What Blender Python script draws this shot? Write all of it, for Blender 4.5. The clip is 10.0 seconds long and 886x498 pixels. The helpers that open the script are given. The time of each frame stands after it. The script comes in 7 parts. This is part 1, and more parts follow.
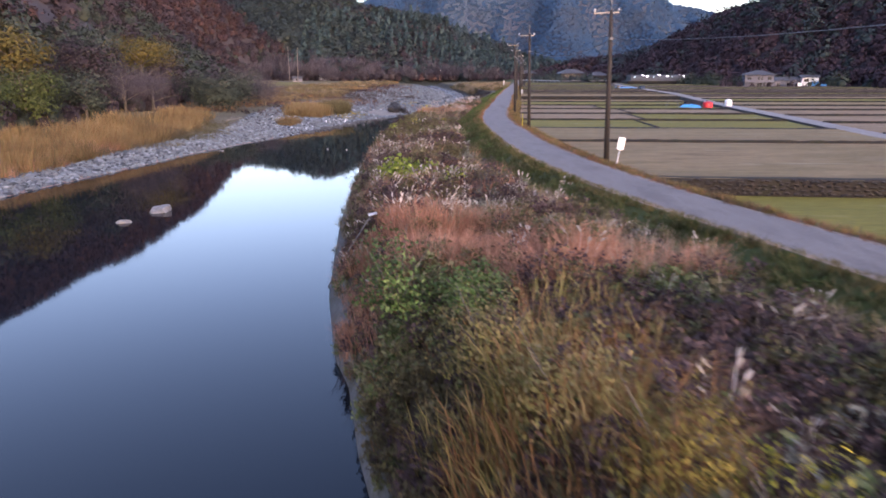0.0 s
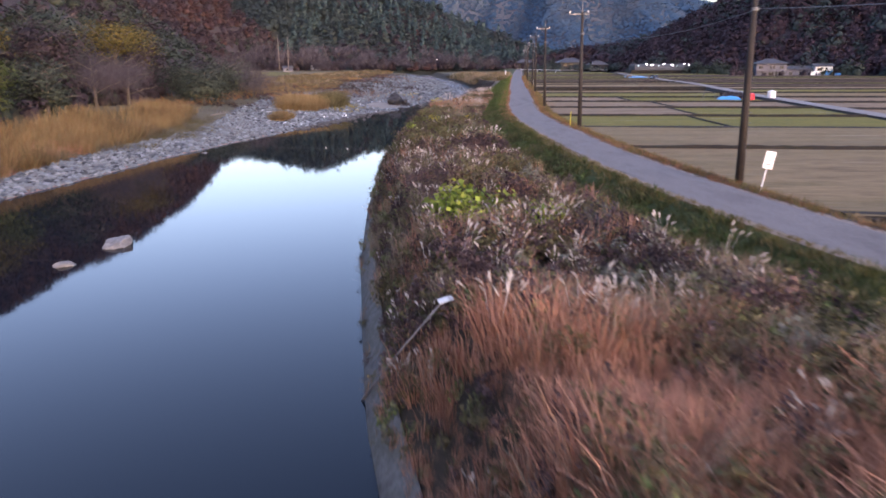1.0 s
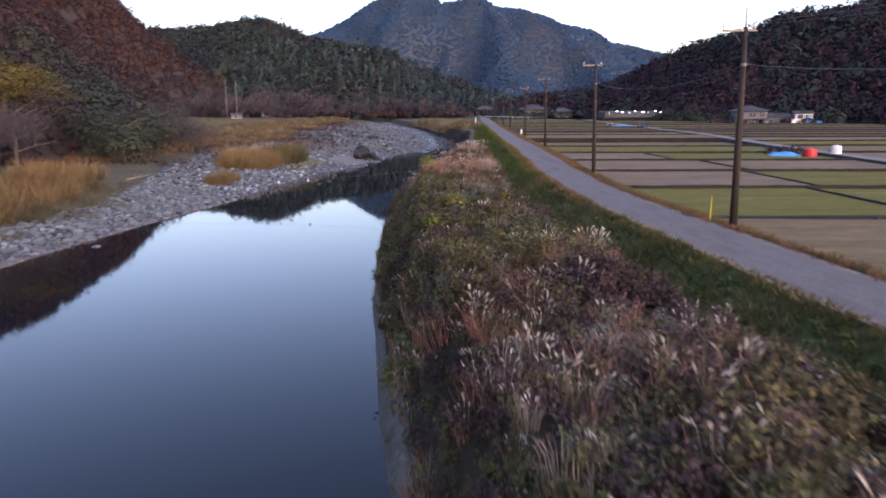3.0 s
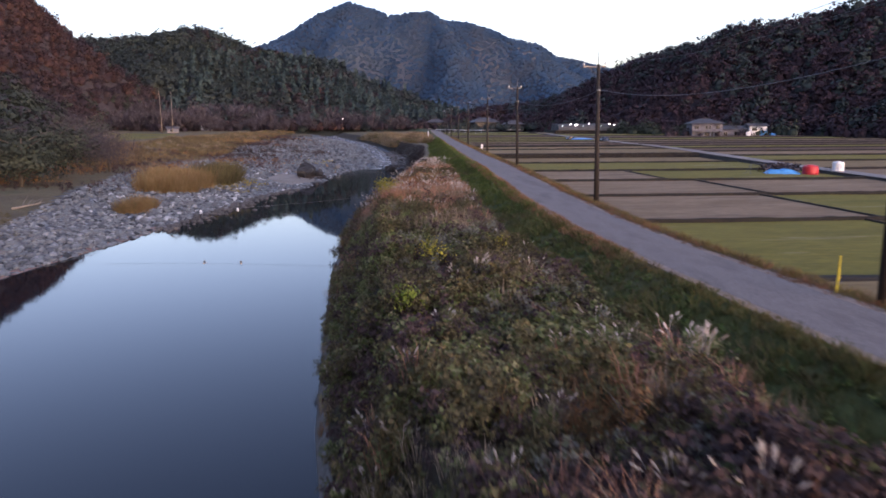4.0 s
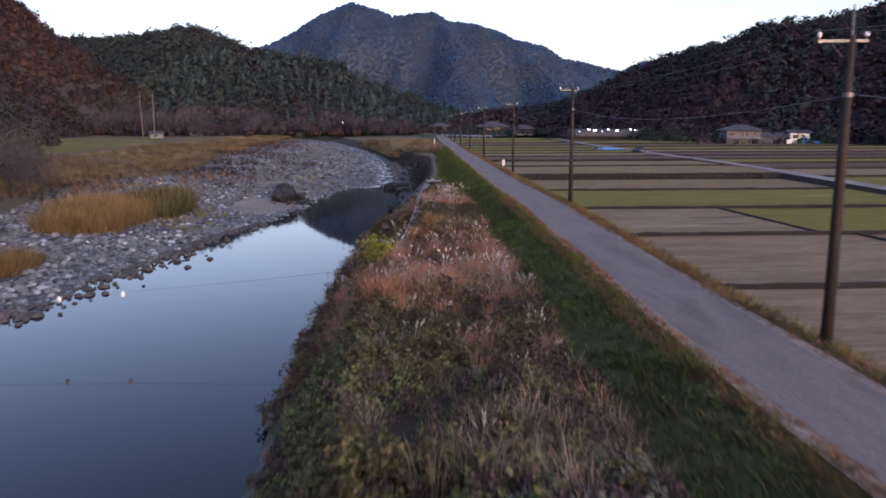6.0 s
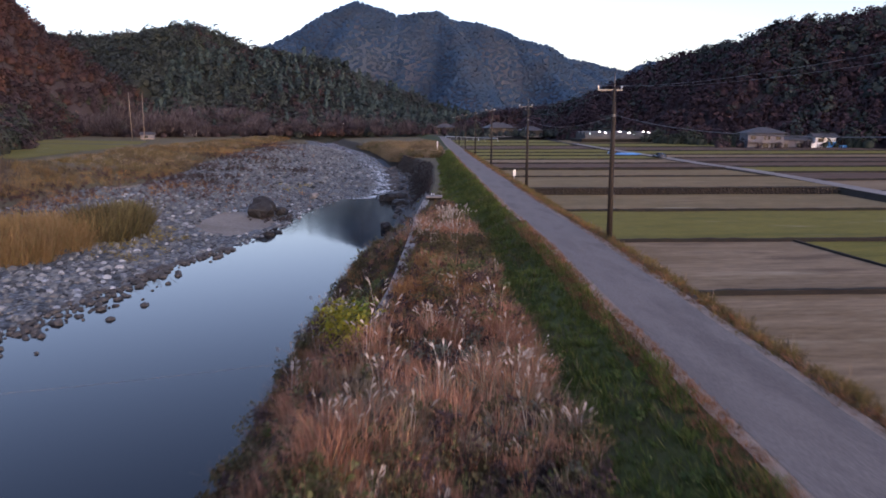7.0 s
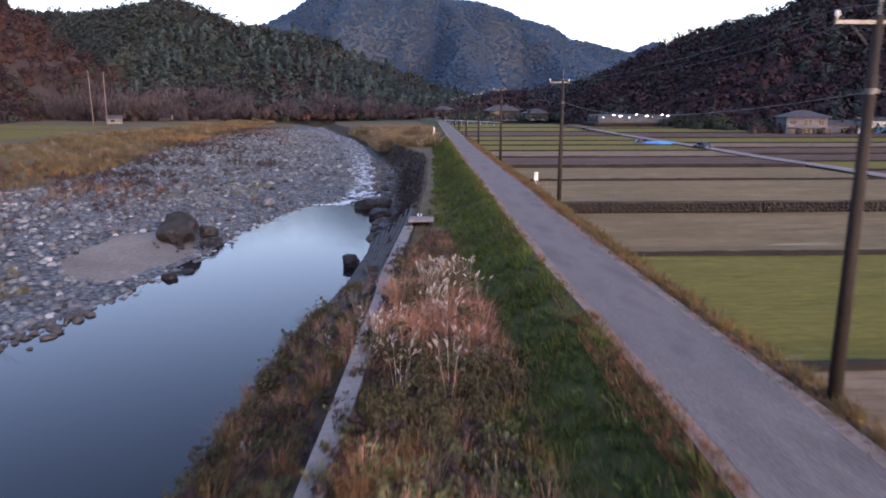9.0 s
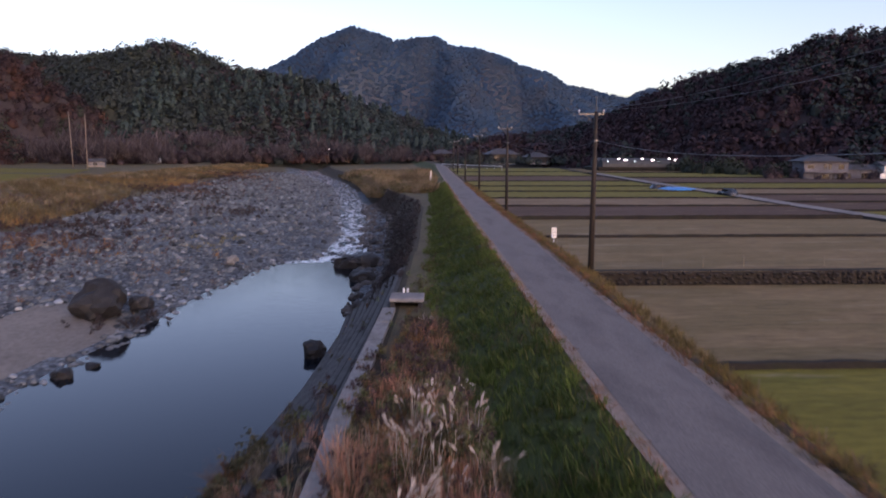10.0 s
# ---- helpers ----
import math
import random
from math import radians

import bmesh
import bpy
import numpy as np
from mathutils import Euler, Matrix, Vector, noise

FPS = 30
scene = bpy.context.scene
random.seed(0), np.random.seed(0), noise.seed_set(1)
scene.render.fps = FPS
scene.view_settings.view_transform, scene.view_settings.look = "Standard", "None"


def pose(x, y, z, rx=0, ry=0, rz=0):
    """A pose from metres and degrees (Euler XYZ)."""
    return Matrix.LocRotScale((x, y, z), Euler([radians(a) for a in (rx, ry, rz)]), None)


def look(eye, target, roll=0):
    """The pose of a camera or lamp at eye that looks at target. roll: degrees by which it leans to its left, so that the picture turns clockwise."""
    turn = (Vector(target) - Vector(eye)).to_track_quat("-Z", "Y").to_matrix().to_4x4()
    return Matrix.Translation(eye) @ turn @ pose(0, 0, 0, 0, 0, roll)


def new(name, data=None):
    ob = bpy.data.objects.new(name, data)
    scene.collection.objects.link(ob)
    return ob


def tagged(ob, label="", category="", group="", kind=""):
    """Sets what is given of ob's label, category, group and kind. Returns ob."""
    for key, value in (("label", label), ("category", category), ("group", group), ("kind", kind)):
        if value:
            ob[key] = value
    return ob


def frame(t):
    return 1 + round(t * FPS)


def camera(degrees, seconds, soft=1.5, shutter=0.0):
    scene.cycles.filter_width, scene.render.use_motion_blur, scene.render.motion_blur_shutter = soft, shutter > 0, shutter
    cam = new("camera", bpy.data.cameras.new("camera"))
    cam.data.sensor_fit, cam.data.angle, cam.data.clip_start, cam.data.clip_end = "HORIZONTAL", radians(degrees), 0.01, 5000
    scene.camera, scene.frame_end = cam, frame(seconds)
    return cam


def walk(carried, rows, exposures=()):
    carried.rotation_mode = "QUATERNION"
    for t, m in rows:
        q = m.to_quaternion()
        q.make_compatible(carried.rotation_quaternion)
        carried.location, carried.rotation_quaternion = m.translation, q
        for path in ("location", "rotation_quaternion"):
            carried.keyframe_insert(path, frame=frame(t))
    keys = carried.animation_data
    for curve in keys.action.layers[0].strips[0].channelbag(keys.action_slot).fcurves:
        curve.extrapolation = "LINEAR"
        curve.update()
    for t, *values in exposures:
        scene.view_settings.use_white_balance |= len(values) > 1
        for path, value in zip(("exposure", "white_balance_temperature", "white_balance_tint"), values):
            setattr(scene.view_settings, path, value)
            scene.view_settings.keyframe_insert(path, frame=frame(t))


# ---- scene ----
cam = camera(66.3, 10.0, soft=1.7, shutter=0.35)
PATH = [
    (0, (3.183, -6.698, 5.442), (3.085, -4.765, 4.939), -0.2),
    (0.5, (1.171, -0.291, 5.349), (1.071, 1.632, 4.808), -0.3),
    (1, (-0.896, 6.173, 5.306), (-0.967, 8.1, 4.775), -0.3),
    (1.5, (-2.876, 12.703, 5.314), (-2.866, 14.638, 4.807), -0.4),
    (2, (-4.607, 19.228, 5.349), (-4.595, 21.168, 4.864), -0.3),
    (2.5, (-5.892, 25.756, 5.546), (-5.874, 27.707, 5.104), -0.3),
    (2.7, (-6.208, 28.36, 5.579), (-6.182, 30.314, 5.153), -0.3),
    (3.8, (-7.104, 42.741, 5.558), (-6.898, 44.695, 5.184), -0.2),
    (4, (-7.159, 45.362, 5.56), (-6.945, 47.316, 5.189), -0.3),
    (4.5, (-6.966, 51.978, 5.781), (-6.755, 53.932, 5.41), -0.2),
    (5, (-6.616, 58.564, 6.156), (-6.405, 60.519, 5.787), -0.2),
    (5.5, (-6.174, 64.986, 6.528), (-5.963, 66.94, 6.161), -0.2),
    (5.7, (-5.956, 67.591, 6.595), (-5.747, 69.546, 6.23), -0.2),
    (7, (-3.909, 84.718, 7.354), (-3.717, 86.675, 6.989), 0.0),
    (7.5, (-3.102, 91.382, 7.348), (-2.91, 93.339, 6.985), 0.0),
    (8, (-2.301, 97.874, 7.409), (-2.109, 99.83, 7.039), -0.1),
    (8.5, (-1.556, 104.188, 7.501), (-1.366, 106.124, 7.038), 0.0),
    (9, (-0.785, 110.61, 7.501), (-0.593, 112.557, 7.086), 0.0),
    (9.5, (0.014, 117.279, 7.375), (0.208, 119.232, 6.986), 0.0),
    (10, (0.736, 123.731, 7.199), (0.935, 125.7, 6.908), 0.1),
]
walk(cam, [(t, look(eye, target, roll)) for t, eye, target, roll in PATH], exposures=[(0.0, 2.35, 6250, 38), (2.5, 2.02, 6350, 38), (5.0, 1.58, 6350, 40), (7.5, 1.5, 6400, 38), (8.5, 1.92, 6400, 38), (9.0, 1.92, 6400, 38), (9.5, 1.66, 6400, 38), (10.0, 1.25, 6450, 42)])

# ---- dusk sky and a wide soft sun from behind the camera, on its right ----
world = bpy.data.worlds.new("dusk_sky")
scene.world = world
world.use_nodes = True
wn = world.node_tree.nodes
sky = wn.new("ShaderNodeTexSky")
sky.sky_type = "NISHITA"
sky.sun_disc = False
SUN_EL, SUN_AZ = 9.0, 150.0
sky.sun_elevation = radians(SUN_EL)
sky.sun_rotation = radians(SUN_AZ)
sky.air_density, sky.dust_density, sky.ozone_density = 1.0, 1.6, 1.6
wn["Background"].inputs["Strength"].default_value = 0.15
world.node_tree.links.new(sky.outputs[0], wn["Background"].inputs["Color"])
sun_data = bpy.data.lights.new("sun", "SUN")
sun_data.energy, sun_data.angle, sun_data.color = 0.4, radians(75), (1.0, 0.93, 0.92)
sun = new("sun", sun_data)
sun.matrix_world = look((math.sin(radians(SUN_AZ)), math.cos(radians(SUN_AZ)), math.tan(radians(SUN_EL)) + 0.2), (0, 0, 0))


# ---- materials ----
def nodes_of(name, rough=0.8, metal=0.0, spec=0.3):
    m = bpy.data.materials.new(name)
    m.use_nodes = True
    nt = m.node_tree
    b = nt.nodes["Principled BSDF"]
    b.inputs["Roughness"].default_value = rough
    b.inputs["Metallic"].default_value = metal
    b.inputs["Specular IOR Level"].default_value = spec
    return m, nt, b


def ramp(nt, fac, cols):
    r = nt.nodes.new("ShaderNodeValToRGB")
    e = r.color_ramp.elements
    while len(e) < len(cols):
        e.new(0.5)
    for i, c in enumerate(cols):
        e[i].position = i / max(1, len(cols) - 1)
        e[i].color = (*c, 1)
    nt.links.new(fac, r.inputs[0])
    return r.outputs[0]


def noise_of(nt, scale, detail=4.0, rough=0.6, stretch=None):
    tc = nt.nodes.new("ShaderNodeTexCoord")
    out = tc.outputs["Object"]
    if stretch:
        mp = nt.nodes.new("ShaderNodeMapping")
        mp.inputs["Scale"].default_value = stretch
        nt.links.new(out, mp.inputs[0])
        out = mp.outputs[0]
    n = nt.nodes.new("ShaderNodeTexNoise")
    n.inputs["Scale"].default_value, n.inputs["Detail"].default_value, n.inputs["Roughness"].default_value = scale, detail, rough
    nt.links.new(out, n.inputs["Vector"])
    return n.outputs["Fac"]


def mix(nt, fac, a, b, mode="MIX"):
    n = nt.nodes.new("ShaderNodeMix")
    n.data_type, n.blend_type = "RGBA", mode
    for sock, v in ((n.inputs["Factor"], fac), (n.inputs["A"], a), (n.inputs["B"], b)):
        if isinstance(v, bpy.types.NodeSocket):
            nt.links.new(v, sock)
        elif isinstance(v, tuple):
            sock.default_value = (*v, 1)
        else:
            sock.default_value = v
    return n.outputs["Result"]


def contrast(nt, fac, lo, hi):
    n = nt.nodes.new("ShaderNodeMapRange")
    n.inputs["From Min"].default_value, n.inputs["From Max"].default_value = lo, hi
    nt.links.new(fac, n.inputs["Value"])
    return n.outputs["Result"]


def bump(nt, b, fac, strength, distance):
    n = nt.nodes.new("ShaderNodeBump")
    n.inputs["Strength"].default_value, n.inputs["Distance"].default_value = strength, distance
    nt.links.new(fac, n.inputs["Height"])
    nt.links.new(n.outputs[0], b.inputs["Normal"])


def surface(name, cols, coarse=0.3, fine=6.0, rough=0.85, bumps=(0.5, 0.02), stretch=None, lo=0.3, hi=0.7, metal=0.0, spec=0.3):
    """A plain solid: colours by a coarse noise, mottled by a fine one, with relief."""
    m, nt, b = nodes_of(name, rough, metal, spec)
    big = contrast(nt, noise_of(nt, coarse, 5, 0.6, stretch), lo, hi)
    small = noise_of(nt, fine, 6, 0.7, stretch)
    c = ramp(nt, big, cols)
    g = ramp(nt, contrast(nt, small, 0.25, 0.75), [(0.6, 0.6, 0.6), (1.25, 1.25, 1.25)])
    nt.links.new(mix(nt, 1.0, c, g, "MULTIPLY"), b.inputs["Base Color"])
    bump(nt, b, small, *bumps)
    return m


def foliage(name, cols, patch=0.15, translucent=0.25, rough=0.75, per_object=False, own=1.0, tone=(0.62, 1.3)):
    """Blades and leaves: each island its own tone, drifting in patches."""
    m, nt, b = nodes_of(name, rough, 0.0, 0.15)
    geo = nt.nodes.new("ShaderNodeNewGeometry")
    fac = geo.outputs["Random Per Island"]
    if own < 1:
        blend = nt.nodes.new("ShaderNodeMix")
        blend.inputs["Factor"].default_value = own
        nt.links.new(contrast(nt, noise_of(nt, patch * 0.7, 2, 0.5), 0.28, 0.72), blend.inputs["A"])
        nt.links.new(fac, blend.inputs["B"])
        fac = blend.outputs["Result"]
    c = ramp(nt, fac, cols)
    p = ramp(nt, contrast(nt, noise_of(nt, patch, 3, 0.6), 0.3, 0.7), [(tone[0],) * 3, (tone[1],) * 3])
    c = mix(nt, 1.0, c, p, "MULTIPLY")
    if per_object:
        oi = nt.nodes.new("ShaderNodeObjectInfo")
        c = mix(nt, 1.0, c, ramp(nt, oi.outputs["Random"], [(0.7, 0.75, 0.7), (1.25, 1.15, 1.0)]), "MULTIPLY")
    nt.links.new(c, b.inputs["Base Color"])
    tr = nt.nodes.new("ShaderNodeBsdfTranslucent")
    nt.links.new(c, tr.inputs["Color"])
    mx = nt.nodes.new("ShaderNodeMixShader")
    mx.inputs[0].default_value = translucent
    nt.links.new(b.outputs[0], mx.inputs[1])
    nt.links.new(tr.outputs[0], mx.inputs[2])
    nt.links.new(mx.outputs[0], nt.nodes["Material Output"].inputs["Surface"])
    return m


def plain(name, col, rough=0.6, metal=0.0, spec=0.4, wear=0.25):
    return surface(name, [tuple(v * (1 - wear) for v in col), col, tuple(min(1, v * (1 + 0.4 * wear)) for v in col)], 1.3, 14.0, rough, (0.15, 0.005), metal=metal, spec=spec)


def glow(name, col, strength):
    m, nt, b = nodes_of(name)
    b.inputs["Base Color"].default_value = (*col, 1)
    b.inputs["Emission Color"].default_value = (*col, 1)
    b.inputs["Emission Strength"].default_value = strength
    return m


# soil kept dark: deep shade between the plants is put into its colour
M_SOIL = surface("soil", [(0.0324, 0.0252, 0.0162), (0.0504, 0.0378, 0.0234), (0.0288, 0.0306, 0.0144)], 0.25, 5.0, 0.95, (0.8, 0.05))
M_SAND = surface("river_sand", [(0.176, 0.152, 0.128), (0.24, 0.216, 0.184)], 0.2, 3.0, 0.95, (0.5, 0.04))
M_BED = surface("river_bed", [(0.10, 0.05, 0.03), (0.07, 0.06, 0.045)], 0.2, 2.0, 0.9, (0.5, 0.05))
M_ROAD = surface("asphalt", [(0.1246, 0.1079, 0.1001), (0.172, 0.1511, 0.1394), (0.1419, 0.1241, 0.1145)], 0.4, 16.0, 0.85, (0.3, 0.01), (1.2, 0.35, 1.0), lo=0.35, hi=0.65)
M_CONCRETE = surface("weathered_concrete", [(0.144, 0.1332, 0.1188), (0.2448, 0.2304, 0.216), (0.18, 0.1692, 0.1512)], 0.5, 6.0, 0.85, (0.4, 0.015))
M_CONCRETE_DARK = surface("dark_concrete", [(0.018, 0.017, 0.016), (0.05, 0.046, 0.042), (0.032, 0.028, 0.024)], 0.5, 4.0, 0.85, (0.6, 0.03))
M_LANE = surface("lane_concrete", [(0.18, 0.1665, 0.1575), (0.261, 0.243, 0.234)], 0.2, 2.0, 0.9, (0.3, 0.01))
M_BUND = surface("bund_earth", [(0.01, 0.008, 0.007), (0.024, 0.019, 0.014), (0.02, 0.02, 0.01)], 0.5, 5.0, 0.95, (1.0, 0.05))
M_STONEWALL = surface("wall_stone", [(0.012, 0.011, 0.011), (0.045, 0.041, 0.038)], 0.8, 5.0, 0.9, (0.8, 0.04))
def field_surface(name, cols):
    """Harvested field: drifting tones, stubble in rows, streaks of paler straw."""
    m, nt, b = nodes_of(name, 0.95, 0.0, 0.2)
    c = ramp(nt, contrast(nt, noise_of(nt, 0.22, 5, 0.6, (0.35, 1.6, 1.0)), 0.3, 0.7), cols)
    small = noise_of(nt, 2.6, 6, 0.7, (0.35, 1.6, 1.0))
    c = mix(nt, 1.0, c, ramp(nt, contrast(nt, small, 0.25, 0.75), [(0.6, 0.6, 0.6), (1.25, 1.25, 1.25)]), "MULTIPLY")
    co = nt.nodes.new("ShaderNodeTexCoord")
    turn = nt.nodes.new("ShaderNodeMapping")
    turn.inputs["Rotation"].default_value = (0, 0, radians(3.4))
    nt.links.new(co.outputs["Object"], turn.inputs[0])
    wave = nt.nodes.new("ShaderNodeTexWave")
    wave.bands_direction = "Y"
    wave.inputs["Scale"].default_value, wave.inputs["Distortion"].default_value = 0.5, 5.0
    wave.inputs["Detail"].default_value, wave.inputs["Detail Scale"].default_value = 3.0, 1.5
    nt.links.new(turn.outputs[0], wave.inputs["Vector"])
    c = mix(nt, 1.0, c, ramp(nt, wave.outputs["Fac"], [(0.93, 0.93, 0.92), (1.06, 1.06, 1.05)]), "MULTIPLY")
    straw = contrast(nt, noise_of(nt, 0.35, 5, 0.65, (0.25, 1.5, 1.0)), 0.6, 0.74)
    c = mix(nt, straw, c, (0.3, 0.25, 0.17))
    nt.links.new(c, b.inputs["Base Color"])
    bump(nt, b, small, 0.7, 0.06)
    return m


M_FIELD_TAN = field_surface("stubble_field", [(0.1279, 0.089, 0.0437), (0.2209, 0.1558, 0.0802), (0.1628, 0.1202, 0.0559), (0.1977, 0.1469, 0.0851)])
M_FIELD_PALE = field_surface("dry_field", [(0.126, 0.0867, 0.0536), (0.24, 0.1724, 0.1084), (0.174, 0.1201, 0.0682), (0.216, 0.1557, 0.1032)])
M_FIELD_GREEN = field_surface("regrown_field", [(0.0978, 0.0973, 0.0158), (0.161, 0.1396, 0.0259), (0.1265, 0.1143, 0.0216)])
M_FIELD_BROWN = field_surface("ploughed_field", [(0.075, 0.046, 0.033), (0.115, 0.072, 0.052)])
M_BANKGRASS = surface("bank_turf", [(0.031, 0.0454, 0.0114), (0.0517, 0.0681, 0.0182), (0.0619, 0.0552, 0.0207)], 0.2, 5.0, 0.95, (0.8, 0.06))
M_ROCK = surface("river_rock", [(0.102, 0.0978, 0.0935), (0.221, 0.2125, 0.204), (0.1445, 0.136, 0.1275)], 0.9, 5.0, 0.85, (0.6, 0.03))
M_ROCK_DARK = surface("wet_dark_rock", [(0.015, 0.0138, 0.0132), (0.042, 0.039, 0.036)], 0.9, 4.0, 0.6, (0.6, 0.04))
M_POLE = surface("pole_concrete", [(0.0211, 0.0174, 0.0155), (0.0372, 0.031, 0.0273)], 0.6, 8.0, 0.85, (0.2, 0.01))
M_STEEL = plain("galvanised_steel", (0.16, 0.16, 0.165), 0.5, 0.6)
M_WIRE = plain("cable_sheath", (0.13, 0.13, 0.14), 0.6)
M_CERAMIC = plain("white_ceramic", (0.75, 0.75, 0.74), 0.3)
M_WHITE = plain("white_paint", (0.78, 0.78, 0.76), 0.5)
M_RED = plain("red_plastic", (0.55, 0.04, 0.05), 0.4)
M_BLUE = plain("blue_tarp", (0.05, 0.28, 0.62), 0.45)
M_YELLOW = plain("yellow_paint", (0.7, 0.55, 0.03), 0.5)
M_TIMBER = plain("weathered_timber", (0.24, 0.19, 0.14), 0.8)
M_PLASTER = surface("house_plaster", [(0.1196, 0.1164, 0.1325), (0.1748, 0.1727, 0.1961)], 0.3, 2.0, 0.9, (0.1, 0.01))
# plaster darkened for the far houses, offsetting the sun on their walls
M_PLASTER_DARK = surface("darkened_plaster", [(0.035, 0.03, 0.025), (0.065, 0.0575, 0.05)], 0.3, 2.0, 0.9, (0.1, 0.01))
M_TILE = surface("roof_tile", [(0.045, 0.045, 0.05), (0.075, 0.075, 0.0825)], 0.5, 4.0, 0.6, (0.4, 0.03))
M_GLASS = plain("dark_window_glass", (0.012, 0.013, 0.015), 0.2, 0.0, 0.4)
M_CAR = plain("dark_car_paint", (0.03, 0.035, 0.045), 0.25, 0.0, 0.6)
M_RUBBER = plain("rubber", (0.02, 0.02, 0.02), 0.8)
M_LAMP = glow("lamp_glow", (1.0, 0.95, 0.85), 4.0)
M_LITWIN = glow("lit_panel", (0.75, 1.0, 0.92), 1.0)
M_BARK = surface("bark", [(0.08, 0.065, 0.05), (0.16, 0.135, 0.11)], 1.0, 8.0, 0.9, (0.8, 0.03))
M_BARK_PALE = surface("pale_bark", [(0.156, 0.132, 0.114), (0.216, 0.192, 0.168)], 1.0, 8.0, 0.9, (0.5, 0.03))

F_PINK = foliage("pinkish_dry_grass", [(0.2289, 0.1044, 0.0679), (0.3969, 0.189, 0.1221), (0.5496, 0.2934, 0.1922), (0.3052, 0.176, 0.0961)])
F_STRAW = foliage("straw_grass", [(0.15, 0.1098, 0.072), (0.2625, 0.2013, 0.138), (0.375, 0.2989, 0.216), (0.2125, 0.1708, 0.102)])
F_OLIVE = foliage("olive_weeds", [(0.0505, 0.0424, 0.0233), (0.101, 0.0857, 0.0396), (0.1653, 0.1353, 0.0689), (0.0918, 0.0974, 0.0362)])
# last, palest colour is a painted highlight on some of the leaves
F_GREEN = foliage("green_weeds", [(0.0536, 0.0751, 0.0235), (0.1071, 0.1304, 0.0391), (0.1785, 0.1878, 0.0733), (0.2499, 0.2321, 0.1173)])
F_DARKRED = foliage("withered_weeds", [(0.0425, 0.0263, 0.0263), (0.0833, 0.0527, 0.0493), (0.1318, 0.0892, 0.0808), (0.0663, 0.0442, 0.0442)])
F_PLUME = foliage("pampas_plume", [(0.39, 0.325, 0.273), (0.546, 0.481, 0.416), (0.702, 0.637, 0.572)], translucent=0.4)
F_YELLOW = foliage("yellow_leaves", [(0.3, 0.27, 0.03), (0.5, 0.42, 0.04), (0.62, 0.5, 0.06), (0.28, 0.32, 0.05)])
F_FRESH = foliage("fresh_green_leaves", [(0.06, 0.1, 0.022), (0.11, 0.175, 0.04), (0.19, 0.26, 0.08), (0.15, 0.17, 0.06)])
F_PALE = foliage("withered_highlight_leaves", [(0.1, 0.095, 0.075), (0.16, 0.15, 0.115), (0.22, 0.21, 0.165), (0.15, 0.16, 0.09)])
F_BRUSH = foliage("dark_brush", [(0.036, 0.029, 0.03), (0.06, 0.047, 0.046), (0.088, 0.065, 0.06), (0.066, 0.06, 0.042)])
F_DRYGREEN = foliage("yellowing_grass", [(0.1788, 0.1656, 0.0488), (0.286, 0.2365, 0.0731), (0.3932, 0.2759, 0.1137), (0.2145, 0.197, 0.0569)], patch=0.3)
F_REED = foliage("orange_reeds", [(0.153, 0.0941, 0.0427), (0.2372, 0.1473, 0.0646), (0.306, 0.2128, 0.1045), (0.153, 0.135, 0.057)])
F_DULL = foliage("dull_straw", [(0.085, 0.068, 0.045), (0.13, 0.1, 0.062), (0.175, 0.135, 0.085), (0.1, 0.088, 0.05)])
F_LIME = foliage("lime_leaves", [(0.14, 0.2, 0.03), (0.27, 0.34, 0.05), (0.38, 0.4, 0.07)])
F_TURF = foliage("turf_blades", [(0.043, 0.0671, 0.0146), (0.0757, 0.1161, 0.0232), (0.1204, 0.1548, 0.0387), (0.1634, 0.1505, 0.0447)], patch=0.35)
F_TURF_DULL = foliage("dull_turf_blades", [(0.04, 0.05, 0.016), (0.066, 0.082, 0.024), (0.1, 0.108, 0.036), (0.13, 0.105, 0.045)], patch=0.3)
F_VERGE = foliage("dull_verge_grass", [(0.1, 0.085, 0.028), (0.15, 0.115, 0.04), (0.2, 0.14, 0.058), (0.11, 0.1, 0.032)], patch=0.3)
F_RUSSET = foliage("salmon_verge_grass", [(0.15, 0.07, 0.038), (0.24, 0.115, 0.065), (0.3, 0.16, 0.095), (0.17, 0.1, 0.05)], patch=0.3)
F_LEAFY = foliage("dark_leafy_weeds", [(0.03, 0.052, 0.016), (0.055, 0.092, 0.024), (0.09, 0.135, 0.036), (0.14, 0.16, 0.06)], patch=0.4)
F_ORANGE = foliage("russet_grass", [(0.1756, 0.0809, 0.0337), (0.276, 0.1348, 0.0554), (0.3638, 0.1994, 0.0891), (0.1882, 0.124, 0.0495)], patch=0.3)
F_GOLD = foliage("golden_reed", [(0.1394, 0.0903, 0.0414), (0.2132, 0.1419, 0.0626), (0.2706, 0.1978, 0.0966), (0.1394, 0.129, 0.057)])
# needles lifted and tinted bluish, the air's haze being part of the colour
F_CEDAR = foliage("hazy_cedar_needles", [(0.0239, 0.0426, 0.0474), (0.0336, 0.0562, 0.0582), (0.0407, 0.0653, 0.0644), (0.048, 0.0639, 0.0602)], patch=0.13, translucent=0.1, own=0.25, tone=(0.72, 1.22))
F_OAK = foliage("evergreen_leaves", [(0.0262, 0.0358, 0.031), (0.0374, 0.0492, 0.0361), (0.0506, 0.0594, 0.0413), (0.0674, 0.0675, 0.0466)], patch=0.14, translucent=0.15, own=0.25, tone=(0.72, 1.22))
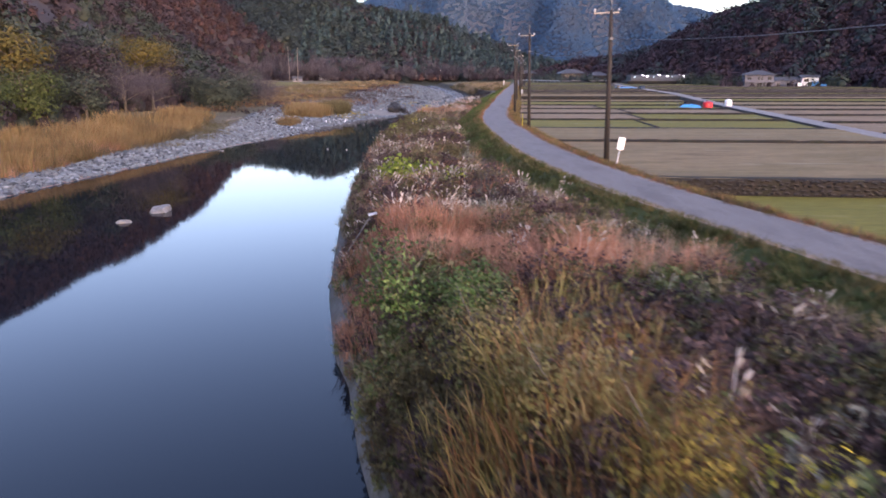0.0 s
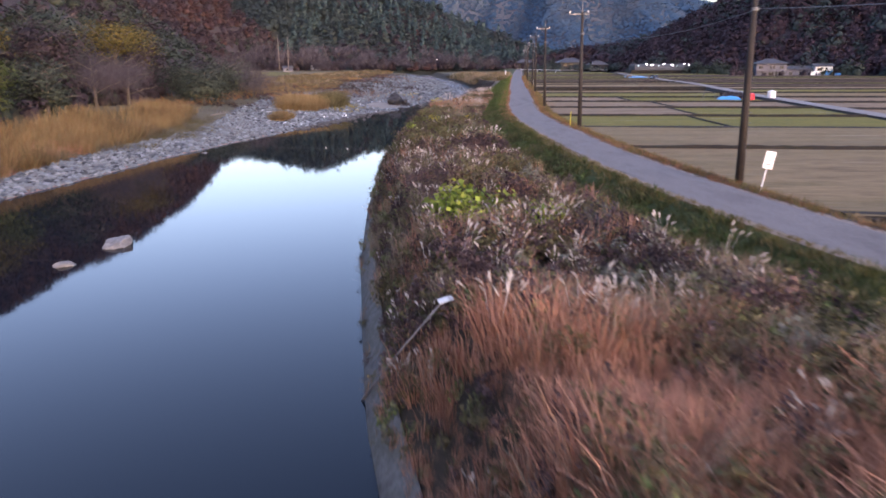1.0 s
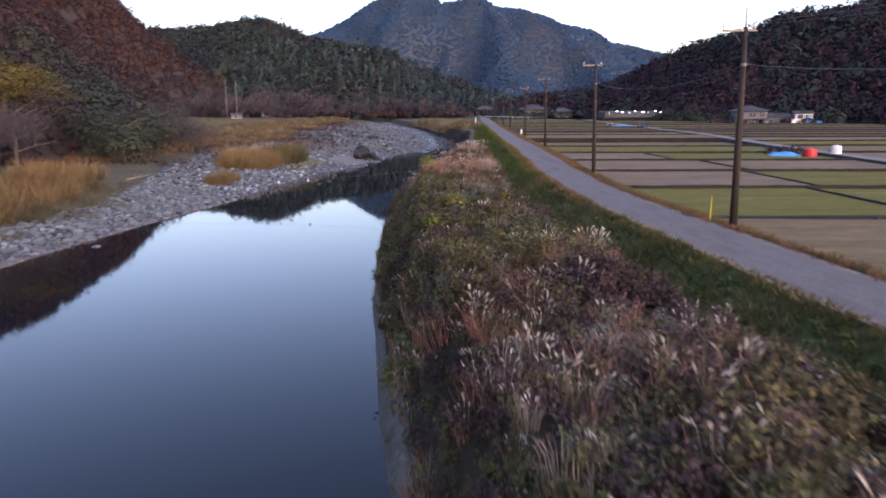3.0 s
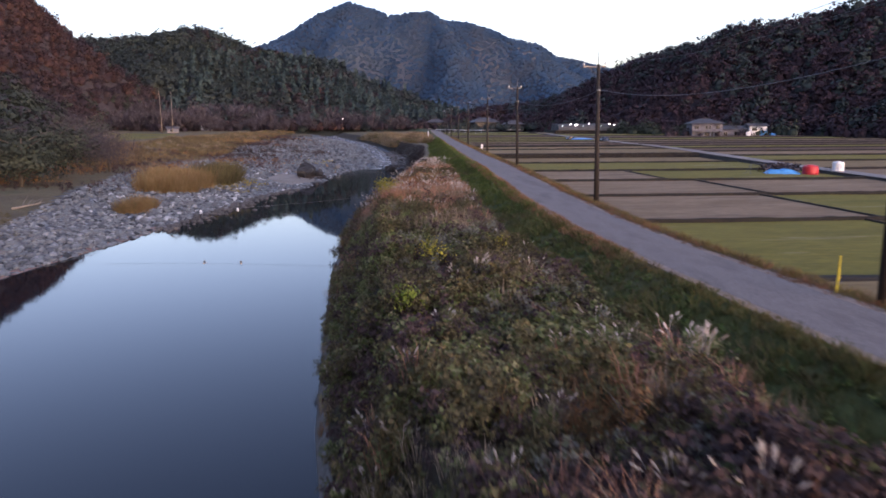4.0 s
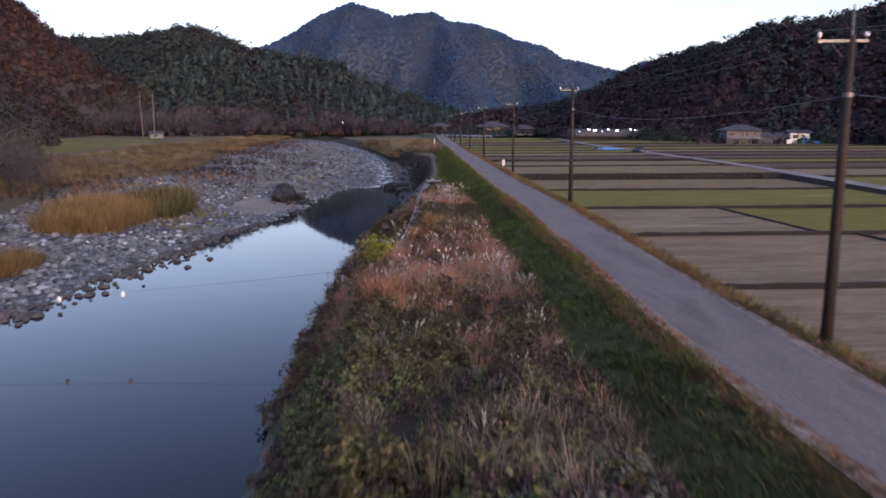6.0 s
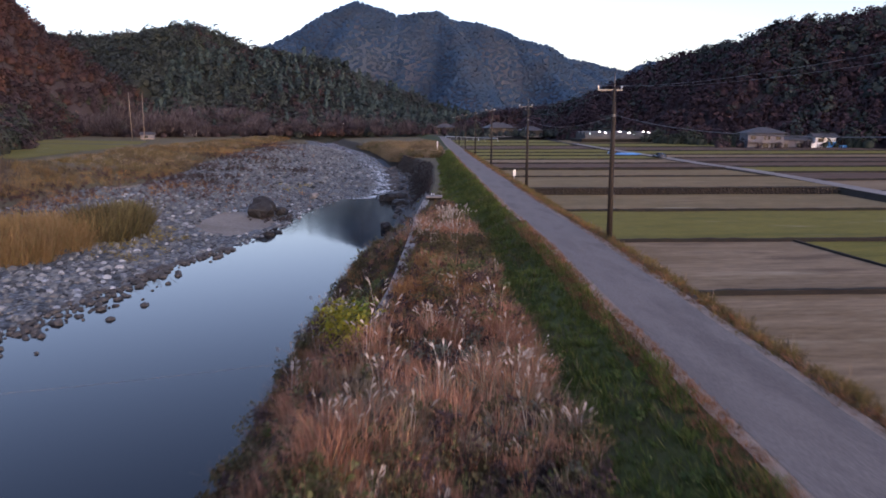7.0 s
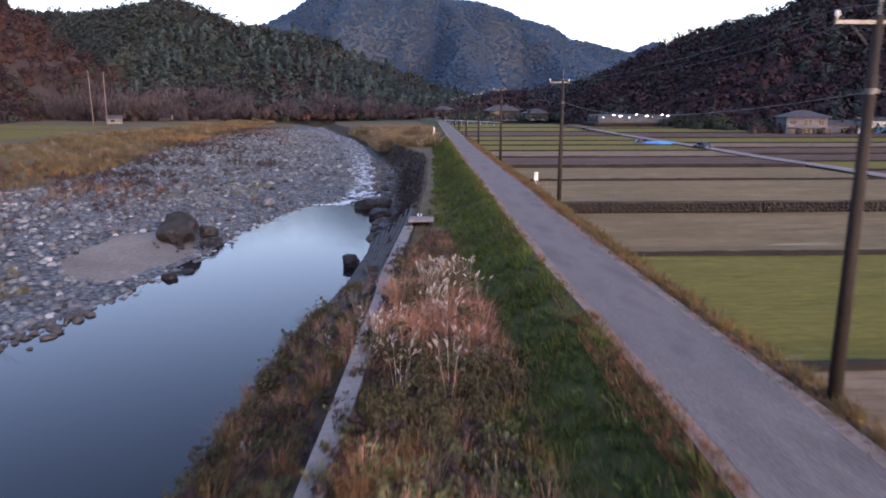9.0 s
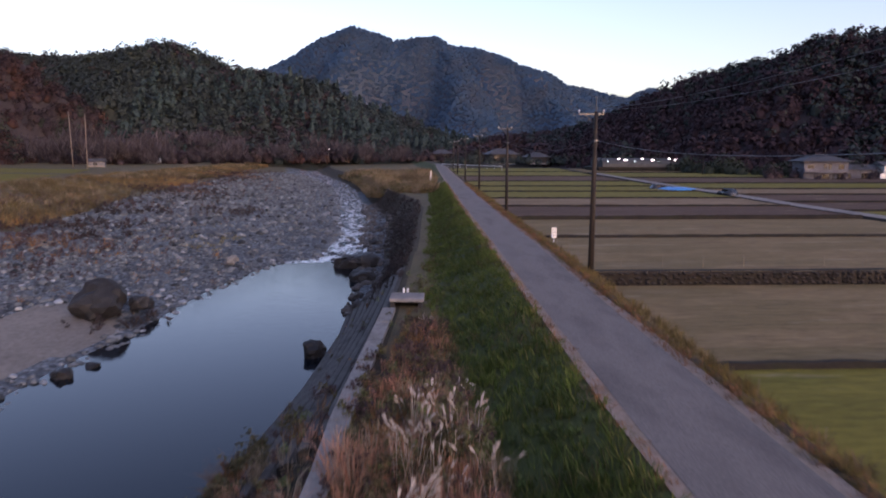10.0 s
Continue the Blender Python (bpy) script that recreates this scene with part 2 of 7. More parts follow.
F_RUST = foliage("rust_autumn_leaves", [(0.0464, 0.0314, 0.0334), (0.0627, 0.0348, 0.0334), (0.0819, 0.0439, 0.0342), (0.0573, 0.046, 0.0381)], patch=0.13, translucent=0.2, own=0.25, tone=(0.72, 1.22))
F_BROWN = foliage("brown_autumn_leaves", [(0.0328, 0.0266, 0.0323), (0.0454, 0.0352, 0.04), (0.0594, 0.0414, 0.0434), (0.0429, 0.0391, 0.0365)], patch=0.13, translucent=0.2, own=0.25, tone=(0.72, 1.22))
# darker copy of the brown leaves, with the right hill's shade painted in
F_BROWN_SHADE = foliage("shaded_brown_leaves", [(0.0333, 0.0237, 0.0303), (0.0426, 0.0286, 0.0347), (0.0555, 0.0326, 0.0373), (0.0407, 0.0326, 0.0321)], patch=0.13, translucent=0.15, own=0.3, tone=(0.75, 1.2))
# green pushed towards blue as well, to carry haze over the hills
F_DEEP = foliage("hazy_green_leaves", [(0.027, 0.0379, 0.0406), (0.0369, 0.0496, 0.0457), (0.049, 0.0598, 0.0509)], patch=0.13, translucent=0.1, own=0.3, tone=(0.75, 1.2))
F_OCHRE = foliage("ochre_leaves", [(0.1519, 0.1134, 0.0243), (0.243, 0.1836, 0.0365), (0.3038, 0.2376, 0.0547)], patch=0.2)
F_GOLDLEAF = foliage("dull_golden_leaves", [(0.07, 0.058, 0.017), (0.115, 0.09, 0.023), (0.155, 0.12, 0.032), (0.075, 0.075, 0.024)], patch=0.2)
F_TWIG = foliage("bare_twigs", [(0.0416, 0.0359, 0.0426), (0.0645, 0.056, 0.065), (0.0915, 0.0813, 0.0918)], patch=0.1, translucent=0.0)
F_BAMBOO = foliage("bamboo_leaves", [(0.0403, 0.0554, 0.0151), (0.0706, 0.0857, 0.0252), (0.0907, 0.1008, 0.0353)], patch=0.2)
# distant haze is put into the base colour: leaves tinted blue
F_HAZE = foliage("hazy_far_forest", [(0.0403, 0.0881, 0.148), (0.0512, 0.1053, 0.1699), (0.0667, 0.1092, 0.1525), (0.096, 0.1072, 0.1219)], patch=0.02, translucent=0, own=0.22, tone=(0.8, 1.2))

# still pool
M_WATER, nt, b = nodes_of("river_water", 0.03, 0.0, 0.35)
b.inputs["IOR"].default_value = 1.33
nt.links.new(ramp(nt, noise_of(nt, 0.03, 2, 0.5), [(0.003, 0.006, 0.010), (0.006, 0.009, 0.013)]), b.inputs["Base Color"])
where = nt.nodes.new("ShaderNodeSeparateXYZ")
nt.links.new(nt.nodes.new("ShaderNodeTexCoord").outputs["Object"], where.inputs[0])
lively = contrast(nt, where.outputs["Y"], 152, 196)                    # ripples spread from the rapids
rip = nt.nodes.new("ShaderNodeMath")
rip.operation = "MULTIPLY"
nt.links.new(noise_of(nt, 1.5, 3, 0.6, (0.8, 1.6, 1.0)), rip.inputs[0])
nt.links.new(lively, rip.inputs[1])
calm = nt.nodes.new("ShaderNodeMath")
calm.operation = "MULTIPLY_ADD"
nt.links.new(noise_of(nt, 0.9, 3, 0.55, (1.0, 0.6, 1.0)), calm.inputs[0])
calm.inputs[1].default_value = 0.03
nt.links.new(rip.outputs[0], calm.inputs[2])
bump(nt, b, calm.outputs[0], 0.5, 0.05)
# broken water of the rapids
M_RAPID, nt, b = nodes_of("rapid_water", 0.12, 0.0, 0.5)
b.inputs["IOR"].default_value = 1.33
# white is foam and, kept broad, also a painted reflection of the sky
foam_sheen = contrast(nt, noise_of(nt, 0.8, 6, 0.7, (1.5, 0.45, 1.0)), 0.42, 0.58)
nt.links.new(mix(nt, foam_sheen, (0.05, 0.06, 0.065), (0.72, 0.74, 0.77)), b.inputs["Base Color"])
bump(nt, b, noise_of(nt, 1.6, 5, 0.7, (1.5, 0.6, 1.0)), 0.35, 0.08)

# fine gravel between the stones: every pebble its own grey
M_GRAVEL, nt, b = nodes_of("gravel", 0.9, 0.0, 0.3)
co = nt.nodes.new("ShaderNodeTexCoord")
peb = nt.nodes.new("ShaderNodeTexVoronoi")
peb.inputs["Scale"].default_value = 3.2
nt.links.new(co.outputs["Object"], peb.inputs["Vector"])
sep = nt.nodes.new("ShaderNodeSeparateColor")
nt.links.new(peb.outputs["Color"], sep.inputs[0])
c = ramp(nt, sep.outputs[0], [(0.03, 0.034, 0.038), (0.1, 0.116, 0.13), (0.17, 0.195, 0.215), (0.12, 0.13, 0.136), (0.24, 0.27, 0.292)])
c = mix(nt, 1.0, c, ramp(nt, contrast(nt, noise_of(nt, 0.16, 5, 0.6), 0.3, 0.7), [(0.6, 0.58, 0.55), (1.0, 1.0, 1.0), (1.25, 1.25, 1.22)]), "MULTIPLY")
# pebble rims darkened: shade in the gaps is put into the colour
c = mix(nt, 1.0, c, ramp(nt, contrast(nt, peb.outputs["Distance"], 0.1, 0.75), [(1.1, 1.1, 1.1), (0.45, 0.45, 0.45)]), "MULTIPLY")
nt.links.new(c, b.inputs["Base Color"])
bump(nt, b, peb.outputs["Distance"], 1.0, -0.12)

# stones, each with its own tone
M_PEBBLE, nt, b = nodes_of("river_stones", 0.85, 0.0, 0.3)
geo = nt.nodes.new("ShaderNodeNewGeometry")
oi = nt.nodes.new("ShaderNodeObjectInfo")
c = ramp(nt, geo.outputs["Random Per Island"], [(0.04, 0.046, 0.05), (0.135, 0.155, 0.168), (0.225, 0.256, 0.275), (0.16, 0.168, 0.17), (0.33, 0.365, 0.39)])
c = mix(nt, 1.0, c, ramp(nt, oi.outputs["Random"], [(0.6, 0.6, 0.6), (1.3, 1.28, 1.25)]), "MULTIPLY")
g = ramp(nt, contrast(nt, noise_of(nt, 5.0, 5, 0.7), 0.25, 0.75), [(0.7, 0.7, 0.7), (1.2, 1.2, 1.2)])
nt.links.new(mix(nt, 1.0, c, g, "MULTIPLY"), b.inputs["Base Color"])
bump(nt, b, noise_of(nt, 7.0, 5, 0.7), 0.5, 0.02)
M_STEPEDGE = surface("pale_step_edge", [(0.045, 0.042, 0.038), (0.11, 0.102, 0.094), (0.06, 0.055, 0.048)], 0.7, 5.0, 0.85, (0.5, 0.02))
M_TUNNEL = surface("old_plastic_sheet", [(0.04, 0.042, 0.044), (0.064, 0.066, 0.068)], 0.3, 2.0, 0.6, (0.2, 0.02))
M_DUST = surface("dusty_shoulder", [(0.2, 0.15, 0.115), (0.27, 0.21, 0.17), (0.19, 0.15, 0.11)], 0.8, 5.0, 0.95, (0.5, 0.02))
M_MUD = surface("reddish_mud", [(0.13, 0.062, 0.045), (0.18, 0.09, 0.065), (0.1, 0.07, 0.055)], 0.4, 3.0, 0.6, (0.5, 0.03))
M_DARKSTONE = surface("dark_river_stones", [(0.0315, 0.0297, 0.0288), (0.09, 0.0855, 0.081), (0.054, 0.0495, 0.045)], 0.7, 5.0, 0.8, (0.6, 0.03))
M_TOE = surface("mossy_concrete", [(0.08, 0.0736, 0.064), (0.16, 0.152, 0.14), (0.104, 0.1, 0.08), (0.192, 0.184, 0.172)], 1.1, 7.0, 0.9, (0.8, 0.04))


# ---- building helpers ----
def link_mesh(name, verts, faces, mat, parent=None, smooth=False, label="", at=None):
    """One mesh object from arrays: verts (n, 3); faces (m, k), or several such arrays in a list. mat: one or a list, with face slots by array."""
    groups = faces if isinstance(faces, list) else [faces]
    mats = mat if isinstance(mat, list) else [mat]
    verts = np.asarray(verts, dtype=np.float64)
    me = bpy.data.meshes.new(name)
    me.vertices.add(len(verts))
    me.vertices.foreach_set("co", verts.ravel())
    idx = np.concatenate([np.asarray(g).ravel() for g in groups]).astype(np.int32)
    sizes = np.concatenate([np.full(len(g), np.asarray(g).shape[1]) for g in groups])
    slots = np.concatenate([np.full(len(g), min(i, len(mats) - 1)) for i, g in enumerate(groups)])
    me.loops.add(len(idx))
    me.loops.foreach_set("vertex_index", idx)
    me.polygons.add(len(sizes))
    me.polygons.foreach_set("loop_start", np.concatenate([[0], np.cumsum(sizes)[:-1]]).astype(np.int32))
    me.polygons.foreach_set("material_index", slots.astype(np.int32))
    if smooth:
        me.polygons.foreach_set("use_smooth", np.ones(len(sizes), dtype=bool))
    me.update(calc_edges=True)
    for m in mats:
        me.materials.append(m)
    ob = new(name, me)
    if parent is not None:
        ob.parent = parent
    if at is not None:
        ob.location = at
    if label:
        tagged(ob, label)
    return ob


def part(name, bm, material, parent, label="", at=None, smooth=False):
    me = bpy.data.meshes.new(name)
    for f in bm.faces:
        f.smooth = smooth
    bm.to_mesh(me)
    bm.free()
    me.materials.append(material)
    ob = new(name, me)
    ob.parent = parent
    if at is not None:
        ob.location = at
    return tagged(ob, label) if label else ob


def thing(name, at, label, category, group="", kind="", turn=0.0):
    ob = new(name)
    ob.empty_display_size = 0.3
    ob.location = at
    ob.rotation_euler = (0, 0, radians(turn))
    return tagged(ob, label, category, group, kind)


def box(bm, lo, hi, bevel=0.0, m=None):
    """A box from corner lo to corner hi, its edges bevelled."""
    lo, hi = Vector(lo), Vector(hi)
    made = bmesh.ops.create_cube(bm, size=1.0, matrix=Matrix.Translation((lo + hi) / 2) @ Matrix.Diagonal((*(hi - lo), 1)))
    vs = made["verts"]
    if bevel:
        es = list({e for v in vs for e in v.link_edges})
        out = bmesh.ops.bevel(bm, geom=es, offset=bevel, segments=1, affect="EDGES")
        vs = list({v for f in out["faces"] for v in f.verts} | {v for v in vs if v.is_valid})
    if m is not None:
        bmesh.ops.transform(bm, matrix=m, verts=[v for v in vs if v.is_valid])
    return bm


def boxed(lo, hi, bevel=0.0, m=None):
    return box(bmesh.new(), lo, hi, bevel, m)


def tube(path, radii, sides=10, cap=True):
    """Rings along a path: verts and quads (with end caps as fans of quads left open when cap is off)."""
    path = [Vector(p) for p in path]
    vs, fs = [], []
    for i, p in enumerate(path):
        d = (path[min(i + 1, len(path) - 1)] - path[max(i - 1, 0)]).normalized()
        u = d.cross(Vector((0.0, 0.0, 1.0)))
        u = u.normalized() if u.length > 1e-3 else Vector((1, 0, 0))
        w = d.cross(u)
        for k in range(sides):
            a = 2 * math.pi * k / sides
            vs.append(p + (u * math.cos(a) + w * math.sin(a)) * radii[i])
    for i in range(len(path) - 1):
        for k in range(sides):
            fs.append((i * sides + k, i * sides + (k + 1) % sides, (i + 1) * sides + (k + 1) % sides, (i + 1) * sides + k))
    bm = bmesh.new()
    bv = [bm.verts.new(v) for v in vs]
    for f in fs:
        bm.faces.new([bv[j] for j in f])
    if cap:
        bm.faces.new(bv[:sides][::-1])
        bm.faces.new(bv[-sides:])
    bmesh.ops.recalc_face_normals(bm, faces=bm.faces[:])
    return bm


def line(*pairs):
    """A smooth lookup: value by y from (y, value) pairs."""
    ys, vs = zip(*pairs)
    return lambda y: np.interp(y, ys, vs)


def wobble(x, y, size, seed=0):
    """Smooth noise over the plan, about -1 to 1 (vectorised)."""
    x, y = np.asarray(x, float) / size, np.asarray(y, float) / size
    r = np.random.RandomState(seed)
    out = np.zeros(np.broadcast(x, y).shape)
    for k in range(7):
        a, ph, f = r.uniform(0, 6.283), r.uniform(0, 6.283), r.uniform(0.6, 2.6)
        out = out + np.sin((x * math.cos(a) + y * math.sin(a)) * f + ph + 1.3 * np.sin(x * math.sin(a) * 0.7 - y * 0.9 * math.cos(a) + ph * 2)) / (0.6 + f)
    return out / 2.6


# ---- the plan: lines along the valley, by y ----
WATER = -4.8
shore_l = line((-320, -52), (-120, -46), (0, -42), (49, -37.7), (60, -36.7), (70, -35.5), (81, -34.6), (95, -32), (108, -29), (117, -27.6), (126, -26.2), (133, -24.7), (143, -22.7), (155, -17.8), (163, -16.5), (170, -15.1), (183, -13.4), (195, -10.1), (200, -5.2), (217, -4.0), (250, -6), (263, -6.8), (310, -10), (339, -15), (400, -28), (434, -33), (520, -38), (3200, -38))
shore_r = line((-320, 50), (-60, 19), (-20, 9), (0, 3.2), (10, 0), (14, -1), (16.5, -2), (23.5, -3.7), (30, -4.8), (40, -6.4), (46, -7.1), (54, -8), (63, -8.7), (67, -9.1), (78, -9.5), (92, -9.8), (104, -9.2), (113, -8.6), (121, -8), (137, -6.2), (149, -4.3), (156, -2.9), (166, -1.6), (182, -0.6), (194, -0.4), (205, -0.7), (217, -0.5), (240, -0.3), (260, -1.2), (310, -5), (339, -9), (400, -20), (434, -25), (520, -30), (3200, -30))
wall_x = line((-320, 60), (-60, 25), (-20, 13), (0, 6.2), (10, 2.8), (16.5, 0.7), (23.5, -1.0), (30, -2.1), (40, -3.8), (50, -5), (63, -6.2), (78, -6.6), (92, -6.4), (104, -5.2), (118, -3.05), (128, -1.9), (140, -0.6), (144, -0.3), (151, 0.6), (158, 1.5), (169, 2.7), (177, 3.5), (187, 4.5), (205, 5.9), (218, 7.1), (232, 7.6), (244, 6.4), (256, 4.4), (270, 2.8), (310, 0), (339, -4), (400, -14), (434, -19), (520, -24), (3200, -24))
foot_x = line((-320, 100), (-60, 36), (-20, 21), (0, 15.2), (16, 10.2), (21, 8.0), (30, 5.7), (45, 2.8), (54, 1.5), (67, 0.7), (77, 0.1), (82, -0.1), (88, 0.2), (101, 0.9), (107, 1.2), (115, 2.0), (129, 3.1), (139, 3.4), (149, 3.6), (162, 4.2), (196, 7.0), (240, 10.6), (275, 13.2), (305, 15.5), (420, 22), (520, 22), (3200, -600))
road_c = line((-320, 130), (-60, 41), (-20, 27), (0, 19.8), (18, 13.7), (24.5, 11.55), (30, 10.1), (34, 9.3), (38, 8.55), (45, 7.45), (52, 6.75), (60, 6.2), (68, 5.7), (75, 5.3), (82, 5.35), (90, 5.65), (104, 6.55), (116, 7.4), (128, 8.2), (136, 8.5), (145, 9.05), (154, 9.6), (170, 10.75), (205, 12.95), (305, 20.3), (420, 29), (520, 30), (3200, -500))
road_z = line((-320, -0.2), (37, -0.03), (64, 0.0), (90, 0.08), (125, 0.33), (162, 0.36), (200, 0.48), (300, 0.5), (420, 0.6), (3200, 2))
water_z = line((-320, WATER), (197, WATER), (217, -4.65), (260, -4.2), (310, -3.7), (434, -2.6), (3200, 0.0))
wood_x = line((-320, -66), (-40, -60), (60, -53), (100, -54), (130, -60), (165, -68), (250, -86), (330, -106), (423, -122), (520, -180), (3200, -1200))
FIELD_STEPS = [(-400, -1.1), (31, -0.22), (51.5, -0.35), (68, -0.65), (85, -0.7), (100, -0.75), (115, -0.8), (130, -0.85), (147, -0.95), (163, -0.15), (179.5, -0.2), (195, 0.0), (209, -0.05), (224, -0.1), (241, -0.1), (258, -0.15), (281, -0.2), (312, -0.3), (352, -0.4), (400, -0.4)]
HALF = 1.5


def smooth_y(f, y):
    y = np.asarray(y, float)
    return sum(f(y + d) for d in (-4, -2, 0, 2, 4)) / 5


def field_z(y):
    out = FIELD_STEPS[0][1]
    for y0, z in FIELD_STEPS:
        if y >= y0:
            out = z
    return out


LEFT_D = np.array([0, 3, 8, 14, 18, 25, 40, 50, 60])
LEFT_NEAR = np.array([0, 0.4, 0.95, 2.0, 3.1, 3.7, 4.6, 5.05, 5.5])
LEFT_FAR = np.array([0, 0.3, 0.8, 1.3, 1.6, 1.95, 2.3, 3.3, 5.0])
crest_d = line((-320, 60), (300, 60), (360, 46), (430, 26), (520, 22), (3200, 22))     # the embankment's top edge, from the water


def left_z(d, y):
    """Height of the far bank, d metres from the water."""
    k = np.clip((y - 108) / 32, 0, 1)
    d = d * 60 / crest_d(y)
    return water_z(y) + (1 - k) * np.interp(d, LEFT_D, LEFT_NEAR) + k * np.interp(d, LEFT_D, LEFT_FAR) * (0.3 - water_z(y)) / 5.1


def behind_z(x, y):
    """Height of the flat land behind the embankment's top."""
    top, z = shore_l(y) - crest_d(y), left_z(crest_d(y), y)
    return z + (12 - z) * np.clip((top - x) / (top + 700), 0, 1)


def bank_z(x, y):
    """Height of the near bank between the wall's top and the road."""
    a, f, r = wall_x(y), smooth_y(foot_x, y), smooth_y(road_c, y) - HALF - 0.45
    rz = road_z(y) - 0.03
    low = -1.02 + 0.1 * wobble(x, y, 3.0, 3)
    s = np.clip((x - f) / np.maximum(r - f, 0.1), 0, 1)
    s = s * s * (3 - 2 * s) * 0.5 + s * 0.5
    w = np.clip((x - shore_r(y)) / np.maximum(a - shore_r(y), 0.1), 0, 1)
    k = np.clip((y - 170) / 20, 0, 1) * 0.42
    w = np.where(w < k, w * 0.12, 0.12 * k + (1 - 0.12 * k) * (w - k) / np.maximum(1 - k, 0.1))
    up = water_z(y) + (-1.02 - water_z(y)) * w
    return np.where(x < a, up, low * (1 - s) + rz * s)


# ---- ground: one sheet from far behind to the horizon ----
def ground_rows():
    return np.unique(np.concatenate([[-320, -240, -180, -130, -95], np.arange(-75, -12, 4.0), np.arange(-12, 232, 0.9), np.arange(232, 440, 4.0), [460, 500, 560, 640, 760, 900, 1100, 1500, 2200, 3200]]))


def ground_columns(y):
    sl, sr, w = shore_l(y), shore_r(y), wall_x(y)
    f = float(smooth_y(foot_x, y))
    c = float(smooth_y(road_c, y))
    z, rz, fz = float(water_z(y)), float(road_z(y)), -1.7
    r, e = c - HALF - 0.45, float(crest_d(y)) / 60
    pts = [(-3000, 40, 1), (-700, 12, 3), (sl - 60 * e, left_z(60 * e, y), 4), (sl - 50 * e, left_z(50 * e, y), 4), (sl - 40 * e, left_z(40 * e, y), 4), (sl - 25 * e, left_z(25 * e, y), 8), (sl - 14 * e, left_z(14 * e, y), 8), (sl - 6 * e, left_z(6 * e, y), 8), (sl, z, 8), (sl + 2.5, z - 0.5, 3), ((sl + sr) / 2, z - 1.4, 3), (sr - 1.2, z - 0.9, 3), (sr, z, 2),
           (w, None, 8), (f, None, 12), (r, None, 10), (c - HALF, rz - 0.02, 1), (c + HALF, rz - 0.02, 2), (c + HALF + 0.9, rz - 0.05, 2), (c + HALF + 2.0, fz, 3), (70, fz, 6), (170, -2.2, 4), (400, 2, 3), (3000, 40, 2)]
    xs, zs, k = [pts[0][0]], [pts[0][1]], 0
    for (x0, z0, _), (x1, z1, n) in zip(pts, pts[1:]):
        x1 = max(x1, x0 + 0.02) if x1 > -600 else x1
        for i in range(1, n + 1):
            t = i / n
            xs.append(x0 + (x1 - x0) * t)
            zs.append(np.nan if z0 is None and z1 is None or z1 is None else (z1 if z0 is None else z0 + (z1 - z0) * t))
    return np.array(xs), np.array(zs)


rows = ground_rows()
gx, gz = [], []
for y in rows:
    xs, zs = ground_columns(y)
    hole = np.isnan(zs)
    zs[hole] = bank_z(xs[hole], np.full(hole.sum(), y))
    gx.append(xs)
    gz.append(zs)
gx, gz = np.array(gx), np.array(gz)
# columns between the bank's last known point and the road follow the bank's own height
gy = np.repeat(rows[:, None], gx.shape[1], 1)
onleft = (gx < shore_l(gy) - 1) & (gx > -400)
gz = gz + np.where(onleft, 0.18 * wobble(gx, gy, 5.0, 11) + 0.07 * wobble(gx, gy, 1.3, 12), 0) * np.clip((shore_l(gy) - gx) / 6, 0, 1)
nr, nc = gx.shape
V = np.stack([gx, gy, gz], -1).reshape(-1, 3)
ii, jj = np.meshgrid(np.arange(nr - 1), np.arange(nc - 1), indexing="ij")
quads = np.stack([ii * nc + jj, ii * nc + jj + 1, (ii + 1) * nc + jj + 1, (ii + 1) * nc + jj], -1).reshape(-1, 4)
mid = V[quads].mean(1)
sl, sr, wx = shore_l(mid[:, 1]), shore_r(mid[:, 1]), wall_x(mid[:, 1])
d_left = sl - mid[:, 0]
gravel_w = np.interp(mid[:, 1], [-50, 60, 100, 130, 160, 200, 250, 300, 335, 361, 410], [4, 5, 8, 17, 31, 37, 39, 38, 32, 24, 6]) + 2.5 * wobble(mid[:, 0], mid[:, 1], 6, 5)
sand = (np.hypot((mid[:, 0] + 20.5) / 4.2, (mid[:, 1] - 167) / 9.0) < 1 + 0.25 * wobble(mid[:, 0], mid[:, 1], 3, 8)) | (np.hypot((mid[:, 0] + 42.5) / 3.0, (mid[:, 1] - 62) / 14) < 1)
kind = np.zeros(len(quads), int)                       # 0 soil
kind[(d_left > -0.1) & (d_left < gravel_w) & (mid[:, 1] > -60)] = 1
kind[sand & (d_left > 0.8)] = 2
kind[(d_left < 0) & (mid[:, 0] < sr)] = 3
kind[(mid[:, 0] > smooth_y(foot_x, mid[:, 1])) & (mid[:, 0] < smooth_y(road_c, mid[:, 1]) - HALF)] = 4
kind[(d_left > gravel_w) & (d_left < crest_d(mid[:, 1]) + 200)] = 5
kind[(mid[:, 0] > wx + 0.4) & (mid[:, 0] < smooth_y(foot_x, mid[:, 1])) & (mid[:, 1] > 150)] = 5
kind[(mid[:, 0] > sr - 0.1) & (mid[:, 0] < sr + (wx - sr) * 0.42) & (mid[:, 1] > 176) & (mid[:, 1] < 300)] = 1
M_MEADOW = surface("rough_meadow", [(0.07, 0.058, 0.035), (0.115, 0.092, 0.048), (0.075, 0.075, 0.036)], 0.2, 3.0, 0.95, (0.8, 0.08))
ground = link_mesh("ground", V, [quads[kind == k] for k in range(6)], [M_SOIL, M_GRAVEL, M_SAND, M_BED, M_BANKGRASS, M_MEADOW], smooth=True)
tagged(ground, "valley floor of soil, gravel bar, sand and turf beside the river", "ground", kind="structure")


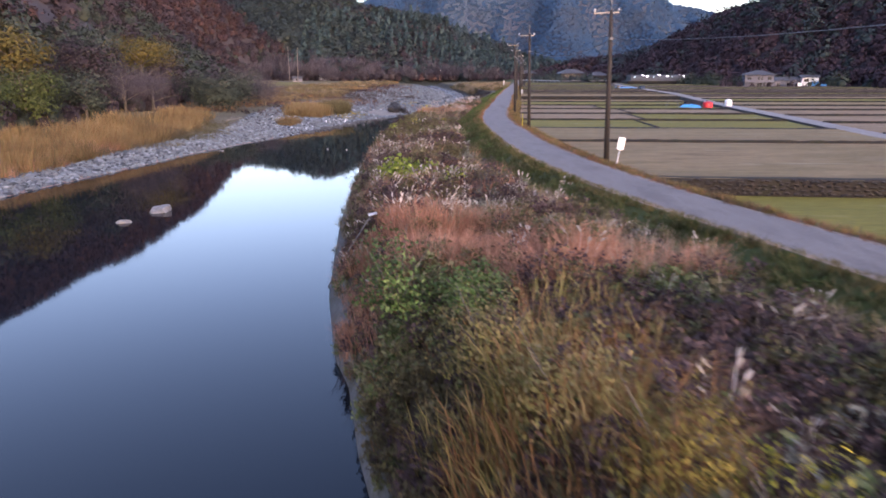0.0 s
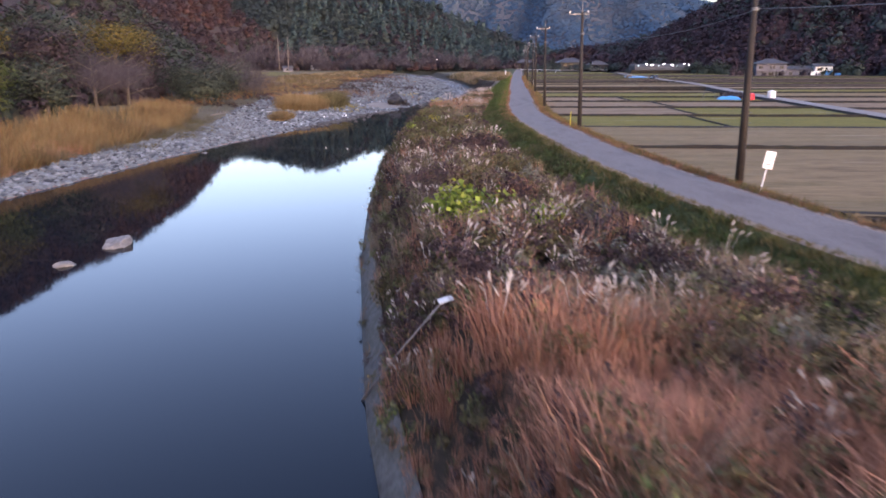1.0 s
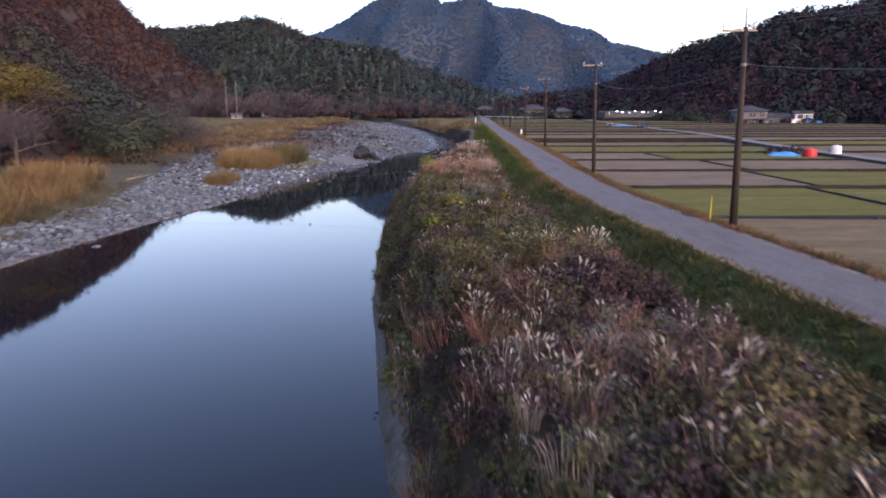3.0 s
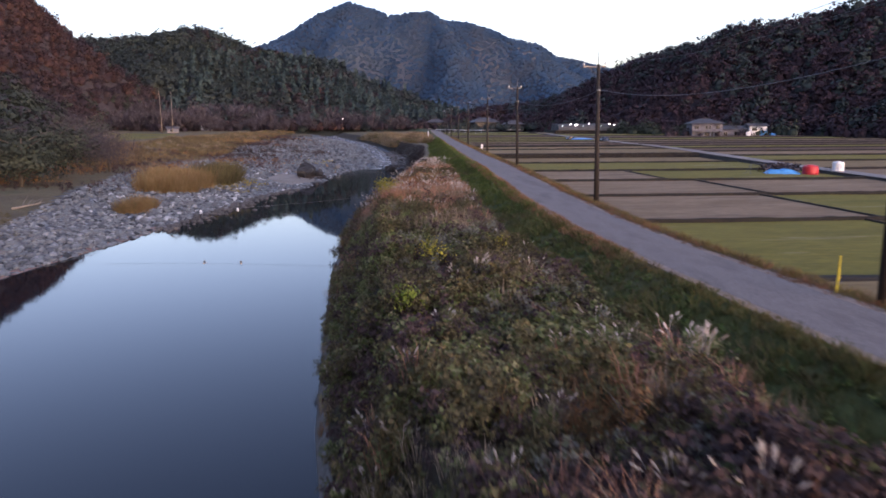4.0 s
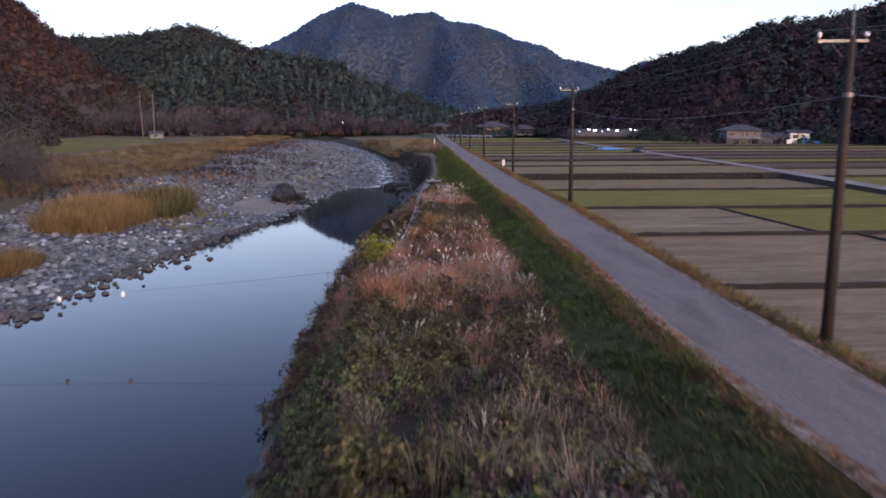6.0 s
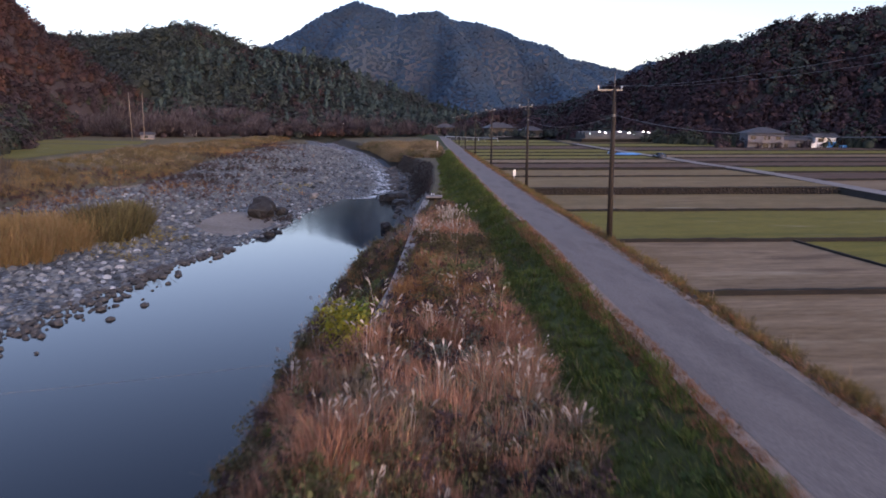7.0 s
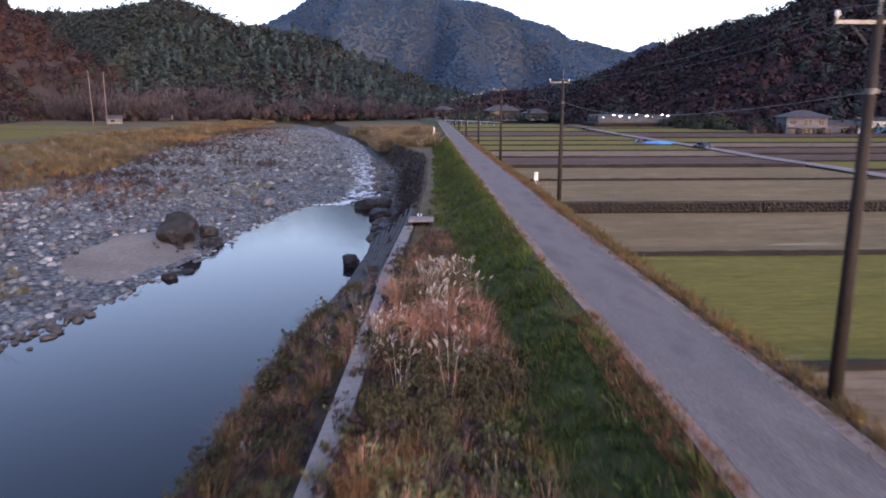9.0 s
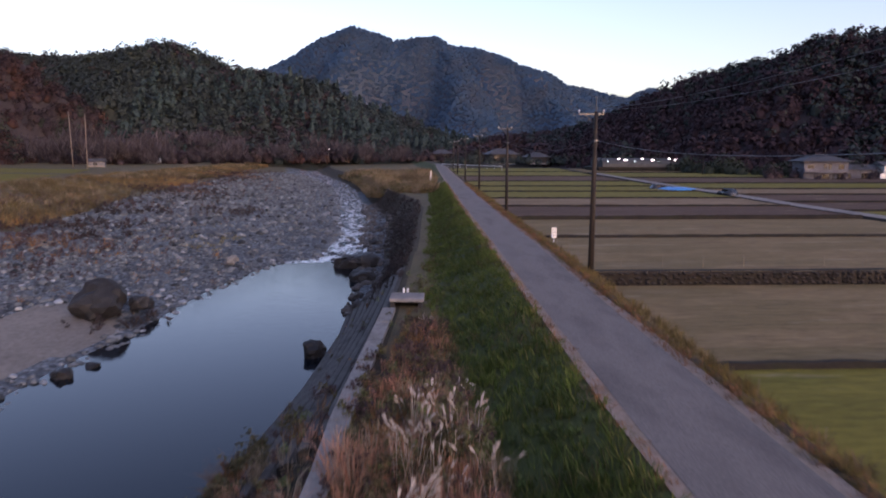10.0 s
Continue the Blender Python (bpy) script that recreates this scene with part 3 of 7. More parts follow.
def strip(name, ys, left, right, z, mat, label, category, nx=2, kind="structure", parent=None):
    """A sheet that follows two lines of the plan."""
    ys = np.asarray(ys, float)
    L, R = left(ys), right(ys)
    t = np.linspace(0, 1, nx + 1)
    X = L[:, None] + (R - L)[:, None] * t
    Y = np.repeat(ys[:, None], nx + 1, 1)
    Z = z(X, Y)
    n, m = X.shape
    i, j = np.meshgrid(np.arange(n - 1), np.arange(m - 1), indexing="ij")
    q = np.stack([i * m + j, i * m + j + 1, (i + 1) * m + j + 1, (i + 1) * m + j], -1).reshape(-1, 4)
    ob = link_mesh(name, np.stack([X, Y, Z], -1).reshape(-1, 3), q, mat, smooth=True)
    return tagged(ob, label, category, kind=kind)


# ---- water ----
strip("shore_mud", np.arange(-40, 118, 2.0), lambda y: shore_l(y) - 0.9 - 0.5 * wobble(y * 0, y, 5, 31), lambda y: shore_l(y) + 1.1 + 0.9 * wobble(y * 0, y, 6, 32), lambda X, Y: WATER + 0.03 + 0.09 * (shore_l(Y) - X), M_MUD, "reddish wet mud along the far waterline", "mud", 5)
pool = strip("water", np.concatenate([[-320, -150, -60], np.arange(-20, 199, 3.0)]), lambda y: shore_l(y) - 1.5, lambda y: shore_r(y) + 0.45, lambda X, Y: 0 * X + WATER, M_WATER, "still dark river pool mirroring the pale sky", "river", 6)
rapids = strip("water_rapids", np.arange(196, 440, 2.0), lambda y: shore_l(y) - 0.6 - 0.8 * wobble(y * 0, y, 4, 2), lambda y: shore_r(y) + 0.4 + 0.8 * wobble(y * 0, y, 5, 4), lambda X, Y: water_z(Y) + 0.04 + 0.06 * wobble(X, Y, 1.2, 9), M_RAPID, "shallow white rapids running between the stones", "river", 14)

# ---- road on the bank ----
ys = np.concatenate([[-320, -200, -120], np.arange(-60, 440, 1.5)])
road = strip("road", ys, lambda y: smooth_y(road_c, y) - HALF * np.sqrt(1 + np.gradient(smooth_y(road_c, y), y) ** 2), lambda y: smooth_y(road_c, y) + HALF * np.sqrt(1 + np.gradient(smooth_y(road_c, y), y) ** 2), lambda X, Y: road_z(Y) + 0.02 + 0.02 * np.cos((X - smooth_y(road_c, Y)) * 1.0), M_ROAD, "narrow worn grey asphalt road along the river bank", "road", 6)

# ---- paddy fields with their bunds ----
lane_x = line((-400, 20), (60, 41.5), (85, 44.6), (113, 47.6), (132, 49.6), (175, 54.5), (192, 55.5), (206, 55.8), (232, 58.8), (250, 59.8), (279, 62.5), (330, 68), (420, 80))
tint = {31: M_FIELD_TAN, 51.5: M_FIELD_TAN, 68: M_FIELD_GREEN, 85: M_FIELD_PALE, 100: M_FIELD_PALE, 115: M_FIELD_PALE, 130: M_FIELD_GREEN, 147: M_FIELD_TAN, 163: M_FIELD_TAN, 179.5: M_FIELD_TAN, 195: M_FIELD_BROWN, 209: M_FIELD_PALE, 224: M_FIELD_GREEN, 241: M_FIELD_GREEN, 258: M_FIELD_GREEN, 281: M_FIELD_BROWN, 312: M_FIELD_GREEN, 352: M_FIELD_GREEN}
split = {68: (23.6, M_FIELD_GREEN), 85: (25.6, M_FIELD_GREEN), 100: (27.2, M_FIELD_PALE), 115: (25.2, M_FIELD_GREEN)}
SKEW = -0.06
field_words = {M_FIELD_TAN.name: "harvested tan stubble rice field", M_FIELD_PALE.name: "dry pale harvested rice field", M_FIELD_GREEN.name: "rice field with green regrowth after harvest", M_FIELD_BROWN.name: "dark brown ploughed rice field"}


def paddy(x0, x1, y0, y1, z, mat):
    """One field: a slightly uneven sheet between its bunds. x0, x1: functions of y."""
    n = 16
    ys = np.linspace(y0 + 0.15, y1 - 0.15, 14)
    t = np.linspace(0, 1, n + 1)
    X = x0(ys)[:, None] + (x1(ys) - x0(ys))[:, None] * t
    Y = ys[:, None] + SKEW * (X - 12)
    Z = z + 0.03 * wobble(X, Y, 4, 6)
    m = n + 1
    i, j = np.meshgrid(np.arange(len(ys) - 1), np.arange(n), indexing="ij")
    q = np.stack([i * m + j, i * m + j + 1, (i + 1) * m + j + 1, (i + 1) * m + j], -1).reshape(-1, 4)
    ob = link_mesh("rice_field", np.stack([X, Y, Z], -1).reshape(-1, 3), q, mat, smooth=True)
    return tagged(ob, field_words[mat.name], "rice field", "fields beside the road", "structure")


def bund(xa, xb, ya, yb, z, h=0.24, w=0.27, mat=None):
    """A low earth bank between two fields, uneven along its top."""
    L = math.hypot(xb - xa, yb - ya)
    n = max(4, int(L / 0.8))
    px, py = -(yb - ya) / L, (xb - xa) / L
    vs = []
    for i in range(n + 1):
        t = i / n
        x, y = xa + (xb - xa) * t, ya + (yb - ya) * t
        hh, ww = h * random.uniform(0.88, 1.12), w * random.uniform(0.85, 1.15)
        for s, k in ((-1.5, -0.6), (-0.7, hh), (0.7, hh * random.uniform(0.9, 1.0)), (1.5, -0.6)):
            vs.append((x + px * s * ww, y + py * s * ww, z + k))
    q = [(i * 4 + j, i * 4 + j + 1, i * 4 + j + 5, i * 4 + j + 4) for i in range(n) for j in range(3)]
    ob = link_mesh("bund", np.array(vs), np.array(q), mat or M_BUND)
    return tagged(ob, "low dark earth bund between two rice fields", "bund", "bunds of the rice fields", "structure")


edge_r = lambda y: smooth_y(road_c, y) + HALF + 1.9
lane_l = lambda y: lane_x(y) - 2.0
steps = FIELD_STEPS
STEP_WALLS = []
for (y0, z), (y1, _) in zip(steps[1:], steps[2:]):
    if y0 in split:
        cut, other = split[y0]
        paddy(edge_r, lambda y, c=cut: 0 * y + c, y0, y1, z, tint[y0])
        paddy(lambda y, c=cut: 0 * y + c, lane_l, y0, y1, z - 0.03, other)
        bund(cut, cut, y0 + SKEW * (cut - 12), y1 + SKEW * (cut - 12), z, 0.12, 0.14)
    else:
        paddy(edge_r, lane_l, y0, y1, z, tint[y0])
    e, l = float(edge_r(y0)), float(lane_l(y0))
    lower = min(z, field_z(y0 - 1))
    if abs(z - field_z(y0 - 1)) > 0.25:
        STEP_WALLS.append((e - 0.2, l, y0, lower, max(z, field_z(y0 - 1))))
    else:
        bund(e - 0.3, l, y0 + SKEW * (e - 12), y0 + SKEW * (l - 12), lower, abs(z - field_z(y0 - 1)) + 0.22, 0.3)
    # beyond the farm lane
    far_mat = [M_FIELD_GREEN, M_FIELD_PALE, M_FIELD_BROWN, M_FIELD_GREEN, M_FIELD_TAN, M_FIELD_BROWN][int(y0) % 6]
    paddy(lambda y: lane_x(y) + 2.0, lambda y: 0 * y + 155, y0, y1, -0.9 + 0.0012 * (y0 - 60), far_mat if y0 > 100 else M_FIELD_PALE)
    bund(float(lane_x(y0)) + 2.2, 155, y0 + SKEW * 40, y0 + SKEW * 143, -0.9 + 0.0012 * (y0 - 60), 0.26, 0.34)
paddy(edge_r, lane_l, -40, 31, -1.1, M_FIELD_GREEN)
lane_z = line((20, -0.55), (130, -0.5), (190, 0.02), (330, 0.1))
strip("farm_lane_bank", np.arange(20, 330, 4.0), lambda y: lane_x(y) - 2.4, lambda y: lane_x(y) + 2.4, lambda X, Y: lane_z(Y) - 0.03 - np.clip(np.abs(X - lane_x(Y)) - 1.35, 0, 2) * 1.1, M_BUND, "dark earth bank under the farm lane", "bank", 16)
lane = strip("farm_lane", np.arange(20, 330, 4.0), lambda y: lane_x(y) - 1.3, lambda y: lane_x(y) + 1.3, lambda X, Y: lane_z(Y) + 0.02 + 0 * X, M_LANE, "pale concrete farm lane between the rice fields", "lane", 4)


# ---- plants: small templates, joined in numbers ----
def rand_unit(rs, n):
    v = rs.normal(size=(n, 3))
    return v / np.linalg.norm(v, axis=1)[:, None]


def spikes(rs, n, h, lean, width, spread):
    """A tuft of n short blades, one tapering quad each."""
    a = rs.uniform(0, 2 * math.pi, n)
    base = np.stack([np.cos(a), np.sin(a), np.zeros(n)], 1) * (rs.uniform(0, 1, n) ** 0.6 * spread)[:, None]
    b = a + rs.uniform(-0.9, 0.9, n)
    c = b + math.pi / 2 + rs.uniform(-0.7, 0.7, n)
    side = np.stack([np.cos(c), np.sin(c), np.zeros(n)], 1) * (width * rs.uniform(0.6, 1.3, n) / 2)[:, None]
    tip = base + np.stack([np.cos(b), np.sin(b), np.zeros(n)], 1) * (lean * h * rs.uniform(0.2, 1.1, n))[:, None]
    tip[:, 2] += h * rs.uniform(0.55, 1.1, n)
    V = np.stack([base - side, base + side, tip + side * 0.25, tip - side * 0.25], 1).reshape(-1, 3)
    return V, np.arange(n)[:, None] * 4 + np.array([0, 1, 2, 3])


def blades(rs, n, h, lean, width, spread, droop=0.5):
    """A tuft: n bent, tapering blades of two quads each. Returns verts, quads."""
    a = rs.uniform(0, 2 * math.pi, n)
    base = np.stack([np.cos(a), np.sin(a), np.zeros(n)], 1) * (rs.uniform(0, 1, n) ** 0.6 * spread)[:, None]
    hh = h * rs.uniform(0.55, 1.1, n)
    ln = lean * rs.uniform(0.2, 1.2, n)
    b = a + rs.uniform(-0.8, 0.8, n)
    out = np.stack([np.cos(b), np.sin(b), np.zeros(n)], 1)
    c = b + math.pi / 2 + rs.uniform(-0.6, 0.6, n)
    side = np.stack([np.cos(c), np.sin(c), np.zeros(n)], 1) * (width * rs.uniform(0.6, 1.3, n) / 2)[:, None]
    up = np.array([0, 0, 1.0])
    m = base + out * (ln * hh * 0.35)[:, None] + up * (hh * 0.62)[:, None]
    t = base + out * (ln * hh)[:, None] + up * (hh * (1 - droop * 0.5 * ln))[:, None]
    V = np.stack([base - side, base + side, m + side * 0.85, m - side * 0.85, t + side * 0.12, t - side * 0.12], 1).reshape(-1, 3)
    k = np.arange(n)[:, None] * 6
    return V, np.concatenate([k + [0, 1, 2, 3], k + [3, 2, 4, 5]])


def flakes(rs, centers, size, flat=0.35, jitter=0.4, tri=False, around=None, facing=None):
    """Leaves: one irregular quad at every centre."""
    n = len(centers)
    nrm = rand_unit(rs, n)
    nrm[:, 2] = np.abs(nrm[:, 2]) + flat
    if around is not None:
        out = centers - np.asarray(around)
        nrm = nrm * 0.75 + out / (np.linalg.norm(out, axis=1)[:, None] + 1e-6)
    if facing is not None:
        nrm = facing + rand_unit(rs, n) * 0.45
    nrm /= np.linalg.norm(nrm, axis=1)[:, None]
    u = np.cross(nrm, rand_unit(rs, n))
    u /= np.linalg.norm(u, axis=1)[:, None] + 1e-9
    w = np.cross(nrm, u)
    s = size * rs.uniform(0.55, 1.35, n)
    q = [(1.0, 0.05), (-0.75, 0.75), (-0.5, -0.85)] if tri else [(1.0, 0.0), (0.15, 0.55), (-0.9, 0.1), (0.05, -0.6)]
    V = np.stack([centers + u * (s * (a + rs.uniform(-jitter, jitter, n) * 0.5))[:, None] + w * (s * (b + rs.uniform(-jitter, jitter, n) * 0.5))[:, None] for a, b in q], 1).reshape(-1, 3)
    return V, np.arange(n)[:, None] * len(q) + np.arange(len(q))


def soften(ob, N):
    """Leaves shade with the round of their crown."""
    me = ob.data
    N = N / (np.linalg.norm(N, axis=1)[:, None] + 1e-9)
    me.polygons.foreach_set("use_smooth", np.ones(len(me.polygons), dtype=bool))
    me.normals_split_custom_set_from_vertices(N.tolist())
    return ob


def crown(rs, n, r, lumps, squash, size, inner=0.6, tri=True):
    """Leaves on a crown of several lumps: verts, faces and the normals of the rounds."""
    cs = rand_unit(rs, lumps) * rs.uniform(0.3, 0.75, lumps)[:, None] * r
    cs[:, 2] *= squash
    rr = r * rs.uniform(0.3, 0.55, lumps)
    i = rs.randint(0, lumps, n)
    d = rand_unit(rs, n)
    d[:, 2] = np.where(rs.uniform(0, 1, n) < 0.6, np.abs(d[:, 2]), d[:, 2])
    p = cs[i] + d * (rr[i] * rs.uniform(inner, 1.08, n))[:, None]
    out = p / (np.linalg.norm(p, axis=1)[:, None] + 1e-6)
    nrm = d * 0.75 + out * 0.5 + rand_unit(rs, n) * 0.35
    nrm[:, 2] += 0.3
    p[:, 2] += r * squash
    V, F = flakes(rs, p, size, tri=tri, facing=nrm)
    return V, F, np.repeat(nrm, 3 if tri else 4, axis=0)


def lumpy(rs, n, r, lumps, squash=0.8, inner=0.55):
    """Points near the skin of a crown made of several lumps, the crown's foot at z = 0."""
    cs = rand_unit(rs, lumps) * rs.uniform(0.3, 0.75, lumps)[:, None] * r
    cs[:, 2] = cs[:, 2] * squash
    rr = r * rs.uniform(0.32, 0.58, lumps)
    i = rs.randint(0, lumps, n)
    p = cs[i] + rand_unit(rs, n) * (rr[i] * rs.uniform(inner, 1.05, n))[:, None]
    p[:, 2] = (p[:, 2] + r * squash) * 1.0
    return p


def scatter(templates, pos, scale, rs, tilt=0.0, zscale=None, normals=None):
    """Copies of templates joined into one array: pos (n, 3), scale (n,)."""
    VV, FF, off = [], [], 0
    pick = rs.randint(0, len(templates), len(pos))
    ang = rs.uniform(0, 2 * math.pi, len(pos))
    for k, (V, F, *N) in enumerate(templates):
        sel = np.where(pick == k)[0]
        if not len(sel):
            continue
        c, s = np.cos(ang[sel])[:, None], np.sin(ang[sel])[:, None]
        sc = scale[sel][:, None]
        zs = sc if zscale is None else zscale[sel][:, None]
        X = (V[None, :, 0] * c - V[None, :, 1] * s) * sc
        Y = (V[None, :, 0] * s + V[None, :, 1] * c) * sc
        Z = V[None, :, 2] * zs
        if tilt:
            tx, ty = rs.normal(0, tilt, (len(sel), 1)), rs.normal(0, tilt, (len(sel), 1))
            X, Y = X + Z * tx, Y + Z * ty
        W = np.stack([X, Y, Z], -1) + pos[sel][:, None, :]
        VV.append(W.reshape(-1, 3))
        if normals is not None:
            n = N[0]
            normals.append(np.stack([n[None, :, 0] * c - n[None, :, 1] * s, n[None, :, 0] * s + n[None, :, 1] * c, n[None, :, 2] + 0 * c], -1).reshape(-1, 3))
        FF.append((F[None] + (np.arange(len(sel)) * len(V))[:, None, None] + off).reshape(-1, F.shape[1]))
        off += len(sel) * len(V)
    return np.concatenate(VV), np.concatenate(FF)


def stuff(name, V, F, mat, label, category, parent=None):
    ob = link_mesh(name, V, F, mat, parent)
    return tagged(ob, label, category, kind="stuff")


# ---- hills ----
def ridge_height(x, y, ridges):
    """Height over several ridge lines, each of rows (x, y, crest, width), and how near the crest a place lies (0 to 1)."""
    best, near = np.zeros(np.shape(x)), np.zeros(np.shape(x))
    for ridge in ridges:
        for (x0, y0, c0, w0), (x1, y1, c1, w1) in zip(ridge, ridge[1:]):
            dx, dy = x1 - x0, y1 - y0
            t = np.clip(((x - x0) * dx + (y - y0) * dy) / (dx * dx + dy * dy), 0, 1)
            d = np.hypot(x - x0 - dx * t, y - y0 - dy * t)
            c, w = c0 + (c1 - c0) * t, w0 + (w1 - w0) * t
            s = np.clip(1 - d / w, 0, 1)
            h = c * (0.45 * s + 0.55 * s * s * (3 - 2 * s))
            near = np.where(h > best, s, near)
            best = np.maximum(best, h)
    return best, near


RIDGES = {
    "left": [[(-185, -250, 66, 110), (-168, -60, 62, 100), (-158, 60, 58, 97), (-160, 150, 62, 95), (-184, 230, 74, 102), (-200, 300, 82, 88), (-200, 380, 84, 70), (-187, 445, 72, 60), (-153, 496, 30, 42)]],
    "green": [[(-420, 760, 84, 240), (-215, 705, 76, 190), (-128, 580, 67, 125), (-98, 582, 55, 115), (-60, 590, 49, 110), (-24, 625, 40, 92), (20, 655, 25, 72), (60, 680, 7, 50)],
              [(-150, 590, 66, 90), (-140, 520, 36, 60), (-132, 480, 10, 40)], [(-75, 590, 50, 80), (-62, 530, 28, 50), (-55, 495, 6, 36)]],
    "right": [[(420, 120, 95, 230), (330, 300, 84, 170), (236, 350, 60, 95), (205, 372, 53, 84), (185, 390, 51, 80), (165, 470, 36, 80), (140, 570, 20, 60), (95, 660, 14, 45)],
              [(225, 360, 58, 60), (196, 346, 36, 45)]],
    "mountain": [[(-520, 1600, 110, 260), (-330, 1560, 130, 260), (-210, 1530, 161, 260), (-132, 1530, 195, 262), (-92, 1530, 226, 265), (-37, 1530, 247, 270), (13, 1530, 236, 270), (46, 1530, 222, 265), (86, 1530, 227, 265), (126, 1530, 230, 265), (160, 1530, 214, 262), (206, 1530, 209, 260), (253, 1530, 197, 255), (300, 1530, 176, 250), (350, 1535, 158, 240), (410, 1550, 112, 220), (490, 1570, 60, 200), (600, 1600, 20, 120)],
                 [(-37, 1530, 245, 150), (-62, 1400, 168, 120), (-90, 1290, 92, 100), (-100, 1200, 40, 80)], [(126, 1530, 228, 150), (160, 1390, 158, 120), (150, 1280, 96, 100), (170, 1190, 45, 80)],
                 [(253, 1530, 195, 140), (312, 1400, 122, 110), (340, 1290, 62, 90)], [(-150, 1535, 188, 140), (-215, 1400, 118, 110), (-250, 1290, 60, 90)], [(46, 1530, 220, 110), (50, 1420, 140, 80), (40, 1330, 70, 70)]],
    "ridge": [[(250, 2320, 270, 330), (420, 2300, 268, 330), (538, 2300, 252, 320), (594, 2300, 214, 310), (688, 2300, 197, 300), (782, 2300, 174, 300), (830, 2300, 166, 300), (895, 2300, 200, 300), (962, 2300, 192, 300), (1080, 2320, 150, 300), (1300, 2400, 120, 300)],
              [(640, 2300, 205, 150), (690, 2120, 120, 120), (700, 2000, 50, 100)], [(480, 2300, 258, 160), (500, 2120, 150, 130), (520, 2000, 60, 100)]],
}
BASE = {"left": -1.5, "green": -1.0, "right": -2.0, "mountain": 0.0, "ridge": 0.0}
ROUGH = {"left": (3.0, 22), "green": (4.5, 26), "right": (4.0, 30), "mountain": (16.0, 45), "ridge": (18.0, 70)}


def hill_z(name, x, y):
    rough, size = ROUGH[name]
    h, near = ridge_height(x, y, RIDGES[name])
    calm = np.clip((1 - near) * 4, 0.12, 1) if rough > 10 else 1.0
    return BASE[name] + h + rough * wobble(x, y, size, 21) * np.clip(h / 25, 0, 1) * calm


def hill(name, title, x0, x1, y0, y1, step, mat, label):
    xs, ys = np.arange(x0, x1 + step, step), np.arange(y0, y1 + step, step)
    X, Y = np.meshgrid(xs, ys)
    Z = hill_z(name, X, Y)
    Z = np.where(Z < BASE[name] + 0.05, BASE[name] - 3, Z)
    n, m = X.shape
    i, j = np.meshgrid(np.arange(n - 1), np.arange(m - 1), indexing="ij")
    q = np.stack([i * m + j, i * m + j + 1, (i + 1) * m + j + 1, (i + 1) * m + j], -1).reshape(-1, 4)
    q = q[Z.reshape(-1)[q].max(1) > BASE[name]]
    ob = link_mesh(title, np.stack([X, Y, Z], -1).reshape(-1, 3), q, mat, smooth=True)
    return tagged(ob, label, "hill", kind="structure")


M_FLOOR = surface("forest_floor", [(0.045, 0.036, 0.036), (0.065, 0.048, 0.045)], 0.1, 1.0, 0.95, (0.8, 0.2))
# forest floor darkened to match the shade painted into the right hill
M_FLOOR_SHADE = surface("shaded_floor", [(0.034, 0.028, 0.032), (0.045, 0.036, 0.038)], 0.1, 1.0, 0.95, (0.8, 0.2))
M_FLOOR_GREEN = surface("cedar_floor", [(0.026, 0.032, 0.025), (0.036, 0.042, 0.03)], 0.1, 1.0, 0.95, (0.8, 0.2))
# same haze blue painted into the ground under the far trees
M_FLOOR_HAZE = surface("hazy_mountain_floor", [(0.032, 0.054, 0.086), (0.04, 0.06, 0.086), (0.053, 0.061, 0.08)], 0.012, 0.2, 0.95, (0.5, 0.5))
hill("left", "hill_left", -320, -50, -300, 540, 7, M_FLOOR, "steep wooded hillside across the river in autumn colours")
hill("green", "hill_cedar", -700, 120, 440, 900, 10, M_FLOOR_GREEN, "hill planted with dark cedars")
hill("right", "hill_right", 85, 640, -60, 720, 10, M_FLOOR_SHADE, "wooded hill behind the farmhouses in brown autumn colours")
hill("mountain", "hill_mountain", -800, 720, 1100, 1700, 14, M_FLOOR_HAZE, "far wooded mountain closing the valley")
hill("ridge", "hill_far_ridge", 150, 1400, 1880, 2500, 25, M_FLOOR_HAZE, "farther ridge behind the mountain's shoulder, tinted with haze")


def blob(seed, sub, squash):
    """A lumpy closed crown: verts, triangles and smooth normals."""
    bm = bmesh.new()
    bmesh.ops.create_icosphere(bm, subdivisions=sub, radius=1.0)
    for v in bm.verts:
        p = v.co.copy()
        k = 0.86 + 0.3 * noise.noise(p * 1.6 + Vector((seed * 3.1, 0, 0))) + 0.16 * noise.noise(p * 3.7 + Vector((0, seed * 2.3, 0)))
        v.co = Vector((p.x * k, p.y * k, (p.z * k + 0.85) * squash))
    bm.normal_update()
    bm.verts.index_update()
    V = np.array([v.co[:] for v in bm.verts])
    N = np.array([v.normal[:] for v in bm.verts]) * 1.0 + np.array([0, 0, 0.25])
    F = np.array([[v.index for v in f.verts] for f in bm.faces])
    bm.free()
    return V, F, N


def crown_set(seed, count, n, r, size, lumps, squash, sub=1, core=0.72, calm=0.2):
    rs = np.random.RandomState(seed)
    out = []
    for _ in range(count):
        V, F, N = crown(rs, n, r, lumps, squash, size, 0.7)
        B, G, M = blob(seed + 7 * _, sub, squash)
        out.append((np.concatenate([B * core, V]), np.concatenate([G, F + len(B)]), np.concatenate([M, N / np.linalg.norm(N, axis=1)[:, None]]) * (1 - calm) + np.array([0, 0, calm])))
    return out


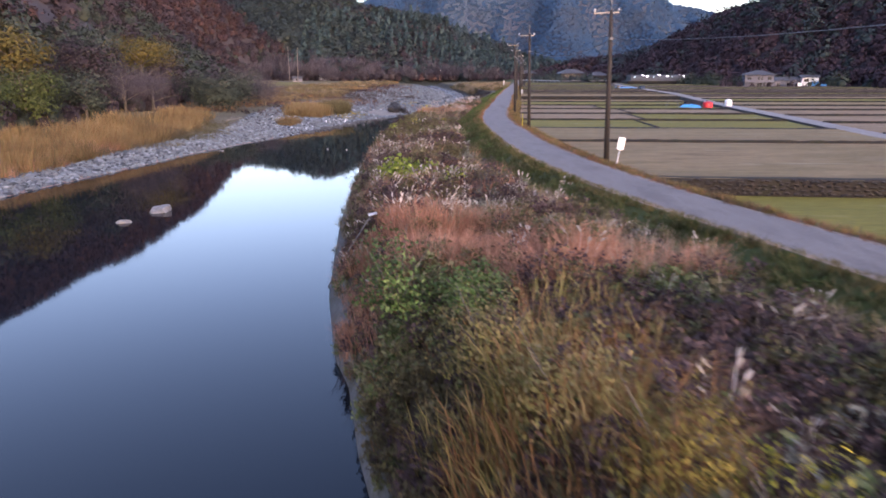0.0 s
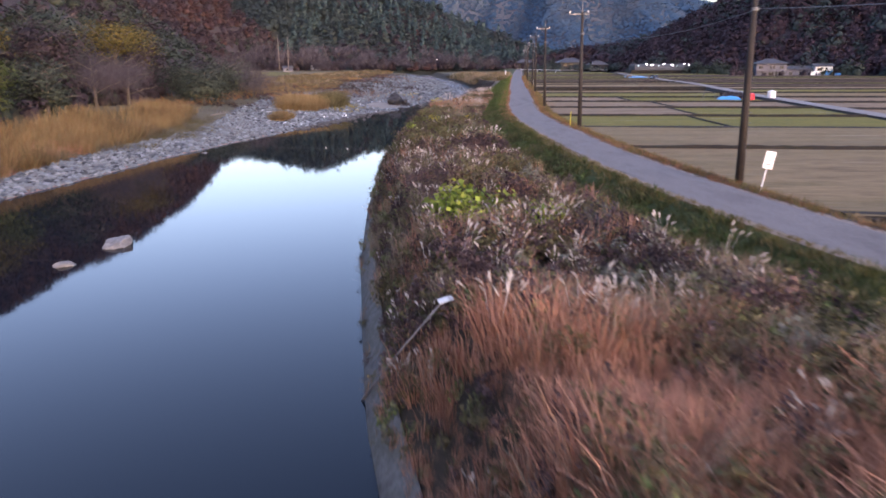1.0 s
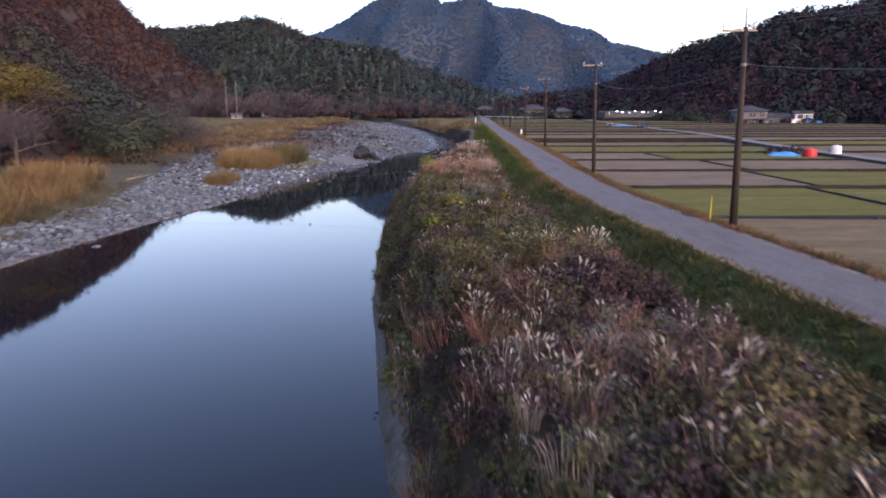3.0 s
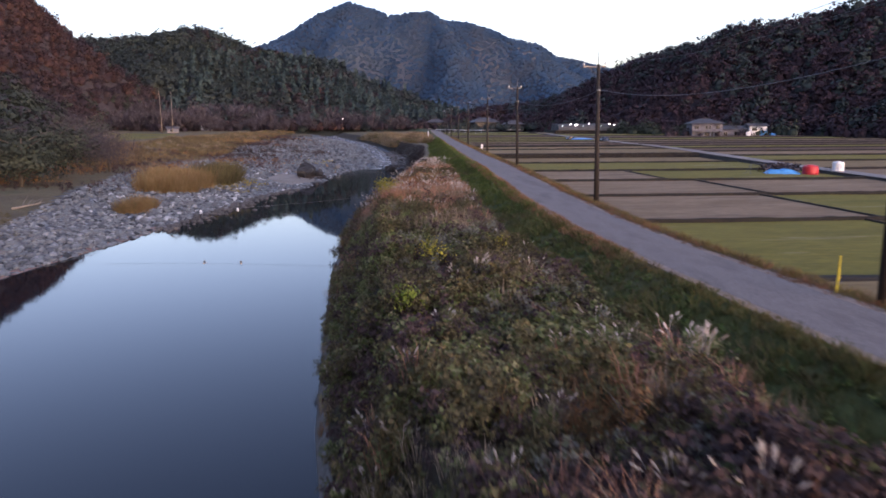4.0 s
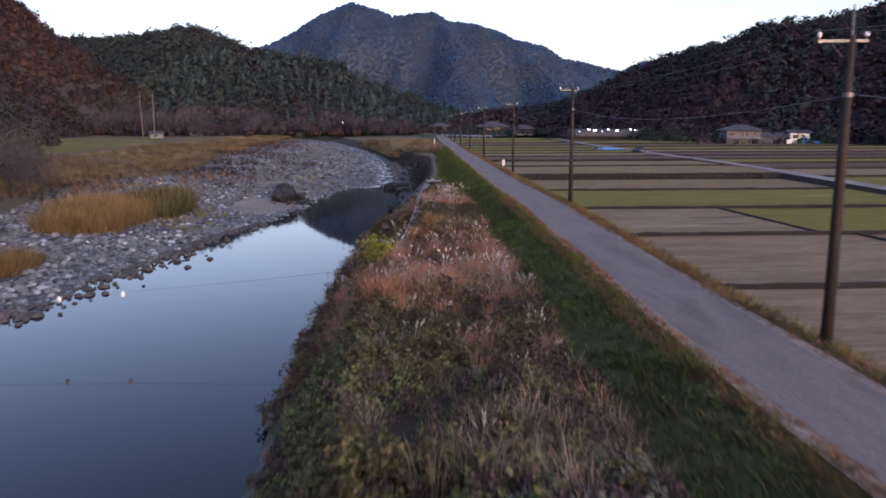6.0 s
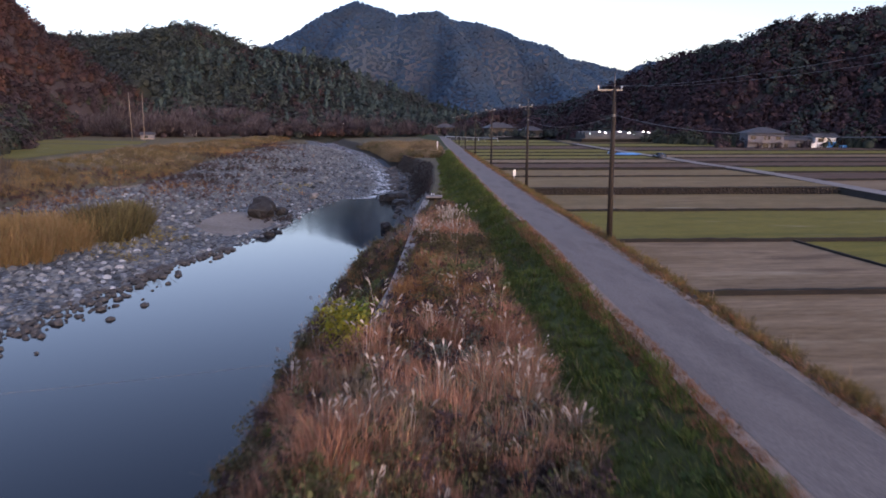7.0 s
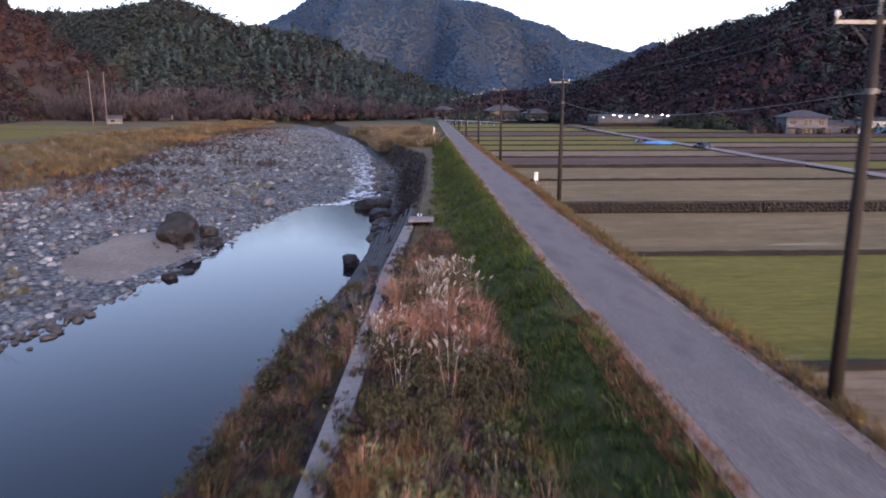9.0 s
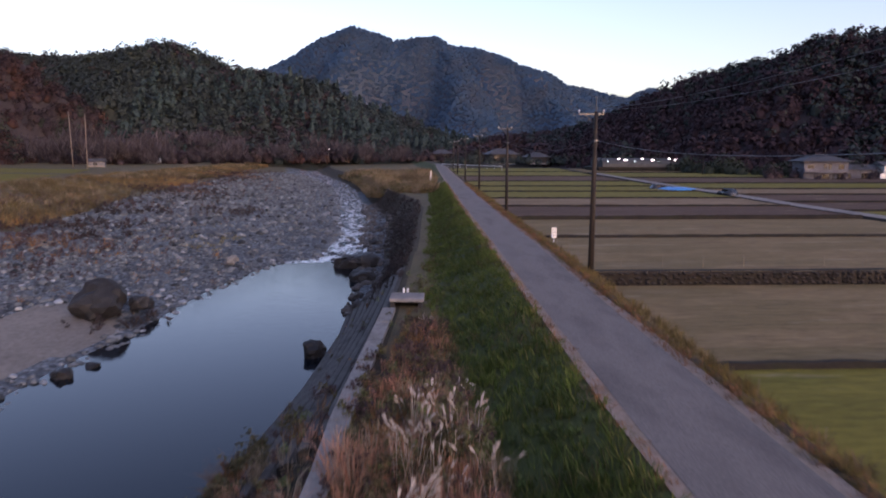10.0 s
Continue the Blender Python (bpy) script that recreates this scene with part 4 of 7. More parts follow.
def conifer_set(seed, count, n):
    rs = np.random.RandomState(seed)
    out = []
    for _ in range(count):
        t = rs.uniform(0, 1, n) ** 1.3
        a = rs.uniform(0, 6.283, n)
        r = (1 - t) * 0.24 * rs.uniform(0.6, 1.15, n) + 0.015
        nrm = np.stack([np.cos(a), np.sin(a), 0.55 + 0 * a], 1) + rand_unit(rs, n) * 0.3
        V, F = flakes(rs, np.stack([np.cos(a) * r, np.sin(a) * r, 0.1 + t * 0.9], 1), 0.085, tri=True, facing=nrm)
        out.append((V, F, np.repeat(nrm, 3, axis=0)))
    return out


def seen(hillname, x, y, z, top):
    """Which places of a hill show from points along the camera's path."""
    out = np.zeros(len(x), bool)
    for vx, vy in ((3, -5), (-6, 50), (-3, 92), (1, 124)):
        clear = np.ones(len(x), bool)
        for t in np.linspace(0.3, 0.97, 18):
            h = hill_z(hillname, vx + (x - vx) * t, vy + (y - vy) * t)
            clear &= h < 7 + (z + top - 7) * t
        out |= clear
    return out


def forest(name, hillname, x0, x1, y0, y1, space, templates, mat, size, label, keep, seed, sink=0.0):
    """Crowns set over a hill where keep(x, y, z, noise) holds and the camera's path sees them."""
    rs = np.random.RandomState(seed)
    X, Y = np.meshgrid(np.arange(x0, x1, space), np.arange(y0, y1, space))
    x = X.ravel() + rs.uniform(-0.5, 0.5, X.size) * space
    y = Y.ravel() + rs.uniform(-0.5, 0.5, X.size) * space
    z = hill_z(hillname, x, y)
    ok = (z > BASE[hillname] + 0.6) & keep(x, y, z, wobble(x, y, 28, seed) + rs.uniform(-0.5, 0.5, len(x)))
    x, y, z = x[ok], y[ok], z[ok]
    ok = seen(hillname, x, y, z, 9.0)
    x, y, z = x[ok], y[ok], z[ok]
    s = size * rs.uniform(0.7, 1.35, len(x))
    N = []
    V, F = scatter(templates, np.stack([x, y, z - sink], 1), s, rs, 0.05, normals=N)
    return soften(stuff(name, V, F, mat, label, "forest"), np.concatenate(N))


BROAD = crown_set(31, 7, 96, 1.0, 0.17, 12, 0.95, 1, 0.66, 0.26)
BROAD_FINE = crown_set(32, 7, 150, 1.0, 0.13, 13, 1.0, 1, 0.68, 0.22)
CONE = conifer_set(33, 5, 90)
FARTREE = crown_set(34, 6, 8, 1.0, 0.34, 6, 0.75, 1, 0.9, 0.88)
vis_l = lambda x, y: (x > -200 - 0.12 * y) & (x < -50)
upper = lambda y, z: np.clip((z - 14) / 22, -0.6, 1) + 0.5 * np.clip((y - 220) / 120, 0, 1)
forest("autumn_forest", "left", -260, -50, 20, 530, 4.6, BROAD_FINE, F_RUST, 3.5, "russet autumn broadleaf wood on the hillside", lambda x, y, z, n: vis_l(x, y) & (n > 0.5 - 0.75 * upper(y, z)), 41, 0.8)
forest("mixed_forest", "left", -260, -50, 20, 530, 4.6, BROAD_FINE, F_BROWN, 3.5, "brown half-bare broadleaf wood on the hillside", lambda x, y, z, n: vis_l(x, y) & (n > -0.4) & (n <= 0.5), 42, 0.8)
forest("evergreen_forest", "left", -260, -50, 20, 530, 4.8, BROAD_FINE, F_OAK, 3.7, "dark evergreen broadleaf wood on the hillside", lambda x, y, z, n: vis_l(x, y) & (n > -0.05 + 0.75 * upper(y, z)), 43, 0.8)
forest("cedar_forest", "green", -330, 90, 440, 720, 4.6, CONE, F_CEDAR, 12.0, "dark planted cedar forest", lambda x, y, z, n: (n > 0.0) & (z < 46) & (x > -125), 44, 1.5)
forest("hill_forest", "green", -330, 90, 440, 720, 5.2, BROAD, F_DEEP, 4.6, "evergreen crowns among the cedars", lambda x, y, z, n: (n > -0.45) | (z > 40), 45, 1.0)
forest("crest_forest", "green", -330, 0, 480, 640, 9.0, BROAD_FINE, F_OAK, 5.4, "great evergreen oaks along the hill's crest", lambda x, y, z, n: (z > 47) & (n > -0.2), 51, 2.0)
forest("hill_autumn_forest", "green", -330, 90, 440, 720, 6.5, BROAD, F_BROWN, 4.4, "brown autumn crowns among the cedars", lambda x, y, z, n: (n > 0.5) | (z < 12) | ((x > -35) & (n > 0.0)), 46, 0.8)
forest("hill_rust_forest", "green", -330, 90, 440, 720, 9.0, BROAD, F_RUST, 4.2, "rust-coloured crowns along the foot of the cedar hill", lambda x, y, z, n: ((n > 0.75) & (x > -60)) | ((x < -150) & (n > 0.2)), 52, 0.8)
forest("right_forest", "right", 85, 430, 180, 700, 4.0, BROAD, F_BROWN_SHADE, 3.6, "brown autumn wood on the hill behind the houses", lambda x, y, z, n: n > -0.75, 47, 1.2)
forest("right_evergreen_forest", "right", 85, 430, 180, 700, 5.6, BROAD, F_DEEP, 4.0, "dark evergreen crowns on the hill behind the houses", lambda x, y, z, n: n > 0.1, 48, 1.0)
forest("right_rust_forest", "right", 85, 430, 180, 700, 8.0, BROAD, F_RUST, 3.4, "rust-coloured crowns on the hill behind the houses", lambda x, y, z, n: (n > 0.75) & ((z < 25) | (n > 1.1)), 49, 1.0)
forest("right_crest_forest", "right", 150, 330, 280, 480, 9.0, BROAD_FINE, F_DEEP, 5.0, "great crowns along the crest of the hill", lambda x, y, z, n: (z > 44) & (n > 0.0), 53, 2.0)
forest("mountain_forest", "mountain", -560, 620, 1130, 1580, 6.0, FARTREE, F_HAZE, 4.4, "far mixed forest covering the mountain", lambda x, y, z, n: n > -2, 50, 2.2)
forest("ridge_forest", "ridge", 300, 1200, 1950, 2340, 9.0, FARTREE, F_HAZE, 7.5, "forest on the farther ridge", lambda x, y, z, n: n > -2, 54, 3.8)


# ---- utility poles and their wires ----
POLES = [(-11.5, 16.5, -0.15, 0.0), (37.1, 11.42, -0.07, -0.022), (63.9, 8.44, -0.02, -0.02), (90.4, 8.4, 0.05, -0.02), (125.5, 10.58, 0.32, -0.01), (162.3, 13.45, 0.2, 0.0), (198.4, 15.4, 0.42, 0.0), (239, 18.6, 0.4, 0.0), (275, 21.0, 0.4, 0.0), (312, 23.8, 0.4, 0.0), (352, 27.2, 0.4, 0.0)]


def utility_pole(x, y, z, lean):
    p = thing("utility_pole", (x, y, z - 0.1), "tall grey concrete utility pole beside the river road", "utility pole", "poles along the road")
    p.rotation_euler = (0, math.atan(lean), 0)
    part("shaft", tube([(0, 0, 0), (0, 0, 4.5), (0, 0, 9.25)], [0.185, 0.15, 0.105], 14), M_POLE, p, smooth=True)
    part("top_pin", tube([(0, 0, 9.2), (0, 0, 10.1)], [0.035, 0.028], 8), M_STEEL, p, "thin steel pin")
    part("crossarm", boxed((-1.05, -0.045, 9.05), (0.5, 0.045, 9.15), 0.01), M_STEEL, p, "square steel crossarm")
    part("brace", tube([(-0.6, 0.05, 9.05), (-0.05, 0.1, 8.55)], [0.018, 0.018], 6), M_STEEL, p)
    for dx in (-1.0, 0.45):
        part("insulator", tube([(dx, 0, 9.15), (dx, 0, 9.22), (dx, 0, 9.24), (dx, 0, 9.3), (dx, 0, 9.36)], [0.02, 0.025, 0.065, 0.06, 0.03], 8), M_CERAMIC, p, "white ceramic insulator", smooth=True)
    part("band", tube([(0, 0, 7.52), (0, 0, 7.66)], [0.135, 0.133], 14), M_STEEL, p, "steel band")
    part("cable_clamp", boxed((0.1, -0.06, 7.54), (0.2, 0.06, 7.64), 0.01), M_STEEL, p)
    for zz in (1.9, 2.35, 2.8, 3.25):
        part("step_bolt", tube([(0.12, 0, zz), (0.3, 0, zz)], [0.011, 0.011], 5), M_STEEL, p)
    return p


for y, x, z, lean in POLES:
    utility_pole(x, y, z, lean)


def wire(name, a, b, sag, r, mat, label, category="power line", sides=5):
    n = 18
    pts = [Vector(a).lerp(Vector(b), i / n) - Vector((0, 0, sag * 4 * (i / n) * (1 - i / n))) for i in range(n + 1)]
    bm = tube(pts, [r] * (n + 1), sides)
    me = bpy.data.meshes.new(name)
    bm.to_mesh(me)
    bm.free()
    me.materials.append(mat)
    return tagged(new(name, me), label, category, "wires between the poles")


for (y0, x0, z0, l0), (y1, x1, z1, l1) in zip(POLES, POLES[1:]):
    for dx in (-1.0, 0.45):
        wire("power_wire", (x0 + dx + 9.3 * l0, y0, z0 + 9.27), (x1 + dx + 9.3 * l1, y1, z1 + 9.27), 0.55, 0.009, M_WIRE, "thin bare power wire between two poles")
    wire("telephone_cable", (x0 + 0.16 + 7.6 * l0, y0, z0 + 7.5), (x1 + 0.16 + 7.6 * l1, y1, z1 + 7.5), 0.75, 0.017, M_WIRE, "sagging grey telephone cable between two poles")
wire("river_cable", (-3.2, 109.2, -1.0), (-42, 108.2, -2.6), 0.55, 0.008, M_WIRE, "thin pale cable stretched low across the river", "cable")

for t in (0.41, 0.494):                                    # floats strung on the cable
    f = thing("cable_float", (-3.2 - 38.8 * t, 109.2 - t, -1.0 - 1.6 * t - 2.2 * t * (1 - t) - 0.09), "small white float strung on the river cable", "float", "floats on the cable")
    part("body", tube([(0, 0, -0.2), (0, 0, -0.14), (0, 0, 0.0), (0, 0, 0.1), (0, 0, 0.14)], [0.05, 0.1, 0.12, 0.08, 0.03], 12), M_WHITE, f, smooth=True)
    part("clip", tube([(0, 0, 0.13), (0, 0, 0.22)], [0.015, 0.015], 6), M_STEEL, f)

# ---- revetment below the bench ----
rev = thing("revetment", (0, 0, 0), "stepped dark concrete river wall with a pale coping", "river wall", kind="structure")


def along(y, off, z):
    """A point on the wall: off = 0 at the top edge, 1 at the water."""
    return (float(wall_x(y)) + (float(shore_r(y)) - float(wall_x(y))) * off, y, z)


def wall_run(name, y0, y1, prof, mat, parent, step=1.0, label=""):
    """A length of wall: prof rows (off, z) from bottom to top."""
    n = max(2, int((y1 - y0) / step))
    vs = [along(y0 + (y1 - y0) * i / n, o, z) for i in range(n + 1) for o, z in prof]
    m = len(prof)
    q = [(i * m + j, (i + 1) * m + j, (i + 1) * m + j + 1, i * m + j + 1) for i in range(n) for j in range(m - 1)]
    return link_mesh(name, np.array(vs), np.array(q), mat, parent, label=label)


# stepped ribs, one course above the other
ribs = 8
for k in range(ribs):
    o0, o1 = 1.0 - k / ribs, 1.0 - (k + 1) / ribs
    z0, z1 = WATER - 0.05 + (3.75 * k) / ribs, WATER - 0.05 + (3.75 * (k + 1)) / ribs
    # contrast of the steps is put into the colours: near-black faces, paler edges
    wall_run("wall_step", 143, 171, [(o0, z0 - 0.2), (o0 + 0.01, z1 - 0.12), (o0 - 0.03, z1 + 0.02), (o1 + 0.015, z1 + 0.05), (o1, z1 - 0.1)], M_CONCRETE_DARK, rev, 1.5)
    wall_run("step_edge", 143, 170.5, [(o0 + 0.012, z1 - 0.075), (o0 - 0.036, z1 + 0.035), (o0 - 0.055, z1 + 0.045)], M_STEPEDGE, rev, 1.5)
LOW_TOE = [(1.04, WATER - 0.6), (1.02, WATER + 0.05), (0.9, WATER + 0.5), (0.85, WATER + 0.52), (0.84, WATER + 0.3)]
HIGH_TOE = [(1.04, WATER - 0.6), (1.02, WATER + 0.05), (0.9, WATER + 0.62), (0.76, WATER + 1.12), (0.73, WATER + 1.15), (0.72, WATER + 0.9)]
for y0, y1, prof in ((-20, 17, LOW_TOE), (17, 58, HIGH_TOE), (58, 143, LOW_TOE)):
    wall_run("wall_toe", y0, y1, prof, M_TOE, rev, 1.0, "mossy concrete toe at the waterline")
y = 112.0
while y < 155:                                            # coping stones with open joints
    L = random.uniform(2.6, 3.2)
    if not 157.2 < y + L / 2 < 161.0:
        xa, xb = float(wall_x(y + 0.03)), float(wall_x(y + L - 0.03))
        bm = bmesh.new()
        lo, hi = -1.35, -0.8 + random.uniform(-0.02, 0.02)
        vs = [bm.verts.new((x + dx, yy, zz)) for zz in (lo, hi) for x, yy, dx in ((xa, y + 0.03, -0.36), (xa, y + 0.03, 0.28), (xb, y + L - 0.03, 0.28), (xb, y + L - 0.03, -0.36))]
        for f in ((3, 2, 1, 0), (4, 5, 6, 7), (0, 1, 5, 4), (1, 2, 6, 5), (2, 3, 7, 6), (3, 0, 4, 7)):
            bm.faces.new([vs[i] for i in f])
        part("coping_block", bm, M_CONCRETE, rev)
    y += L

# culvert outlet with its slab
slab = thing("culvert_outlet", (2.35, 159.0, -1.05), "concrete culvert outlet with a pale cover slab", "culvert", turn=-6)
part("cover_slab", boxed((-0.85, -0.8, 0.38), (0.95, 0.8, 0.56), 0.03), M_LANE, slab, "pale concrete slab")
# inside walls near-black and a back wall added: the hole's shade is painted
for dx in (-0.8, 0.65):
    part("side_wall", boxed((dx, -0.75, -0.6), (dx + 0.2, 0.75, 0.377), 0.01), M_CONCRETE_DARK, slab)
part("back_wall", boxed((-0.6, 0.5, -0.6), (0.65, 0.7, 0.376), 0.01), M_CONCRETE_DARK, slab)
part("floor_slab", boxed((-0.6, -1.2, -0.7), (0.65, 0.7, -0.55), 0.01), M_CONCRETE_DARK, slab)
part("marker_post", boxed((-0.3, 1.6, 0.0), (-0.18, 1.72, 0.62), 0.01), M_WHITE, slab, "short white marker post")
part("marker_post", boxed((-0.08, 1.6, 0.0), (0.04, 1.72, 0.6), 0.01), M_WHITE, slab, "short white marker post")

# ---- stones and boulders ----
def rock_mesh(seed, sub, flat=0.6, rough=0.28):
    rs = np.random.RandomState(seed)
    bm = bmesh.new()
    bmesh.ops.create_icosphere(bm, subdivisions=sub, radius=1.0)
    k = rand_unit(rs, 9)
    h = rs.uniform(0.55, 0.95, 9)
    for v in bm.verts:
        p = np.array(v.co)
        for n, d in zip(k, h):
            s = p @ n
            if s > d:
                p = p - n * (s - d) * 0.85
        p = p * (1 + rough * 0.5 * noise.noise(Vector(p) * 1.7 + Vector((seed, 0, 0))) + rough * 0.3 * noise.noise(Vector(p) * 4.5 + Vector((seed, 3, 0))))
        v.co = Vector((p[0] * (0.8 + 0.5 * rs.rand() * 0), p[1], p[2] * flat))
    return bm


def boulder(x, y, z, sx, sy, sz, seed, mat, label):
    bm = rock_mesh(seed, 3, 1.0, 0.55)
    bmesh.ops.scale(bm, vec=(sx, sy, sz), verts=bm.verts[:])
    me = bpy.data.meshes.new("boulder")
    for f in bm.faces:
        f.smooth = False
    bm.to_mesh(me)
    bm.free()
    me.materials.append(mat)
    ob = new("boulder", me)
    ob.location, ob.rotation_euler = (x, y, z), (0, 0, seed * 0.7)
    return tagged(ob, label, "boulder", "boulders in the river")


for x, y, z, a, b, c, s, m, lab in [
    (-20.95, 43.4, -4.75, 1.25, 0.7, 0.5, 2, M_ROCK, "pale grey boulder standing in the still water"),
    (-21.9, 39.3, -4.85, 0.75, 0.5, 0.28, 4, M_ROCK, "low pale boulder just above the water"),
    (-2.9, 162.8, -4.65, 0.95, 0.8, 0.75, 3, M_ROCK_DARK, "dark wet boulder at the foot of the wall"),
    (-1.2, 193.2, -4.5, 3.1, 1.9, 1.5, 5, M_ROCK_DARK, "large dark boulder below the rapids"),
    (-0.5, 185.6, -4.65, 1.6, 1.3, 1.05, 7, M_ROCK_DARK, "dark boulder at the foot of the wall"),
    (-0.8, 178.2, -4.8, 0.75, 0.6, 0.45, 6, M_ROCK_DARK, "small dark boulder at the foot of the wall"),
    (-18.6, 172.4, -3.4, 2.5, 1.8, 1.6, 8, M_ROCK_DARK, "big dark boulder on the gravel bar"),
    (-16.3, 173.9, -3.9, 1.1, 0.9, 0.7, 9, M_ROCK_DARK, "dark boulder on the gravel bar"),
    (-13.7, 193.0, -3.9, 1.0, 0.8, 0.6, 10, M_ROCK, "grey boulder on the gravel bar"),
    (0.6, 209, -4.5, 1.1, 0.9, 0.6, 11, M_ROCK_DARK, "dark boulder in the rapids"),
    (1.2, 222, -4.4, 1.0, 0.9, 0.6, 12, M_ROCK_DARK, "dark boulder in the rapids"),
    (-15.9, 160.2, -4.75, 0.8, 0.6, 0.45, 13, M_ROCK_DARK, "dark boulder at the water's edge"),
    (-15.0, 161.8, -4.8, 0.6, 0.5, 0.3, 14, M_ROCK_DARK, "small dark boulder at the water's edge"),
    (-31.6, 84.5, -4.82, 0.5, 0.35, 0.16, 15, M_ROCK, "small stone just above the still water"),
]:
    boulder(x, y, z, a, b, c, s, m, lab)

bar = thing("gravel_bar", (0, 0, 0), "wide bar of grey river stones beside the pool", "gravel bar", kind="structure")
rs = np.random.RandomState(5)


def ground_left(x, y):
    d = shore_l(y) - x
    return left_z(np.maximum(d, 0), y) + (0.18 * wobble(x, y, 5.0, 11) + 0.07 * wobble(x, y, 1.3, 12)) * np.clip(d / 6, 0, 1) - np.maximum(-d, 0) * 0.2


def bar_points(n, y0, y1, spread):
    y = rs.uniform(y0, y1, n)
    w = np.interp(y, [-50, 60, 100, 130, 160, 200, 250, 300, 335, 361, 410], [4, 5, 8, 17, 31, 37, 39, 38, 32, 24, 6])
    d = rs.uniform(-0.04, 1, n) ** 1.0 * w * spread
    x = shore_l(y) - d
    ok = ~(np.hypot((x + 20.5) / 4.0, (y - 167) / 8.5) < 1)
    return x[ok], y[ok]


def stone_array(seed, sub, flat):
    bm = rock_mesh(seed, sub, flat)
    bm.verts.ensure_lookup_table()
    V = np.array([v.co[:] for v in bm.verts])
    F = np.array([[v.index for v in f.verts] for f in bm.faces])
    bm.free()
    return V, F


SMALL = [stone_array(60 + i, 1, 0.6) for i in range(5)]
x, y = bar_points(14500, 40, 200, 1.0)
V, F = scatter(SMALL, np.stack([x, y, ground_left(x, y) + 0.02], 1), 0.1 + 0.42 * rs.uniform(0, 1, len(x)) ** 2.5, rs)
tagged(link_mesh("stone_field", V, F, M_PEBBLE, bar), "countless grey river stones", kind="stuff")
x, y = bar_points(7000, 200, 390, 1.0)
V, F = scatter(SMALL, np.stack([x, y, ground_left(x, y) + 0.03], 1), 0.18 + 0.6 * rs.uniform(0, 1, len(x)) ** 2.6, rs)
tagged(link_mesh("far_stone_field", V, F, M_PEBBLE, bar), "countless grey river stones farther up", kind="stuff")
y = rs.uniform(112, 152, 420)
x = shore_l(y) + np.abs(rs.normal(0, 1.6, 420)) * np.interp(y, [112, 130, 152], [0.8, 1.2, 0.5])
V, F = scatter(SMALL, np.stack([x, y, 0 * x + WATER + 0.02], 1), 0.12 + 0.4 * rs.uniform(0, 1, len(x)) ** 2.2, rs)
tagged(link_mesh("shallow_stones", V, F, M_DARKSTONE, bar), "dark stones standing in the shallows", kind="stuff")
x, y = bar_points(330, 196, 330, 0.1)
x = x + rs.uniform(0, 5.5, len(x))
V, F = scatter(SMALL, np.stack([x, y, water_z(y) + 0.02], 1), 0.15 + 0.45 * rs.uniform(0, 1, len(x)) ** 2.5, rs)
tagged(link_mesh("rapids_stones", V, F, M_PEBBLE, bar), "stones breaking the surface of the rapids", kind="stuff")
n = 520
yb = rs.uniform(172, 262, n)
xb = shore_r(yb) + (wall_x(yb) - shore_r(yb)) * rs.uniform(-0.12, 0.5, n)
V, F = scatter(SMALL, np.stack([xb, yb, bank_z(xb, yb) + 0.03], 1), 0.16 + 0.6 * rs.uniform(0, 1, n) ** 2.5, rs)
tagged(link_mesh("bank_foot_stones", V, F, M_DARKSTONE, bar), "dark stones between the rapids and the wall", kind="stuff")
shared = []
for i in range(6):
    bm = rock_mesh(80 + i, 2, 0.62)
    me = bpy.data.meshes.new("stone")
    bm.to_mesh(me)
    bm.free()
    me.materials.append(M_PEBBLE)
    shared.append(me)
x, y = bar_points(300, 118, 186, 0.8)
for i, (sx, sy) in enumerate(zip(x, y)):
    ob = new("stone", shared[i % 6])
    ob.parent = bar
    s = random.uniform(0.2, 0.42)
    ob.location, ob.scale, ob.rotation_euler = (sx, sy, float(ground_left(np.array([sx]), np.array([sy]))[0]) + 0.05), (s * random.uniform(0.8, 1.3), s, s), (0, 0, random.uniform(0, 6.28))


# ---- plants of the near bank ----
rs = np.random.RandomState(77)
MIX = [  # y, weights of the kinds
    (-8, (0.0, 0.1, 0.4, 0.3, 0.2, 0.1)), (9, (0.0, 0.08, 0.35, 0.45, 0.3, 0.1)), (12.5, (0.08, 0.08, 0.35, 0.45, 0.25, 0.05)), (14.5, (0.5, 0.15, 0.2, 0.1, 0.1, 0.05)), (19, (0.55, 0.2, 0.2, 0.05, 0.15, 0.0)),
    (22, (0.25, 0.2, 0.35, 0.12, 0.35, 0.08)), (34, (0.12, 0.18, 0.35, 0.2, 0.45, 0.05)), (45, (0.12, 0.15, 0.3, 0.15, 0.55, 0.05)), (56, (0.08, 0.15, 0.4, 0.3, 0.35, 0.0)),
    (64, (0.0, 0.15, 0.4, 0.5, 0.15, 0.0)), (80, (0.0, 0.15, 0.4, 0.55, 0.15, 0.0)), (96, (0.1, 0.15, 0.4, 0.45, 0.1, 0.0)), (102, (0.6, 0.2, 0.12, 0.1, 0.05, 0.05)),
    (116, (0.5, 0.12, 0.12, 0.15, 0.1, 0.5)), (126, (0.15, 0.12, 0.35, 0.4, 0.1, 0.55)), (136, (0.4, 0.12, 0.25, 0.25, 0.1, 0.3)), (146, (0.2, 0.12, 0.35, 0.2, 0.2, 0.25)), (156, (0.05, 0.15, 0.45, 0.2, 0.2, 0.1)), (168, (0.0, 0.1, 0.4, 0.5, 0.0, 0.1)),
]
mix_y = [m[0] for m in MIX]
mix_w = [[m[1][k] for m in MIX] for k in range(6)]


